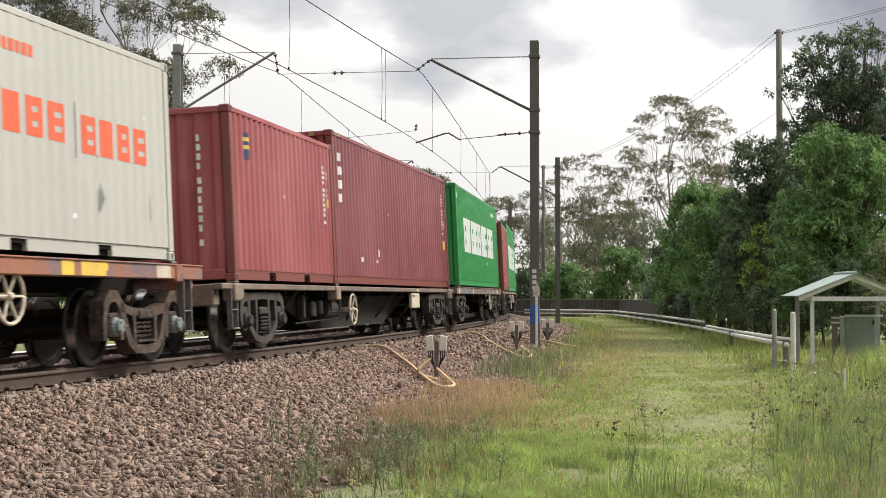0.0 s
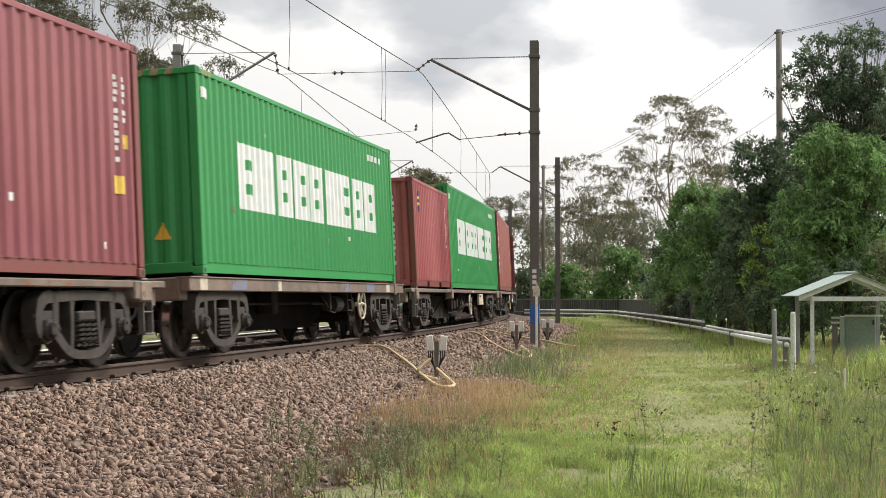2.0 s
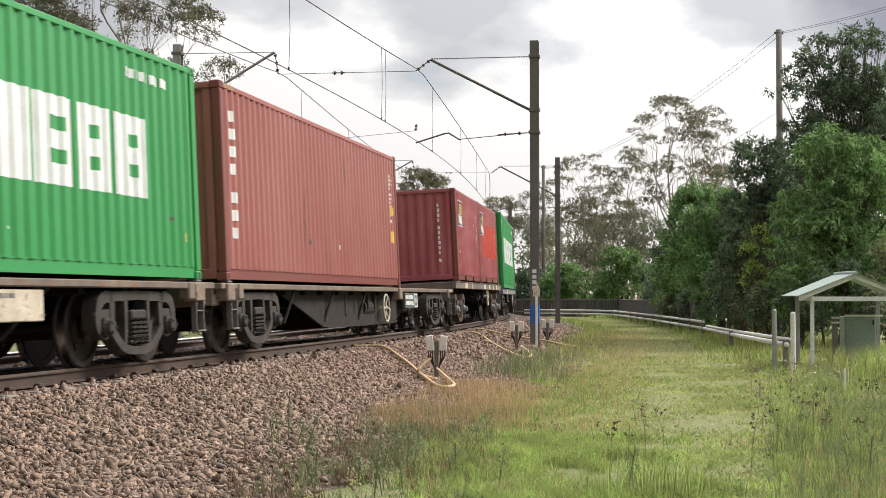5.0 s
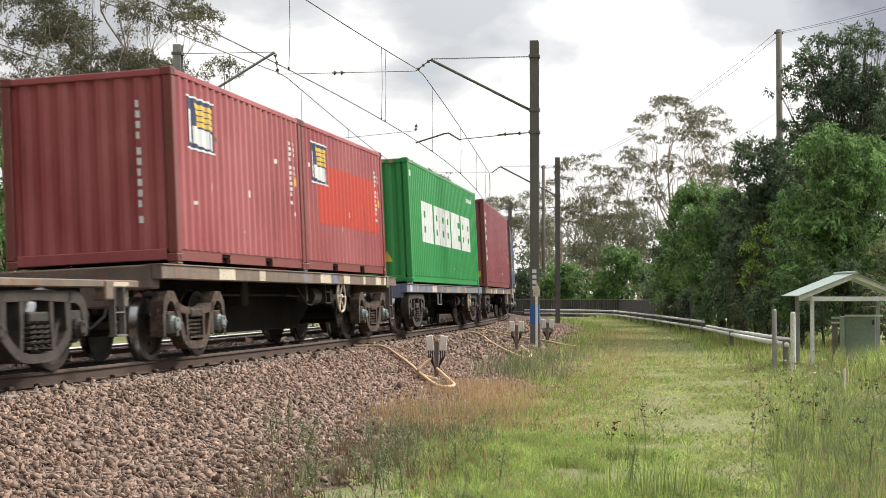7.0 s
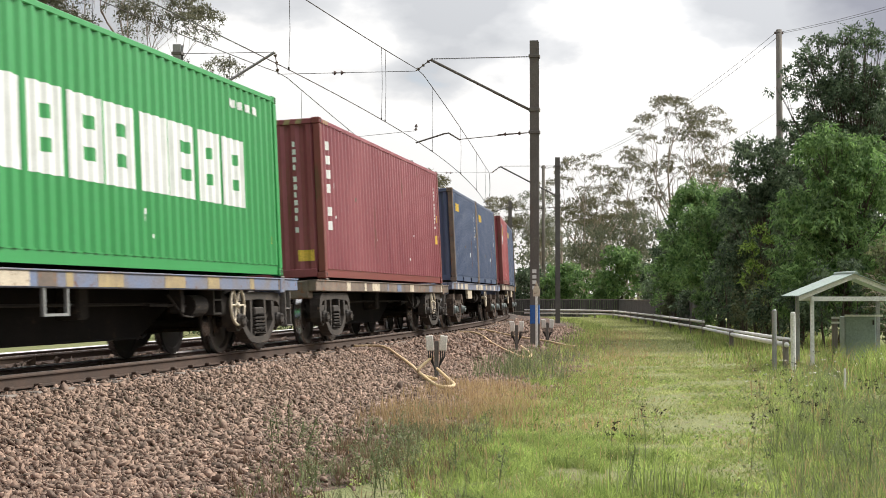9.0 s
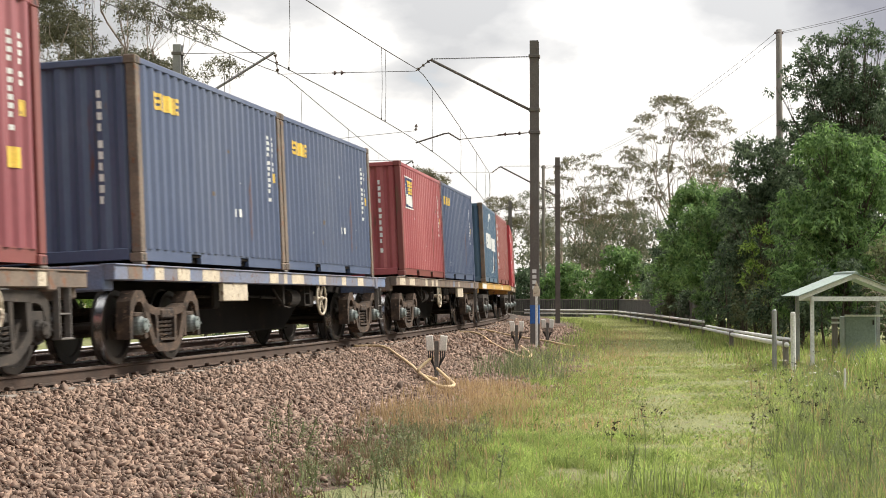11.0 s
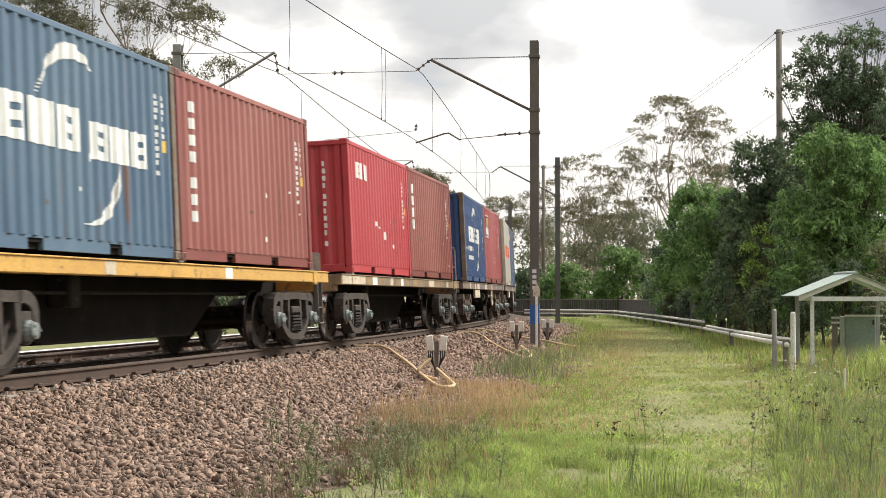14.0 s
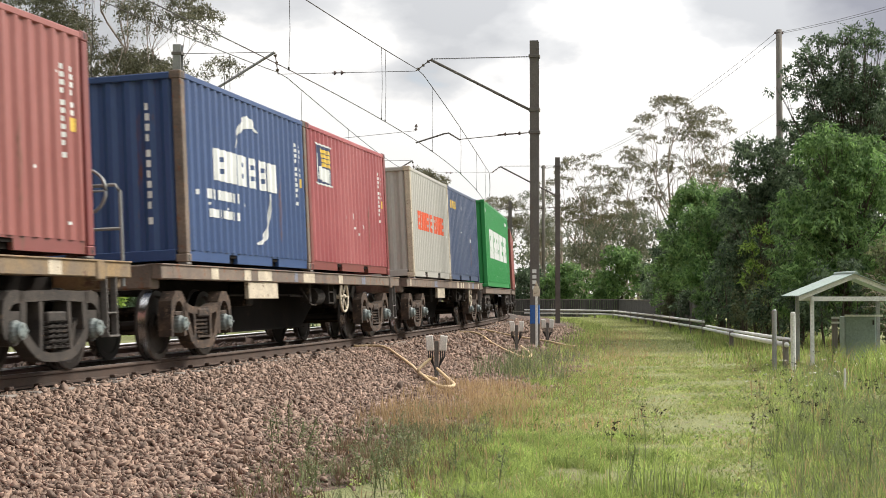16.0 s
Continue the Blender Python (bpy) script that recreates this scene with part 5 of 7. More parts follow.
def mast(s, side, track_lat, bars_on=False, wide=0.24):
    """A steel overhead-line mast with its arm, tie, insulators and registration arm."""
    lat = track_lat + side * (3.32 if side > 0 else 2.95)
    m = thing("overhead_line_mast", "dark weathered steel overhead-line mast with a bracket arm", "mast", "overhead line masts")
    x, y, th = on_line(s)
    pos = beside(s, lat, GROUND_Z)
    m.matrix_basis = Matrix.Translation(pos) @ Matrix.Rotation(-th, 4, "Z")
    up = lambda z: z - GROUND_Z
    steel = M_GALV if side > 0 else M_GALV2
    H = up(7.93 if side > 0 else 8.08)
    h = wide / 2
    col = Shape().box(-h, h, -h, -h + 0.022, -0.25, H, 0.004).box(-h, h, h - 0.022, h, -0.25, H, 0.004).box(-0.012, 0.012, -h + 0.022, h - 0.022, -0.25, H)
    for zz in (1.2, 2.6, 4.0, 5.4, 6.8):
        col.box(-h + 0.004, h - 0.004, -h + 0.022, -h + 0.03, zz, zz + 0.06)
    part("column", col, steel, m)
    part("footing", Shape().box(-0.32, 0.32, -0.32, 0.32, -0.3, 0.08, 0.03), M_SLEEPER, m)
    d = -side
    reach = abs(lat - track_lat)
    z_tip = 7.48 if side > 0 else 7.80
    off = 0.42 if side > 0 else 0.10
    tip = (d * (reach - off), 0, up(z_tip))
    part("bracket_arm", Shape().rod((d * h, 0, up(6.02 if side > 0 else 6.2)), tip, 0.038, n=8), steel, m)
    for z in (up(z_tip + 0.02), up(6.02 if side > 0 else 6.2), up(5.4)):
        part("collar", Shape().box(-h - 0.03, h + 0.03, -h - 0.03, h + 0.03, z - 0.045, z + 0.045, 0.01), M_GALV, m)
    tie = Shape()
    if side < 0:
        tie.rod((d * h, 0, up(z_tip + 0.02)), tip, 0.009, n=5)
    for i in range(40 if side > 0 else 0):
        f0, f1 = i / 40, (i + 0.7) / 40
        tie.rod((d * (h + (reach - off - h) * f0), 0, up(z_tip + 0.02)), (d * (h + (reach - off - h) * f1), 0, up(z_tip + 0.02)), 0.017, n=5)
    part("tie_chain", tie, M_WIRE, m)
    part("insulator", insulator(Shape(), tip, (d * reach, 0, up(Z_MESS)), 3), M_INSULATOR, m, "brown porcelain insulator")
    reg = Shape().tube([(d * (reach - 1.25), 0, up(5.22)), (d * (reach - 0.93), 0, up(5.42)), (d * (reach - 0.8), 0, up(5.40)), (d * reach, 0, up(Z_CONT + 0.02))], 0.022, 6)
    reg.rod((d * h, 0, up(5.4)), (d * (reach - 1.25), 0, up(5.24)), 0.012, n=5)
    part("registration_arm", reg, M_GALV, m)
    part("insulator", insulator(Shape(), (d * (h + 0.1), 0, up(5.39)), (d * (h + 0.9), 0, up(5.35)), 2, 0.06), M_INSULATOR, m, "brown porcelain insulator")
    if bars_on:
        nb = Shape()
        for i in range(4):
            nb.box(-0.055, 0.055, -h - 0.006, -h - 0.001, 1.62 + i * 0.15, 1.72 + i * 0.15)
        part("number_mark", nb, M_LETTER, m, "short column of white marks")
        part("wrap", Shape().box(-h - 0.006, h + 0.006, -h - 0.006, h + 0.006, 0.68, 1.2, 0.01), M_BLUEWRAP, m, "blue wrap above a white wrap")
    return m


for i, s in enumerate(SPAN_S[1:]):
    mast(s, 1, 0.0, bars_on=(i == 0))
    mast(s, -1, -3.95)


def wires(lat, name, label):
    w = thing(name, label, "overhead wire", "overhead wires")
    for nm, zf, r in (("messenger_wire", mess_z, 0.011), ("contact_wire", lambda s: Z_CONT - 0.0, 0.0095)):
        sh = Shape().tube([beside(s, lat + 0.16 * math.sin(s * 0.0916), zf(s)) for s in np.arange(SPAN_S[0], SPAN_S[-1], 1.2)], r, 6)
        part(nm, sh, M_WIRE, w)
    for k in range(16):
        s = 1.6 + 8.0 * k
        for e in (0.0, 0.45) if k == 2 else (0.0,):
            p = lat + 0.16 * math.sin((s + e) * 0.0916)
            top, low = beside(s + e, p, mess_z(s + e)), beside(s + e, p, Z_CONT)
            part("dropper", Shape().tube([top, top.lerp(low, 0.5) + Vector((0.02, 0, 0)), low], 0.006, 5), M_WIRE, w)
            part("clip", Shape().box(low.x - 0.015, low.x + 0.015, low.y - 0.03, low.y + 0.03, low.z - 0.01, low.z + 0.05, 0.006), M_WIRE, w)


wires(0.0, "overhead_wires", "dark messenger and contact wires with droppers over the near track")
wires(-3.95, "overhead_wires", "dark messenger and contact wires with droppers over the far track")
span = thing("span_wire", "thin span wire with an insulator between two messenger wires", "overhead wire")
part("wire", Shape().rod(beside(23.3, -3.95, Z_MESS), beside(23.3, 0, Z_MESS), 0.008, n=5), M_WIRE, span)
part("insulator", insulator(Shape(), beside(23.3, -2.4, Z_MESS), beside(23.3, -2.0, Z_MESS), 2, 0.07), M_INSULATOR, span)

span = thing("span_wire", "thin span wire with an insulator between two messenger wires", "overhead wire")
part("wire", Shape().rod(beside(57.6, -3.95, Z_MESS), beside(57.6, 0, Z_MESS), 0.008, n=5), M_WIRE, span)
part("insulator", insulator(Shape(), beside(57.6, -2.4, Z_MESS), beside(57.6, -2.0, Z_MESS), 2, 0.07), M_INSULATOR, span)
pull = thing("pull_wire", "thin registration wire with a small insulator over the near track", "overhead wire")
part("wire", Shape().rod(beside(23.3, -2.6, 5.28), beside(23.3, 0.0, 5.5), 0.006, n=5), M_WIRE, pull)
part("insulator", insulator(Shape(), beside(23.3, 0.0, 5.5), beside(23.3, 0.02, 5.68), 2, 0.05), M_INSULATOR, pull)

# ---- utility poles and their wires ----
def utility_pole(x, y, top, r, label):
    p = thing("utility_pole", label, "pole", "utility poles", at=Matrix.Translation((x, y, GROUND_Z)))
    part("shaft", Shape().rod((0, 0, -0.3), (0, 0, top - GROUND_Z), r, r * 0.8, n=12), M_WOOD, p, smooth=True)
    for dx in (-0.16, 0.16):
        part("insulator", Shape().lathe([(0, 0.02), (0.02, 0.05), (0.09, 0.05), (0.12, 0.02)], 10, axis="Z", at=(dx, 0, top - GROUND_Z - 0.2)), M_INSULATOR, p)
    return p


utility_pole(14.95, 66.0, 12.75, 0.16, "grey timber utility pole behind the trees")
utility_pole(8.1, 120.0, 11.45, 0.16, "pale timber utility pole beyond the curve")
pw = thing("power_lines", "slack thin power wires between timber poles", "wires")
for z, dx in ((12.6, -0.16), (12.6, 0.16), (9.2, 0.1)):
    for a, b in (((14.95 + dx, 66, z), (24.0 + dx, 22, z + 0.4)), ((14.95 + dx, 66, z), (8.1 + dx, 120, z - 1.4))):
        pts = []
        for k in range(17):
            f = k / 16
            pts.append((a[0] + (b[0] - a[0]) * f, a[1] + (b[1] - a[1]) * f, a[2] + (b[2] - a[2]) * f - 1.2 * (1 - (2 * f - 1) ** 2)))
        part("wire", Shape().tube(pts, 0.009, 5), M_WIRE, pw)


# ---- trackside equipment ----
def signal_boxes(s, lat, two=True):
    b = thing("trackside_box", "two dusty white connection boxes on a short steel post", "connection box", "trackside boxes")
    x, y, th = on_line(s)
    b.matrix_basis = Matrix.Translation(beside(s, lat, float(shoulder(lat))))
    part("post", Shape().box(-0.035, 0.035, -0.03, 0.03, -0.2, 0.62, 0.006), M_GALV, b)
    for sx in (-1, 1):
        bx = Shape().box(-0.062, 0.062, -0.05, 0.05, 0, 0.25, 0.012)
        part("box", bx, M_BOXWHITE, b, at=pose(sx * 0.1, -0.03, 0.46, 0, sx * 5, 0))
        cb = Shape()
        for k in range(3):
            cb.tube([(sx * (0.06 + 0.035 * k), -0.03, 0.47), (sx * (0.07 + 0.03 * k), -0.05, 0.36), (sx * 0.05, -0.02, 0.22), (0.0, -0.02, 0.05)], 0.012, 5)
        part("cable", cb, M_RUBBER, b)
    return b


signal_boxes(6.9, 3.48)
signal_boxes(19.6, 3.2)
signal_boxes(24.8, 3.55)


def conduit(rows, label):
    h = tagged(new("conduit"), label, "conduit", "conduits on the ballast")
    pts = []
    ext = [rows[0], *rows, rows[-1]]
    for i in range(1, len(ext) - 2):
        for k in range(8):
            f = k / 8
            s, l, z = (0.5 * (2 * b + (c - a) * f + (2 * a - 5 * b + 4 * c - d) * f * f + (3 * b - a - 3 * c + d) * f ** 3) for a, b, c, d in zip(*ext[i - 1:i + 3]))
            pts.append(beside(s, l, float(shoulder(l)) + 0.06 + z))
    part("pipe", Shape().tube(pts, 0.026, 8), M_HOSE, h, smooth=True)


conduit([(11.4, 0.95, 0), (11.2, 1.6, 0.02), (9.6, 2.25, 0.02), (7.0, 3.15, 0.02), (4.4, 3.95, 0.02), (3.9, 4.2, 0.02), (4.4, 4.25, 0.02), (5.6, 3.9, 0.05), (6.8, 3.5, 0.12)], "pale yellow plastic conduit looped over the ballast")
conduit([(6.9, 3.42, 0.3), (6.6, 3.25, 0.1), (6.5, 3.3, 0.02), (5.4, 3.8, 0.02)], "thin pale conduit hanging from a connection box")
conduit([(23.5, 1.2, 0), (23.0, 1.8, 0.02), (19.5, 2.6, 0.02), (16.5, 3.4, 0.02), (14.5, 3.9, 0.02), (15.5, 4.0, 0.02), (18.6, 3.4, 0.1)], "pale yellow plastic conduit over the ballast")
conduit([(27.0, 1.3, 0), (25.5, 2.6, 0.02), (24.5, 3.4, 0.06), (22.5, 4.2, 0.02), (22.0, 4.5, 0.02)], "pale yellow plastic conduit beside the mast")

marker = thing("cable_marker_post", "white marker post with a pointed cream head beside the mast", "marker post", at=Matrix.Translation(beside(21.2, 3.55, -0.5)))
part("post", Shape().box(-0.03, 0.03, -0.02, 0.02, -0.2, 1.4, 0.006), M_WHITEPAINT, marker)
part("head", Shape().add([(-0.09, -0.02, 1.38), (0.09, -0.02, 1.38), (0.09, -0.02, 1.55), (0.0, -0.02, 1.78), (-0.09, -0.02, 1.55), (-0.09, 0.02, 1.38), (0.09, 0.02, 1.38), (0.09, 0.02, 1.55), (0.0, 0.02, 1.78), (-0.09, 0.02, 1.55)], [(0, 1, 2, 3, 4), (9, 8, 7, 6, 5), (0, 5, 6, 1), (1, 6, 7, 2), (2, 7, 8, 3), (3, 8, 9, 4), (4, 9, 5, 0)]), M_CREAM, marker, "cream pointed head")


# ---- pipe barrier, fence, posts, shelter ----
def barrier():
    b = thing("pipe_barrier", "low weathered white pipe barrier along the grass track", "barrier")
    way = [(6.45, 28.0), (7.75, 40.0), (9.35, 53.5), (10.2, 72.0), (10.75, 94.0), (9.0, 100.0), (5.6, 102.5)]
    low = [0.52, 0.41, 0.29, 0.29, 0.29, 0.29, 0.29]
    for k, (p, q) in enumerate(zip(way, way[1:])):
        d = Vector((q[0] - p[0], q[1] - p[1], 0))
        n = max(1, round(d.length / 4.0))
        za, zb = GROUND_Z + low[k], GROUND_Z + low[k + 1]
        part("pipe", Shape().rod((p[0], p[1], za), (q[0], q[1], zb), 0.05, n=10), M_WHITEPAINT, b, smooth=True)
        if k >= 2:
            part("pipe", Shape().rod((p[0], p[1], za + 0.23), (q[0], q[1], zb + 0.23), 0.047, n=10), M_WHITEPAINT, b, smooth=True)
        else:
            part("pipe", Shape().rod((p[0] + 0.09, p[1], za + 0.09), (q[0] + 0.09, q[1], zb + 0.09), 0.036, n=10), M_WHITEPAINT, b, smooth=True)
        for j in range(n if k > 1 else 1):
            c = Vector((*p, 0)) + d * (j / n)
            part("post", Shape().box(c.x - 0.05, c.x + 0.05, c.y + 0.06, c.y + 0.15, GROUND_Z - 0.2, za + 0.1 if k < 2 else GROUND_Z + 0.6, 0.01), M_WOOD, b)


def paling_fence():
    f = thing("paling_fence", "dark weathered timber paling fence under the trees", "fence")
    way = [(3.5, 107.0), (12.4, 105.0), (11.1, 72.0), (10.4, 59.0)]
    pal, rails, r = Shape(), Shape(), random.Random(4)
    for p, q in zip(way, way[1:]):
        d = Vector((q[0] - p[0], q[1] - p[1], 0))
        e = d.normalized()
        n = int(d.length / 0.16)
        for i in range(n):
            c = Vector((*p, 0)) + e * (i * 0.16)
            h = 1.2 + r.uniform(-0.05, 0.05)
            t = Vector((-e.y, e.x, 0)) * 0.01
            a, b2 = c, c + e * 0.145
            z0, z1 = GROUND_Z - 0.05, GROUND_Z + h
            pal.add([a - t + Vector((0, 0, z0)), b2 - t + Vector((0, 0, z0)), b2 + t + Vector((0, 0, z0)), a + t + Vector((0, 0, z0)), a - t + Vector((0, 0, z1)), b2 - t + Vector((0, 0, z1)), b2 + t + Vector((0, 0, z1)), a + t + Vector((0, 0, z1))], [(0, 1, 5, 4), (1, 2, 6, 5), (2, 3, 7, 6), (3, 0, 4, 7), (4, 5, 6, 7)])
        for z in (0.35, 1.22):
            o = Vector((0, 0, GROUND_Z + z))
            rails.rod(Vector((*p, 0)) + o, Vector((*q, 0)) + o, 0.035, n=6)
    tagged(part("paling", pal, M_FENCE, f), kind="stuff")
    part("fence_rail", rails, M_WOOD, f, "silvered timber capping rail")


def post(x, y, h, w, mat, label):
    """A round post with a rounded cap."""
    b = thing("post", label, "post", "posts by the barrier", at=Matrix.Translation((x, y, GROUND_Z)))
    part("shaft", Shape().rod((0, 0, -0.2), (0, 0, h), w / 2, n=12), mat, b)
    part("cap", Shape().lathe([(h, w / 2), (h + 0.015, w / 2 * 0.9), (h + 0.03, w / 4)], 12, axis="Z"), mat, b)


def shelter():
    s = thing("shelter", "small open shelter with a pale green gabled sheet roof", "shelter", at=Matrix.Translation((8.05, 29.2, GROUND_Z)))
    hw, dp, ez, rz, lap = 0.82, 1.25, 1.47, 1.88, 0.29
    for sx in (-1, 1):
        n = 36
        ro = Shape()
        ys = [-0.12 + (dp + 0.24) * i / n for i in range(n + 1)]
        vs = []
        for i, yy in enumerate(ys):
            up = 0.007 if i % 4 in (0, 1) else 0.0
            vs += [(0, yy, rz + up), (sx * (hw + lap), yy, ez - 0.03 + up), (sx * (hw + lap), yy, ez - 0.042 + up), (0, yy, rz - 0.012 + up)]
        fs = [(4 * i + j, 4 * i + (j + 1) % 4, 4 * i + 4 + (j + 1) % 4, 4 * i + 4 + j) for i in range(n) for j in range(4)] + [(3, 2, 1, 0), (4 * n, 4 * n + 1, 4 * n + 2, 4 * n + 3)]
        ro.add(vs, fs)
        part("roof_sheet", ro, M_ROOF, s)
        for y in (0.02, dp - 0.02):
            part("post", Shape().box(sx * hw - 0.035, sx * hw + 0.035, y - 0.035, y + 0.035, -0.2, ez - 0.04, 0.006), M_WHITEPAINT if y < 1 else M_GALV2, s)
        part("rafter", Shape().add([(sx * (hw + lap - 0.02), -0.06, ez - 0.13), (sx * (hw + lap - 0.02), -0.02, ez - 0.13), (0, -0.02, rz - 0.10), (0, -0.06, rz - 0.10), (sx * (hw + lap - 0.02), -0.06, ez - 0.04), (sx * (hw + lap - 0.02), -0.02, ez - 0.04), (0, -0.02, rz - 0.013), (0, -0.06, rz - 0.013)], [(0, 1, 2, 3), (7, 6, 5, 4), (0, 3, 7, 4), (1, 5, 6, 2), (0, 4, 5, 1)]), M_WHITEPAINT, s)
    part("ridge_cap", Shape().rod((0, -0.14, rz + 0.012), (0, dp + 0.14, rz + 0.012), 0.035, n=8), M_ROOF, s)
    for y in (-0.04, dp):
        part("tie_beam", Shape().box(-hw - 0.03, hw + 0.03, y - 0.025, y + 0.025, ez - 0.135, ez - 0.045, 0.005), M_WHITEPAINT, s)
    part("rail", Shape().box(0.05, hw, dp - 0.4, dp - 0.35, 1.02, 1.06, 0.004), M_WHITEPAINT, s)
    c = thing("equipment_cabinet", "sage-green metal equipment cabinet under the shelter", "cabinet", at=Matrix.Translation((8.45, 30.2, GROUND_Z)))
    part("body", Shape().box(-0.32, 0.32, 0, 0.4, 0.04, 1.02, 0.012), M_CABINET, c)
    part("door", Shape().box(-0.30, 0.30, -0.018, -0.002, 0.08, 0.99, 0.006), M_CABINET, c)
    part("handle", Shape().box(0.24, 0.27, -0.04, -0.018, 0.85, 0.95, 0.004), M_RUBBER, c)
    part("plinth", Shape().box(-0.36, 0.36, -0.04, 0.44, -0.1, 0.04, 0.01), M_SLEEPER, c)
    b = thing("meter_post", "grey timber post with small white insulators beside the cabinet", "post", at=Matrix.Translation((7.9, 30.1, GROUND_Z)))
    part("shaft", Shape().box(-0.05, 0.05, -0.05, 0.05, -0.2, 1.0, 0.01), M_WOOD, b)
    for z in (0.9, 1.0):
        part("insulator", Shape().box(-0.08, 0.08, -0.07, -0.05, z - 0.02, z + 0.02, 0.006), M_WHITEPAINT, b)


barrier()
paling_fence()
post(6.31, 26.9, 1.12, 0.09, M_WHITEPAINT, "white painted steel post at the end of the barrier")
post(6.26, 28.2, 1.15, 0.09, M_GALV2, "grey steel post at the end of the barrier")
shelter()


# ---- trees ----
def unit(v):
    return v / (np.linalg.norm(v, axis=1)[:, None] + 1e-9)


def leaves(rng, centres, per, spread, size, long=1.8, droop=0.0):
    """Rhombic leaves scattered round twig ends."""
    n = len(centres) * per
    c = np.repeat(centres, per, 0) + rng.normal(0, 1, (n, 3)) * spread
    d = rng.normal(size=(n, 3)) * np.array([1, 1, 0.45])
    d[:, 2] -= droop
    d = unit(d)
    e = unit(np.cross(d, np.array([0, 0, 1.0]) + 0.55 * rng.normal(size=(n, 3))))
    sz = size * rng.uniform(0.6, 1.4, n)[:, None]
    v = np.stack([c, c + d * sz * long * 0.45 + e * sz * 0.5, c + d * sz * long, c + d * sz * long * 0.45 - e * sz * 0.5], 1)
    return v.reshape(-1, 3)


def sprays(rng, centres, outward, per, rad, size, long=2.2, droop=0.5):
    """Leaves set like shingles on small domes, one dome for each shoot of the crown."""
    k = len(centres)
    n = k * per
    d = unit(rng.normal(size=(n, 3)) * 0.7 + np.repeat(outward, per, 0) * 0.8 + np.array([0, 0, 0.3]))
    c = np.repeat(centres, per, 0) + d * (np.repeat(rng.uniform(0.6, 1.4, k), per) * rad * rng.uniform(0.3, 1.0, n))[:, None]
    way = d * 0.5 + rng.normal(size=(n, 3)) * 0.45
    way[:, 2] -= droop
    way = unit(way)
    e = unit(np.cross(way, d + 0.4 * rng.normal(size=(n, 3))))
    sz = size * rng.uniform(0.6, 1.35, n)[:, None]
    v = np.stack([c, c + way * sz * long * 0.4 + e * sz * 0.5, c + way * sz * long, c + way * sz * long * 0.4 - e * sz * 0.5], 1)
    return v.reshape(-1, 3)


def crown_shoots(rng, blobs, dens, shell=0.5):
    """Shoots of a crown made of blobs (x, y, z, rx, rz): their places and the way they face."""
    out, way = [], []
    for x, y, z, rx, rz in blobs:
        n = max(5, int(dens * rx * max(rx, rz) * 6))
        p = rng.normal(size=(n, 3))
        p[:, 2] = np.where(p[:, 2] < -0.5, -p[:, 2] * 0.6, p[:, 2])
        p = unit(p)
        r = shell + (1 - shell) * rng.random(n) ** 0.5 + 0.10 * rng.normal(size=n)
        out.append(p * r[:, None] * np.array([rx, rx, rz]) + np.array([x, y, z]))
        way.append(unit(p * np.array([1 / rx, 1 / rx, 1 / rz])))
    return np.concatenate(out), np.concatenate(way)


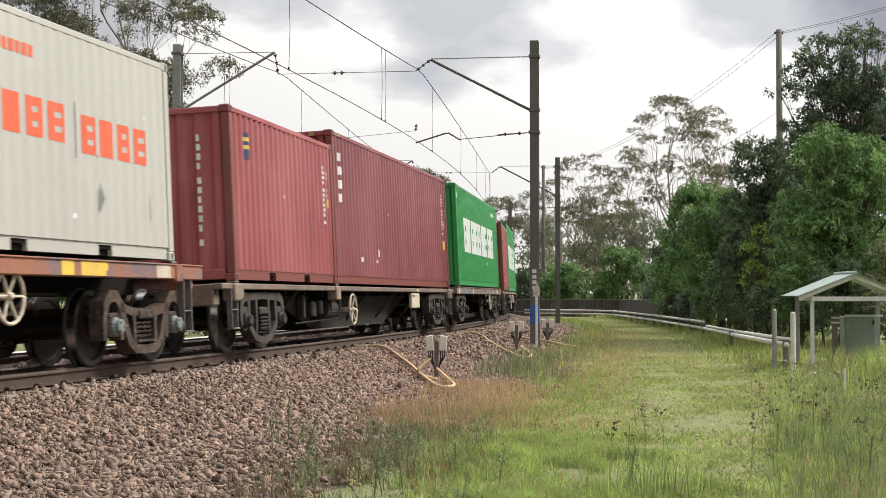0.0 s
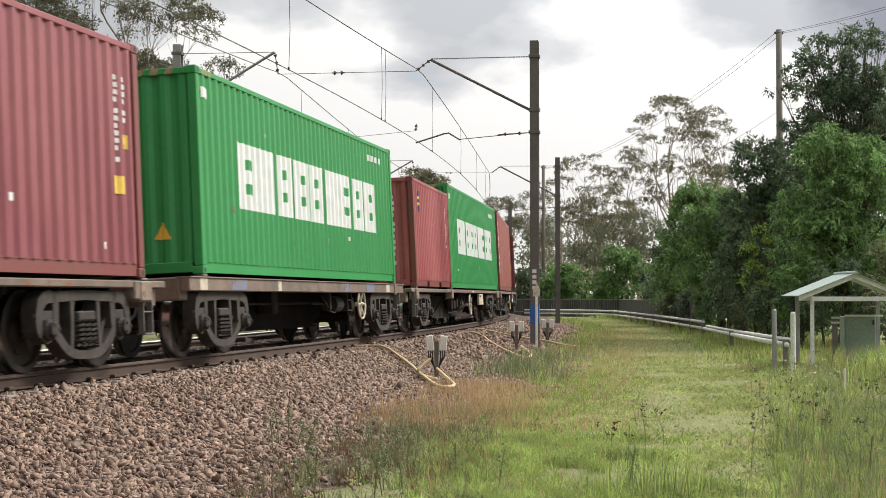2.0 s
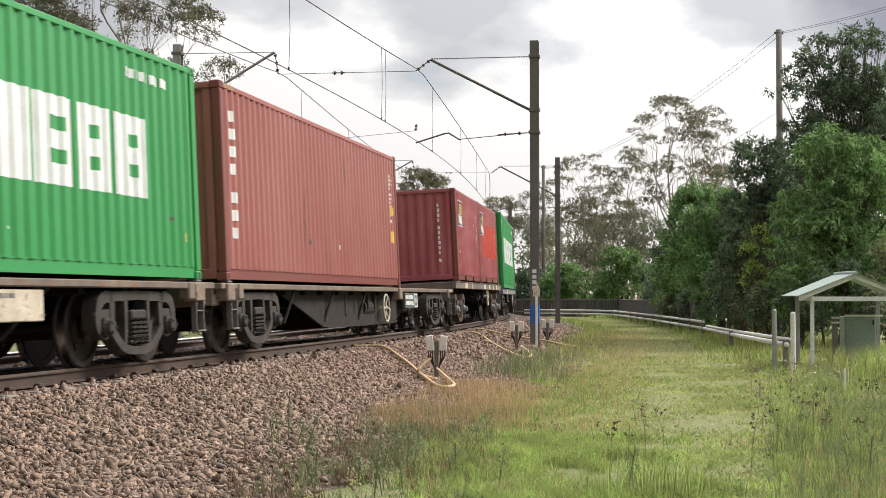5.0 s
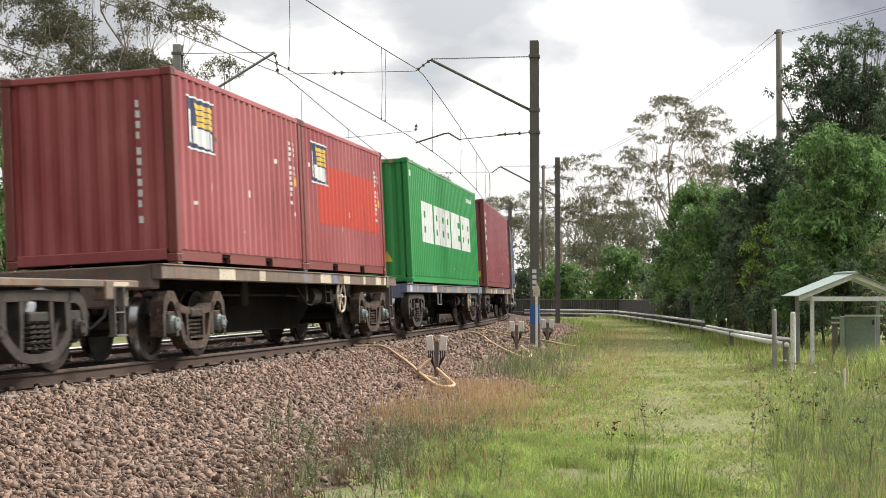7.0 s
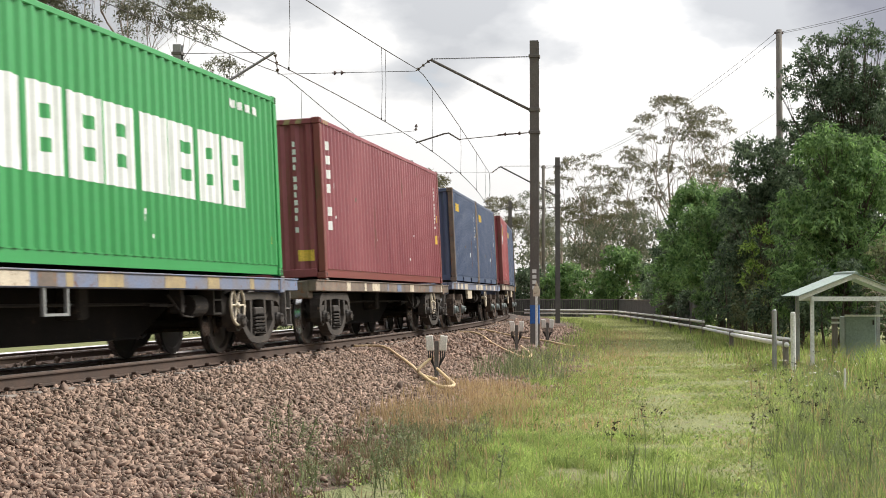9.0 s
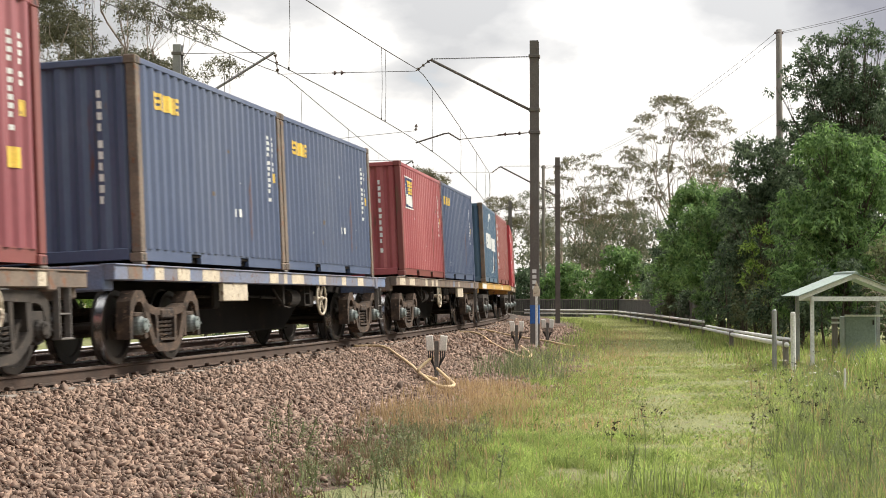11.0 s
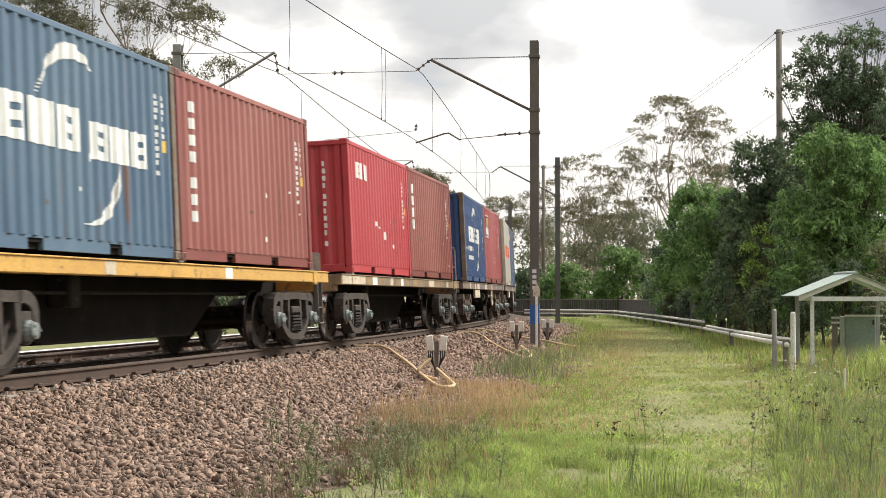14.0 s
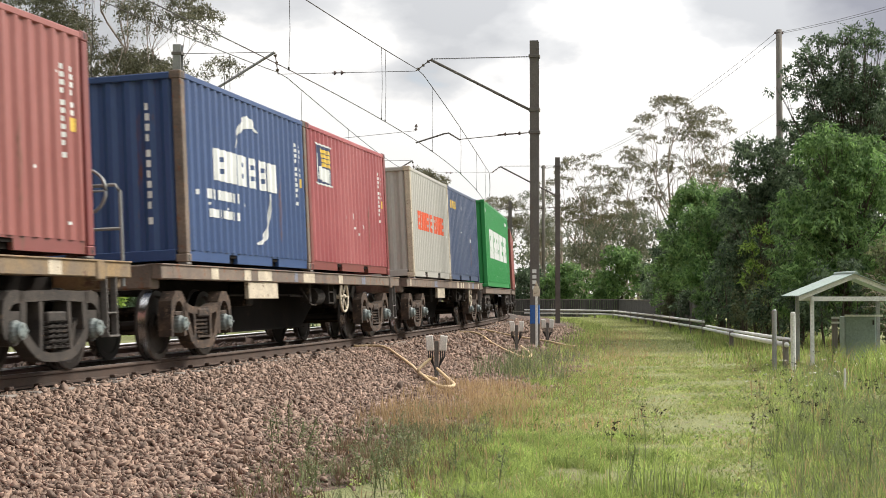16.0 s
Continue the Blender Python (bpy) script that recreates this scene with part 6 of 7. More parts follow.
def tree(x, y, blobs, leaf, bark, label, seed, dens=9, per=26, rad=0.17, size=0.055, trunk=0.16, stems=1, name="tree", droop=0.5, group="trees", long=2.2):
    """A broadleaf tree: tapered stems, limbs to each part of the crown, and a crown of leafy shoots. Blobs are relative to the foot."""
    rng = np.random.default_rng(seed)
    r = random.Random(seed)
    t = thing(name, label, name, group, at=Matrix.Translation((x, y, GROUND_Z)))
    sh = Shape()
    top = max(b[2] for b in blobs)
    roots = []
    for k in range(stems):
        dx, dy = (r.uniform(-0.5, 0.5), r.uniform(-0.3, 0.3)) if stems > 1 else (0, 0)
        ht = top * r.uniform(0.7, 0.9)
        lean = (r.uniform(-0.08, 0.08) + dx * 0.15, r.uniform(-0.05, 0.05))
        pts = [(dx + lean[0] * ht * f + r.uniform(-0.03, 0.03) * ht * 0.3, dy + lean[1] * ht * f, -0.2 + (ht + 0.2) * f) for f in (0, 0.15, 0.3, 0.45, 0.6, 0.75, 0.9, 1.0)]
        sh.tube(pts, trunk, 9, taper=[trunk * (1.25, 1.0, 0.9, 0.76, 0.58, 0.4, 0.24, 0.12)[i] / (1 + 0.25 * (stems - 1)) for i in range(8)])
        roots.append(pts)
    part("trunk", sh, bark, t, smooth=True)
    for b in blobs:
        lim = Shape()
        pts = r.choice(roots)
        k = min(6, max(1, int(7 * (0.25 + 0.4 * (b[2] - b[4]) / max(top, 0.1)))))
        p0, p1 = Vector(pts[k]), Vector(b[:3])
        m1 = p0.lerp(p1, 0.4) + Vector((r.uniform(-0.2, 0.2), r.uniform(-0.2, 0.2), r.uniform(0.0, 0.3))) * b[3] * 0.4
        lr = trunk * 0.17
        lim.tube([p0, m1, p0.lerp(p1, 0.75) + Vector((0, 0, 0.08 * b[3])), p1], lr, 6, taper=[lr, lr * 0.75, lr * 0.5, lr * 0.25])
        for j in range(4):
            e = p1 + Vector((r.uniform(-1, 1) * b[3], r.uniform(-1, 1) * b[3], r.uniform(-0.4, 1) * b[4])) * 0.85
            lim.tube([m1.lerp(p1, r.uniform(0.2, 1.0)), p1.lerp(e, 0.5) + Vector((0, 0, 0.05)), e], lr * 0.25, 4, taper=[lr * 0.32, lr * 0.2, lr * 0.08])
        part("limb", lim, bark, t, smooth=True)
    c, o = crown_shoots(rng, blobs, dens)
    v = sprays(rng, c, o, per, rad, size, long, droop)
    part("crown", raw_mesh("crown", v, np.arange(len(v)).reshape(-1, 4), leaf), (), t)
    return t


def heap(r, n, w, z0, z1, rad, flat=0.75, ragged=0.0):
    """Blobs of a broad crown: wide in the middle, narrower above, with some boughs that stand out."""
    out = []
    for i in range(n):
        f = (i + 0.5) / n
        z = z0 + (z1 - z0) * f
        ww = w * math.sqrt(max(0.08, 1 - (1.35 * f - 0.45) ** 2))
        a = r.uniform(0, 6.28)
        q = r.random() ** 0.5 * (1 + ragged * r.random() ** 2)
        rr = rad * r.uniform(0.65, 1.25) * (1 - 0.3 * f) * (1 - 0.35 * min(1, ragged) * q)
        out.append((math.cos(a) * ww * q, math.sin(a) * ww * q * 0.8, z, rr, rr * flat))
    return out


def split(points, k, r):
    """Groups of points that lie together."""
    mids = r.sample(points, k)
    for _ in range(5):
        groups = [[] for _ in mids]
        for p in points:
            groups[min(range(len(mids)), key=lambda i: (p - mids[i]).length)].append(p)
        groups = [g for g in groups if g]
        mids = [sum(g, Vector()) / len(g) for g in groups]
    return groups


def fork(sh, r, p, d, ends, rad):
    """A limb from p, heading d, that divides until it reaches each of the twig ends."""
    if len(ends) == 1:
        e = ends[0]
        sh.tube([p, p + d * (e - p).length * 0.3, p.lerp(e, 0.65) + Vector((0, 0, 0.1)), e], rad, 5, taper=[rad, rad * 0.8, rad * 0.6, rad * 0.3])
        return
    for g in split(ends, min(len(ends), r.choice((2, 2, 3))), r):
        mid = sum(g, Vector()) / len(g)
        low = min(q.z for q in g)
        aim = Vector((mid.x, mid.y, 0.5 * low + 0.5 * mid.z))
        far = (aim - p).length
        step = 0.9 if len(g) == 1 else r.uniform(0.38, 0.52)
        n = p.lerp(aim, step) + Vector((r.uniform(-1, 1), r.uniform(-1, 1), r.uniform(-0.3, 0.5))) * far * 0.07
        rr = rad * max(0.3, (len(g) / len(ends)) ** 0.5)
        if len(g) == 1:
            fork(sh, r, p, d, g, rr)
            continue
        bend = p + d * (n - p).length * 0.35 + (n - p) * 0.12
        sh.tube([p, bend, n], rr, 6, taper=[rr, rr * 0.92, rr * 0.82])
        fork(sh, r, n, (n - bend).normalized(), g, rr * 0.82)


def gum(x, y, label, seed, tufts, w, z0, z1, rad, stem, leaf=None, lean=0.0, trunk=0.24, dens=4.2, per=20, size=0.062, lower=0.25, flat=0.42, shift=0.0):
    """A gum tree: a bare pale stem that forks again and again, with flat tufts of leaves on a wide dome."""
    r = random.Random(seed)
    rng = np.random.default_rng(seed)
    leaf = leaf or M_LEAF_GUM
    t = thing("gum_tree", label, "gum tree", "gum trees", at=Matrix.Translation((x, y, GROUND_Z)))
    blobs = []
    for i in range(tufts):
        a = 2.4 * i + r.uniform(-0.5, 0.5)
        low = r.random() < lower
        f = math.sqrt((i + 0.5) / tufts)
        q = f * r.uniform(0.85, 1.1)
        z = z1 - (z1 - z0) * (0.85 * q ** 2.2) - rad * 0.4
        if low:
            q, z = q * r.uniform(0.5, 0.95), z0 - (z1 - z0) * r.uniform(0.0, 0.5) + rad
        rr = rad * r.uniform(0.55, 1.3)
        blobs.append((shift + math.cos(a) * w * q, math.sin(a) * w * q, z + r.uniform(-0.25, 0.25) * rad, rr, rr * flat))
    foot = Vector((lean * stem, 0, stem))
    sh = Shape().tube([(0, 0, -0.2), (0.1 * lean * stem + 0.04, 0, stem * 0.3), (0.45 * lean * stem - 0.03, 0.05, stem * 0.68), foot], trunk, 9, taper=[trunk * 1.25, trunk * 1.0, trunk * 0.88, trunk * 0.8])
    part("trunk", sh, M_GUM, t, smooth=True)
    ends = [Vector(b[:3]) - Vector((0, 0, b[4] * 0.4)) for b in blobs]
    for g in split(ends, 4, r):
        lim = Shape()
        low = r.uniform(0.72, 1.0)
        p0 = Vector((lean * stem * low, 0.05 * (1 - low), stem * low))
        fork(lim, r, p0, Vector((lean, 0, 1)).normalized(), g, trunk * 0.72 * math.sqrt(len(g) / len(ends)) + 0.02)
        part("limb", lim, M_GUM, t, smooth=True)
    c, o = crown_shoots(rng, blobs, dens, 0.35)
    v = sprays(rng, c, o, per, rad * 0.3, size, 2.2, 0.35)
    part("crown", raw_mesh("crown", v, np.arange(len(v)).reshape(-1, 4), leaf), (), t)


R = random.Random(21)
tree(13.05, 48, heap(R, 60, 2.0, 2.4, 8.3, 0.74, 0.7, 0.3) + heap(R, 64, 1.95, 6.0, 9.9, 0.62, 0.7, 0.28), M_LEAF_DARK, M_BARK, "tall dark-leaved tree with an open ragged crown", 1, 10, 28, 0.19, 0.049, 0.17, long=2.5)
tree(11.25, 42, heap(R, 60, 1.8, 0.9, 5.8, 0.72), M_LEAF_MID, M_BARK, "bushy mid-green tree with glossy drooping leaves", 2, 11, 26, 0.18, 0.060, 0.15, droop=0.8, long=2.2)
tree(10.75, 50, heap(R, 60, 1.35, 0.8, 6.5, 0.66, 0.75, 0.3), M_LEAF_DARK, M_BARK, "dark slender tree among denser trees", 3, 9.5, 26, 0.19, 0.058, 0.12)
tree(11.3, 60, heap(R, 40, 1.6, 1.5, 5.3, 0.72), M_LEAF_MID, M_BARK, "dense mid-green broadleaf tree behind the fence", 4, 8.5, 24, 0.2, 0.066, 0.13)
tree(12.5, 71, heap(R, 44, 2.0, 1.6, 6.4, 0.92), M_LEAF_MID, M_BARK, "dense green broadleaf tree behind the fence", 5, 6.5, 24, 0.25, 0.08, 0.15)
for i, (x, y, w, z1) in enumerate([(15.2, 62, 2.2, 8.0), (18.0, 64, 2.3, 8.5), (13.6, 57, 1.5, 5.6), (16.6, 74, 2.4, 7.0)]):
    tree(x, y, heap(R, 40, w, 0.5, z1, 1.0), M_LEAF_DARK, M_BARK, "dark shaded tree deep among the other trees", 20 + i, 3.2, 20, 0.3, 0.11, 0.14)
tree(13.9, 84, heap(R, 28, 2.5, 0.8, 5.6, 1.1), M_LEAF_DARK, M_BARK, "dark green broadleaf tree behind the fence", 6, 6, 24, 0.28, 0.085, 0.15)
tree(13.2, 109, heap(R, 22, 1.7, 0.6, 4.7, 1.0), M_LEAF_MID, M_BARK, "mid-green bush-like tree by the fence", 7, 5, 24, 0.32, 0.11, 0.12)
tree(9.4, 113, heap(R, 18, 1.9, 0.5, 3.4, 0.95), M_LEAF_MID, M_BARK, "mid-green bush-like tree by the fence", 8, 5, 24, 0.32, 0.11, 0.1)
tree(15.8, 100, heap(R, 24, 2.0, 0.6, 5.4, 1.15), M_LEAF_DARK, M_BARK, "dark broadleaf tree by the fence", 9, 5, 24, 0.32, 0.11, 0.14)
tree(6.3, 114, heap(R, 16, 1.8, 0.5, 3.2, 0.95), M_LEAF_DARK, M_BARK, "dark bush-like tree by the fence", 10, 5, 24, 0.32, 0.11, 0.1)


def shrub(x, y, w, h, leaf, seed, label):
    r = random.Random(seed)
    tree(x, y, heap(r, 14, w, 0.35, h, w * 0.48), leaf, M_BARK, label, seed, 8, 22, 0.17, 0.054, 0.05, stems=3, name="shrub", group="shrubs")


for i, (x, y, w, h, lf) in enumerate([(11.0, 57, 1.1, 2.6, 1), (10.6, 49.5, 1.0, 2.8, 3), (11.0, 44, 1.1, 2.9, 1), (10.6, 39.5, 1.0, 2.3, 0), (11.9, 38.5, 1.2, 3.0, 3), (12.9, 40, 1.3, 3.3, 1), (12.2, 64, 1.3, 2.6, 0), (12.9, 78, 1.6, 3.0, 1), (13.4, 92, 1.7, 3.2, 0), (10.25, 48.2, 0.6, 3.6, 2), (13.9, 44, 1.3, 4.4, 1), (11.6, 36.2, 0.8, 1.6, 0), (10.7, 53, 0.9, 3.5, 3), (13.2, 41, 0.9, 5.0, 2), (10.5, 54.5, 0.8, 1.9, 0), (10.1, 50, 0.8, 1.7, 0), (9.8, 46.5, 0.8, 1.6, 3), (9.6, 43.5, 0.7, 1.5, 0), (9.6, 40.5, 0.7, 1.5, 0), (10.2, 58.5, 0.5, 1.5, 1), (10.55, 65, 0.55, 1.6, 0), (10.75, 70, 0.5, 1.4, 3)]):
    shrub(x, y, w, h, (M_LEAF_DARK, M_LEAF_MID, M_LEAF_LIGHT, M_LEAF_GREY)[lf], 40 + i, ("dark leafy shrub under the trees", "mid-green leafy shrub under the trees", "yellow-green leafy shrub by the fence", "grey-green fine-leaved shrub by the fence")[lf])

# gum trees beyond the curve
gum(19.9, 130, "tall spreading gum tree with pale limbs and a flat open crown", 61, 86, 4.2, 12.2, 19.0, 0.72, 7.0, trunk=0.27, lower=0.35)
gum(23.3, 131, "tall gum tree with rosy limbs and a flat open crown", 62, 50, 3.0, 13.0, 18.3, 0.70, 7.5, trunk=0.22, lower=0.35)
gum(12.6, 134, "pale-limbed gum tree with a broad thin crown", 63, 72, 3.7, 9.6, 14.5, 0.72, 4.5, lower=0.45)
gum(18.0, 142, "slim gum tree with a thin crown", 64, 26, 1.9, 9.5, 15.6, 0.8, 6.0, trunk=0.18, lower=0.4)
gum(14.9, 141, "white-stemmed gum tree with a low fork", 65, 34, 3.2, 8.0, 12.0, 0.9, 5.2, trunk=0.22, lower=0.5)
gum(6.2, 150, "gum tree with a flat thin crown beyond the line", 66, 30, 2.8, 8.0, 11.4, 0.95, 5.0, trunk=0.2, lower=0.4)
gum(9.8, 148, "gum tree with a grey-green crown beyond the line", 68, 34, 2.8, 7.5, 11.8, 1.0, 4.5, M_LEAF_FAR, trunk=0.2, lower=0.5, flat=0.55)
gum(16.6, 126, "low grey-green gum tree beyond the line", 69, 34, 2.5, 5.5, 8.8, 0.9, 3.0, M_LEAF_FAR, trunk=0.18, lower=0.5, flat=0.6)
gum(12.4, 127, "low grey-green gum tree beyond the line", 70, 30, 2.4, 4.5, 7.6, 0.9, 2.6, M_LEAF_FAR, trunk=0.16, lower=0.5, flat=0.6)
gum(25.5, 137, "gum tree with a grey-green crown beyond the line", 73, 34, 3.0, 9.0, 13.5, 1.0, 5.0, trunk=0.2, lower=0.5)
gum(-2.2, 172, "distant gum tree with a flat olive crown", 74, 22, 3.0, 12.0, 16.2, 1.2, 7.0, size=0.09)
gum(-12.5, 185, "distant gum tree with a flat olive crown", 75, 22, 3.2, 14.0, 20.0, 1.3, 9.0, size=0.09)
# trees across the far track
gum(-15.5, 70, "large gum tree with many reddish limbs across the line", 71, 170, 4.5, 12.2, 18.5, 0.8, 8.0, M_LEAF_GUM_DARK, trunk=0.3, dens=6, per=20, size=0.056, lower=0.36, shift=0.3)
gum(-21.5, 73, "large gum tree with a dense olive crown across the line", 72, 120, 4.4, 11.0, 17.5, 1.0, 6.0, M_LEAF_GUM_DARK, trunk=0.26, dens=4.5, per=20, size=0.06, lower=0.5, flat=0.5)
for i, (x, y, w, z1, lf) in enumerate([(-11.6, 52, 1.3, 4.8, 2), (-14.0, 60, 2.2, 8.2, 0), (-12.0, 62, 1.8, 7.4, 0), (-16.5, 56, 2.2, 6.6, 1), (-20.5, 62, 2.6, 9.0, 1), (-12.4, 74, 2.4, 6.5, 0), (-18.0, 80, 2.6, 7.5, 0)]):
    tree(x, y, heap(R, 24, w, 0.6, z1, w * 0.48), (M_LEAF_DARK, M_LEAF_MID, M_LEAF_LIGHT)[lf], M_BARK, ("dark leafy tree across the line", "mid-green leafy tree across the line", "bright yellow-green leafy tree across the line")[lf], 80 + i, 4.5, 22, 0.25, 0.095, 0.12)

# added shrubs whose dark leaves stand in for shade beyond the far track
for i, s in enumerate((16, 20, 24, 28, 32, 37, 42, 47)):
    p = place(s, -8.6 - 0.5 * (i % 3), 0, 0)
    if p[0] < -0.2 * p[1] + 0.9:
        continue
    tree(p[0], p[1], heap(R, 12, 1.5, 0.2, 1.9, 0.7), M_LEAF_DARK, M_BARK, "low dark shrub added as shade across the far track", 120 + i, 5, 18, 0.22, 0.07, 0.05, stems=3, name="shrub", group="shrubs across the line")


def far_woods():
    rng = np.random.default_rng(9)
    r = random.Random(9)
    blobs = []
    stems = Shape()
    for i in range(120):
        x = r.uniform(-60, 75)
        y = r.uniform(150, 200) if x > 2 else r.uniform(190, 240)
        h = r.uniform(5.0, 9.5)
        for k in range(4):
            blobs.append((x + r.uniform(-2.4, 2.4), y + r.uniform(-2, 2), GROUND_Z + h * (0.2 + 0.26 * k), r.uniform(1.2, 2.4), r.uniform(0.9, 1.7)))
        if i % 3 == 0:
            stems.tube([(x, y - 3, GROUND_Z - 0.2), (x + r.uniform(-0.3, 0.3), y - 3, h * 0.6), (x + r.uniform(-0.8, 0.8), y - 3, h * 1.15)], 0.15, 6, taper=[0.2, 0.14, 0.05])
    for i in range(70):
        x = r.uniform(-75, -17)
        y = r.uniform(85, 150)
        h = r.uniform(4, 9)
        for k in range(2):
            blobs.append((x, y, GROUND_Z + h * (0.3 + 0.45 * k), 2.6, 2.2))
    c, o = crown_shoots(rng, blobs, 0.9, 0.4)
    v = sprays(rng, c, o, 9, 0.6, 0.21, 2.0, 0.3)
    ob = new("far_woods", raw_mesh("far_woods", v, np.arange(len(v)).reshape(-1, 4), M_LEAF_FAR))
    tagged(ob, "distant dark belt of woodland beyond the line", "woods", kind="stuff")
    ob = part("far_stems", stems, M_GUM, None, smooth=True)
    tagged(ob, "pale distant stems in the woodland belt", "woods", kind="stuff")


far_woods()


# ---- grass ----
def blades(name, label, mat, xy, height, width, seed, bend=0.35, tuft=1):
    """Grass blades of three triangles at the places xy."""
    rng = np.random.default_rng(seed)
    if tuft > 1:
        xy = np.repeat(xy[:max(1, len(xy) // tuft)], tuft, 0)
    n = len(xy)
    b = rng.uniform(0, 2 * np.pi, n)
    if tuft > 1:
        xy = xy + np.stack([np.cos(b), np.sin(b)], 1) * (height * 0.22 * rng.random(n) ** 0.5)[:, None]
    z = np.where(LAT_OF(xy) < 6, shoulder(np.clip(LAT_OF(xy), 0, 6)), GROUND_Z) - 0.01
    a = rng.uniform(0, 2 * np.pi, n)
    w = width * rng.uniform(0.6, 1.4, n)
    h = height * rng.uniform(0.45, 1.25, n)
    side = np.stack([np.cos(a), np.sin(a), np.zeros(n)], 1) * (w / 2)[:, None]
    lean = np.stack([np.cos(b), np.sin(b), np.zeros(n)], 1) * (h * bend * rng.uniform(0.1, 1.3, n))[:, None]
    p = np.stack([xy[:, 0], xy[:, 1], z], 1)
    up = np.stack([np.zeros(n), np.zeros(n), h], 1)
    v = np.stack([p - side, p + side, p + lean * 0.3 + up * 0.55 - side * 0.75, p + lean * 0.3 + up * 0.55 + side * 0.75, p + lean + up], 1)
    tri = np.array([(0, 1, 2), (1, 3, 2), (2, 3, 4)])
    f = (np.arange(n) * 5)[:, None, None] + tri[None]
    ob = new(name, raw_mesh(name, v.reshape(-1, 3), f.reshape(-1, 3), mat))
    tagged(ob, label, "grass", kind="stuff")


def LAT_OF(xy):
    return lateral(xy[:, 0], xy[:, 1])


def scatter(seed, n, y0, y1, l0, l1, clump=0.0, soft=0.5):
    """Places between y0 and y1, at l0 to l1 right of the near track, with ragged edges and clumps."""
    rng = np.random.default_rng(seed)
    y = rng.uniform(y0, y1, n)
    cx = np.interp(y, LX[:600, 1], LX[:600, 0])
    th = np.interp(y, LX[:600, 1], LTH[:600])
    lat = rng.uniform(l0 - soft, l1 + soft, n)
    edge = np.minimum(lat - (l0 - soft), (l1 + soft) - lat) / (2 * soft + 1e-6)
    ok = rng.random(n) < np.clip(edge, 0, 1)
    if l0 > 0:
        lat = lat + np.interp(y, [9, 13.6, 21.4, 39], [1.7, 1.0, 0.35, -0.2])
    x = cx + lat / np.cos(th)
    if clump:
        f = np.sin(x * 2.3 + 1.7 * np.sin(y * 0.9)) * np.sin(y * 1.4 + 1.3 * np.sin(x * 1.1)) + 0.5 * np.sin(x * 5.1 + y * 3.7)
        ok &= rng.random(n) < np.clip(0.55 + clump * f, 0.03, 1)
    return np.stack([x, y], 1)[ok]


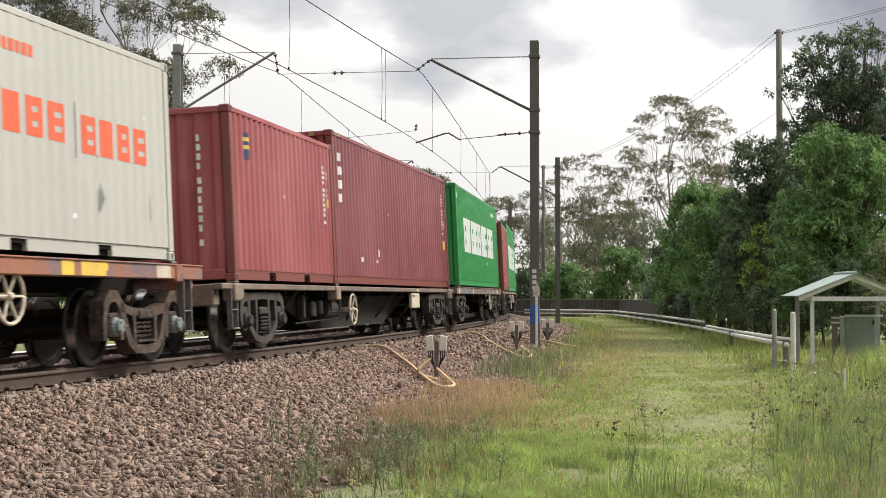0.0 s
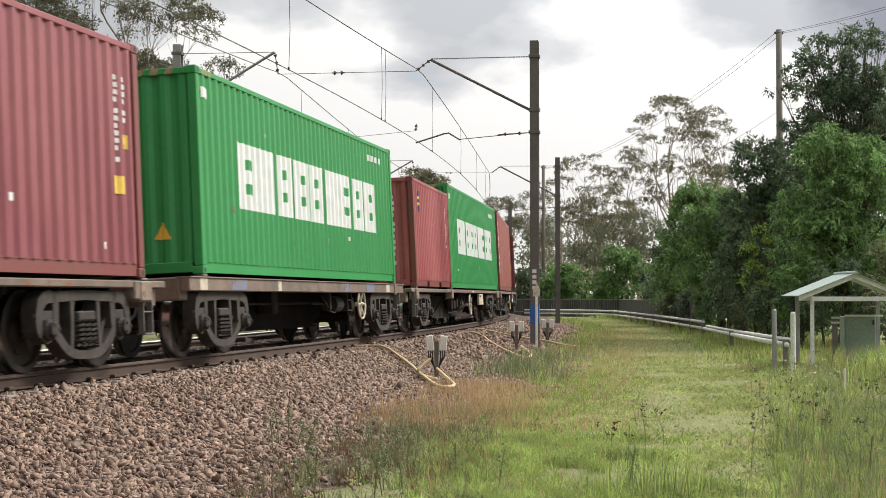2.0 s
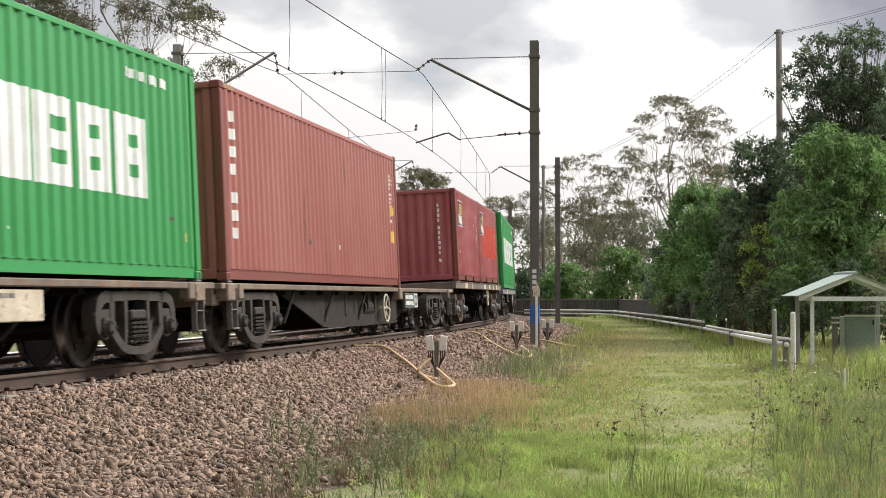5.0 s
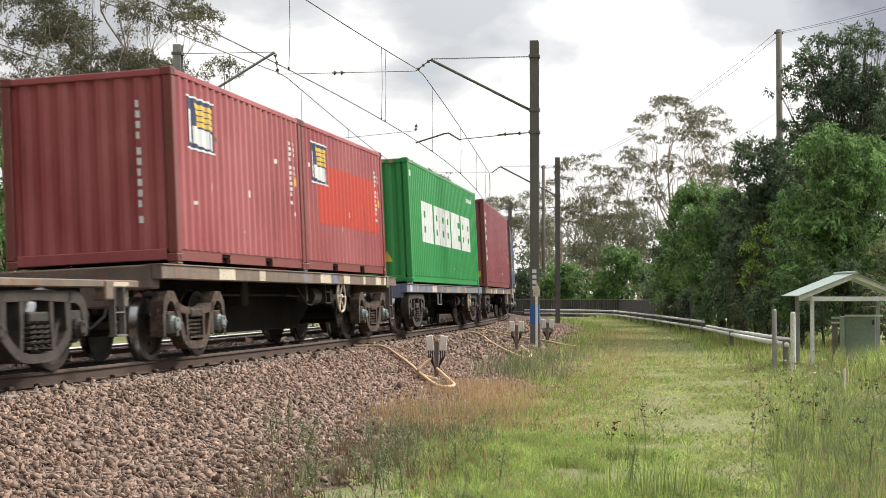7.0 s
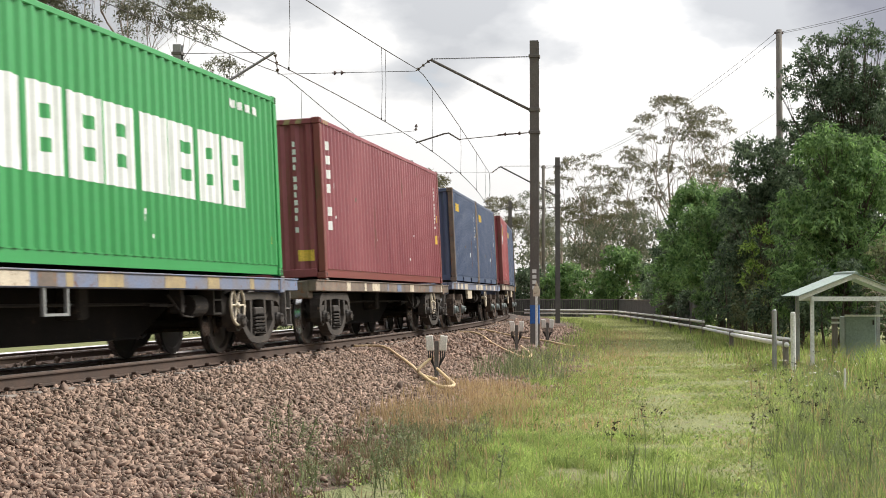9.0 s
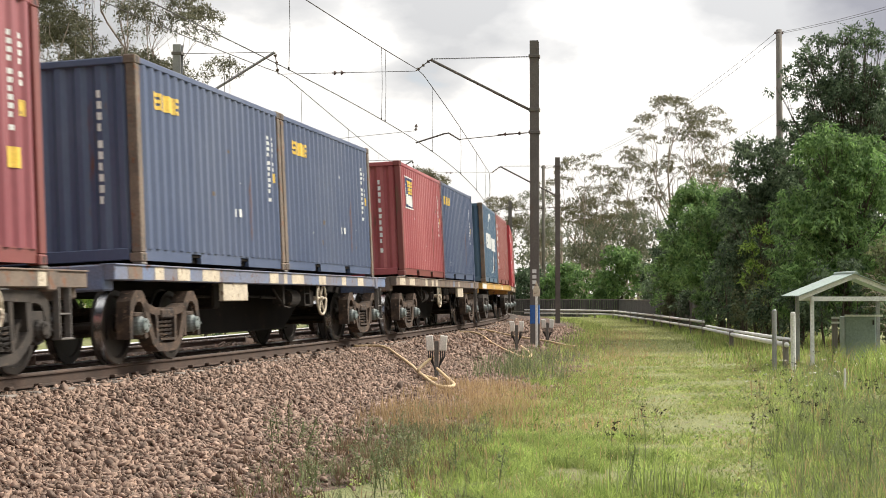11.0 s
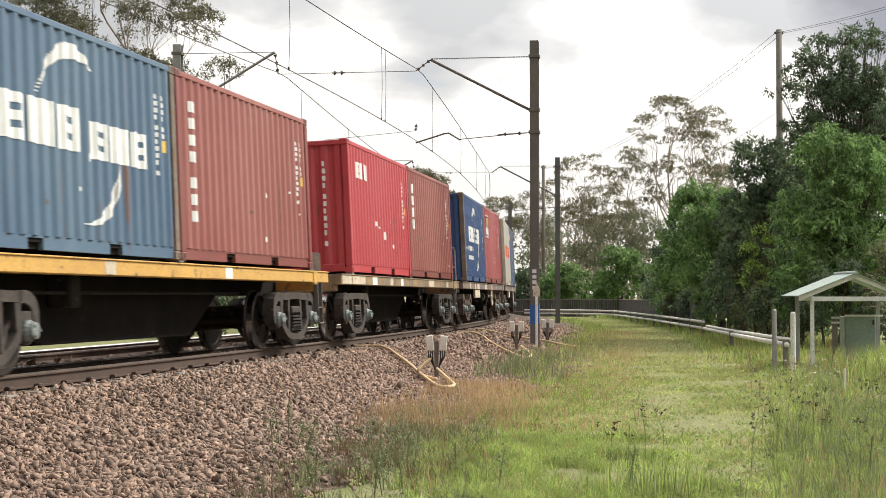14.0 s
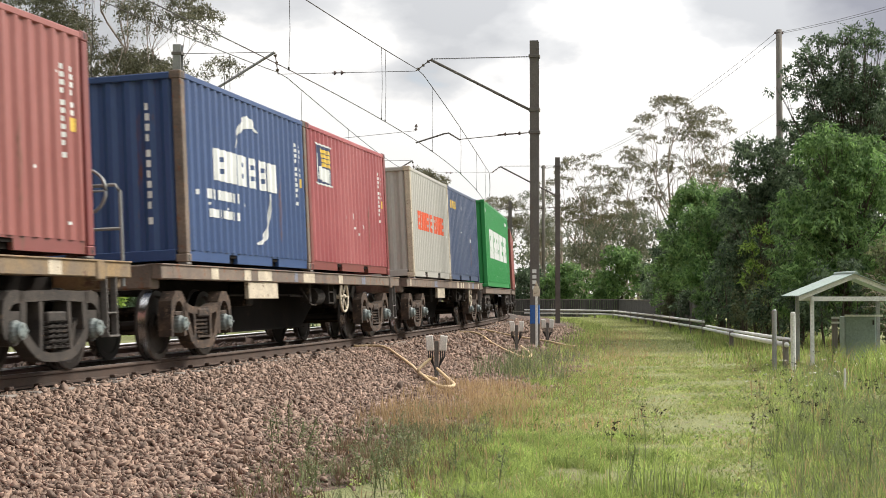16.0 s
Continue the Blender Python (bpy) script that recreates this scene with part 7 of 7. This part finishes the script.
def build_grass():
    # short worn turf of the track
    blades("track_turf", "short pale mown turf of the grass track", M_GRASS_PALE, scatter(1, 76000, 9.5, 30, 5.0, 9.2, 0.0), 0.04, 0.013, 1, 1.1)
    blades("track_turf", "short pale mown turf of the grass track", M_GRASS_PALE, scatter(2, 42000, 30, 100, 4.6, 9.6), 0.07, 0.022, 2, 0.8)
    blades("track_turf", "short green turf tufts of the grass track", M_GRASS, scatter(3, 52000, 9.5, 35, 5.2, 9.4, 0.55), 0.06, 0.010, 3, 1.1, 8)
    blades("track_turf", "short green turf in front of the grass track", M_GRASS, scatter(40, 30000, 9.3, 14, 5.0, 9.6), 0.05, 0.007, 40, 1.0)
    # taller grass on both sides
    blades("tall_grass", "green grass between ballast and track", M_GRASS, scatter(4, 60000, 9.5, 15.0, 5.0, 6.6, 0.5), 0.115, 0.007, 4, 1.2, 18)
    blades("tall_grass", "thin green grass between ballast and track", M_GRASS, scatter(14, 14000, 15, 27, 4.6, 5.6, 0.8), 0.12, 0.009, 14, 1.1, 14)
    blades("tall_grass", "tall green grass beside the barrier", M_GRASS, scatter(5, 66000, 9.5, 32, 8.9, 12.2, 0.6), 0.17, 0.0075, 5, 1.1, 16)
    blades("tall_grass", "green grass beside the barrier", M_GRASS, scatter(6, 50000, 32, 105, 8.2, 12.5, 0.6), 0.20, 0.022, 6, 0.5)
    blades("tall_grass", "green grass along the ballast", M_GRASS, scatter(7, 12000, 26, 90, 4.1, 5.3, 0.6), 0.22, 0.013, 7)
    blades("dry_grass", "dry orange-brown straw grass at the ballast edge", M_STRAW, scatter(8, 20000, 15.5, 23, 3.9, 5.0, 0.5), 0.20, 0.007, 8)
    blades("dry_grass", "dry straw stalks in the tall grass", M_STRAW, scatter(9, 7000, 10, 60, 8.4, 12.5, 0.7), 0.36, 0.006, 9, 0.7, 6)
    blades("dry_grass", "dry straw tufts on the grass track", M_STRAW, scatter(10, 17000, 10, 60, 4.4, 6.4, 0.7), 0.15, 0.008, 10)
    blades("weeds", "grey-green weeds growing out of the ballast", M_WEED, scatter(11, 7000, 9.5, 18, 3.95, 4.9, 0.9), 0.20, 0.006, 11, 0.7, 9)
    blades("dry_grass", "rusty brown dry weeds on the ballast", M_RUSTY, scatter(15, 12000, 9.5, 16, 3.75, 4.9, 0.9), 0.14, 0.006, 15, 0.6, 16)
    blades("tall_grass", "long pale grass round the shelter and barrier end", M_GRASS, scatter(16, 18000, 22, 31, 10.2, 13.2, 0.5), 0.5, 0.013, 16, 0.7, 12)
    blades("dry_grass", "long straw grass round the shelter and barrier end", M_STRAW, scatter(17, 2500, 22, 31, 9.8, 14.5, 0.5), 0.5, 0.008, 17, 0.5)
    blades("weeds", "grey-green weeds in the tall grass", M_WEED, scatter(18, 24000, 9.5, 28, 9.0, 13.5, 0.8), 0.26, 0.007, 18, 0.9, 9)
    blades("weeds", "grey-green weeds beside the mast", M_WEED, scatter(19, 4000, 24, 34, 3.9, 5.0, 0.7), 0.36, 0.010, 19, 0.6, 8)
    blades("dry_grass", "short dry turf worn by wheels on the grass track", M_STRAW, scatter(24, 26000, 9.5, 40, 5.0, 8.8, 0.9), 0.045, 0.010, 24, 1.0)
    # rank grass between the track and the shelter, and one upright tuft in the track
    rng = np.random.default_rng(41)
    for seed, mat, n, h, w, name in ((25, M_GRASS, 13000, 0.15, 0.007, "tall_grass"), (26, M_WEED, 6500, 0.20, 0.006, "weeds"), (27, M_STRAW, 500, 0.30, 0.004, "dry_grass")):
        y = rng.uniform(9.2, 19, n)
        f = rng.uniform(0, 1, n) ** 0.6
        x = y * (0.215 + 0.10 * f)
        blades(name, "rank tall grass and weeds beside the grass track", mat, np.stack([x, y], 1), h, w, seed, 0.5, 10)
    for seed, mat, n in ((28, M_GRASS, 170), (29, M_WEED, 50)):
        c = np.stack([rng.normal(1.5, 0.2, n), rng.normal(10.5, 0.2, n)], 1)
        blades("tall_grass", "upright green grass tuft in the grass track", mat, c, 0.34, 0.007, seed, 0.35)
    # flat broad-leaved weeds in the turf
    rng = np.random.default_rng(31)
    for seed, mat, n, l0, l1, y1 in ((32, M_GRASS, 2600, 4.2, 9.6, 30), (33, M_WEED, 1300, 3.4, 11.0, 26), (34, M_LEAF_LIGHT, 250, 4.2, 12.0, 26), (35, M_WEED, 2600, 8.8, 13.5, 24), (36, M_GRASS, 2200, 8.8, 13.5, 24)):
        xy = scatter(seed, n, 9.5, y1, l0, l1, 0.8)
        tall = seed > 34
        base = np.concatenate([xy, GROUND_Z + (rng.uniform(0.06, 0.22, (len(xy), 1)) if tall else np.full((len(xy), 1), 0.035))], 1)
        v = leaves(rng, base, 9, np.array([0.05, 0.05, 0.05 if tall else 0.02]), 0.012 if tall else 0.020, 2.6 if tall else 1.5, -0.2)
        ob = new("broadleaf_weeds", raw_mesh("broadleaf_weeds", v, np.arange(len(v)).reshape(-1, 4), mat))
        tagged(ob, "low broad-leaved weeds and litter in the turf", "weeds", kind="stuff")
    # across the far track
    blades("far_verge_grass", "bright green grass across the far track", M_GRASS, scatter(12, 14000, 14, 75, -14, -7.5), 0.3, 0.04, 12)


def weed_stalks():
    """Tall single weeds with side leaves or dark seed heads."""
    r = random.Random(17)
    rng = np.random.default_rng(17)
    spots = [(0.4, 10.9), (0.3, 13.6), (0.42, 13.9), (2.9, 10.6), (3.3, 11.6), (3.9, 13.4), (4.2, 15.0), (-0.6, 11.4), (0.1, 11.6), (1.3, 10.5)]
    for i in range(22):
        y = r.uniform(10.4, 14.5)
        spots.append((y * r.uniform(-0.125, -0.02), y))
    for x, y in spots:
        t = thing("weed_stalk", "single tall green weed with narrow leaves", "weed", "tall weeds", at=Matrix.Translation((x, y, GROUND_Z)))
        h = r.uniform(0.22, 0.46)
        lean = (r.uniform(-0.1, 0.1), r.uniform(-0.1, 0.1))
        part("stem", Shape().tube([(0, 0, -0.05), (lean[0] * 0.4, lean[1] * 0.4, h * 0.5), (lean[0], lean[1], h)], 0.0045, 5), M_WEED, t)
        c = np.array([[lean[0] * f, lean[1] * f, h * f] for f in np.linspace(0.25, 1, 14)])
        v = leaves(rng, c, 9, 0.03, 0.008, 4.5)
        tagged(part("leaf_whorl", raw_mesh("leaf_whorl", v, np.arange(len(v)).reshape(-1, 4), M_WEED), (), t), kind="stuff")
    for i in range(34):
        y = r.uniform(10.5, 24)
        x = y * r.uniform(0.205, 0.30)
        if i < 4:
            y = 10.4 + 0.5 * i
            x = y * (0.11 + 0.012 * i)
        t = thing("seed_stalk", "thin dry stalk with dark seed heads", "weed", "seed stalks", at=Matrix.Translation((x, y, GROUND_Z)))
        h = r.uniform(0.35, 0.62)
        part("stem", Shape().tube([(0, 0, -0.05), (0.02, 0, h * 0.6), (r.uniform(-0.08, 0.08), 0.0, h)], 0.0025, 5), M_WEED, t)
        for _ in range(4):
            q = np.array([[r.uniform(-0.07, 0.07), r.uniform(-0.05, 0.05), h + r.uniform(-0.09, 0.03)]])
            v = leaves(rng, q, 16, 0.008, 0.010, 1.4)
            tagged(part("seed_head", raw_mesh("seed_head", v, np.arange(len(v)).reshape(-1, 4), M_SEED), (), t), kind="stuff")
    fl = []
    for i in range(60):
        y = r.uniform(17, 27)
        fl.append((r.uniform(0.19, 0.30) * y, y, GROUND_Z + r.uniform(0.3, 0.5)))
    v = leaves(rng, np.array(fl), 6, 0.006, 0.013, 1.2)
    tagged(new("white_flowers", raw_mesh("white_flowers", v, np.arange(len(v)).reshape(-1, 4), M_FLOWER)), "scattered tiny white flowers in the tall grass", "flowers", kind="stuff")


def bare_branches():
    r = random.Random(8)
    for i in range(5):
        t = thing("bare_branch", "pale dead bare branch leaning out of the shrubs", "branch", "bare branches", at=Matrix.Translation((10.5 + 0.25 * i, 34.6 + 0.3 * i, GROUND_Z)))
        sh = Shape()
        p = [(0, 0, -0.1)]
        for k in range(6):
            p.append((p[-1][0] + r.uniform(-0.3, 0.12), p[-1][1] - r.uniform(0.0, 0.1), p[-1][2] + r.uniform(0.22, 0.42)))
        sh.tube(p, 0.014, 6, taper=[0.018, 0.016, 0.014, 0.012, 0.009, 0.006, 0.003])
        for k in range(9):
            q = Vector(p[r.randint(2, 6)])
            e = q + Vector((r.uniform(-0.8, 0.6), r.uniform(-0.3, 0.1), r.uniform(-0.15, 0.5)))
            part("twig", Shape().tube([q, q.lerp(e, 0.5) + Vector((0, 0, 0.06)), e], 0.006, 5, taper=[0.007, 0.005, 0.002]), M_GUM, t)
        part("bough", sh, M_GUM, t)
    post(5.92, 22.0, 0.34, 0.035, M_WHITEPAINT, "short white peg in the tall grass")


build_grass()
weed_stalks()
bare_branches()


# ---- what moves ----
def motions():
    times = [i * 0.4 for i in range(41)]
    for ob, u, a, b, off in RIDERS:
        walk(ob, [(t, wagon_pose(u, a, b, t) @ off) for t in times])
    spin = [i / FPS for i in range(16 * FPS + 1)]
    for w, p in WHEELS:
        walk(w, [(t, p @ Matrix.Rotation(gone(t) / WHEEL_R, 4, "X")) for t in spin])


motions()
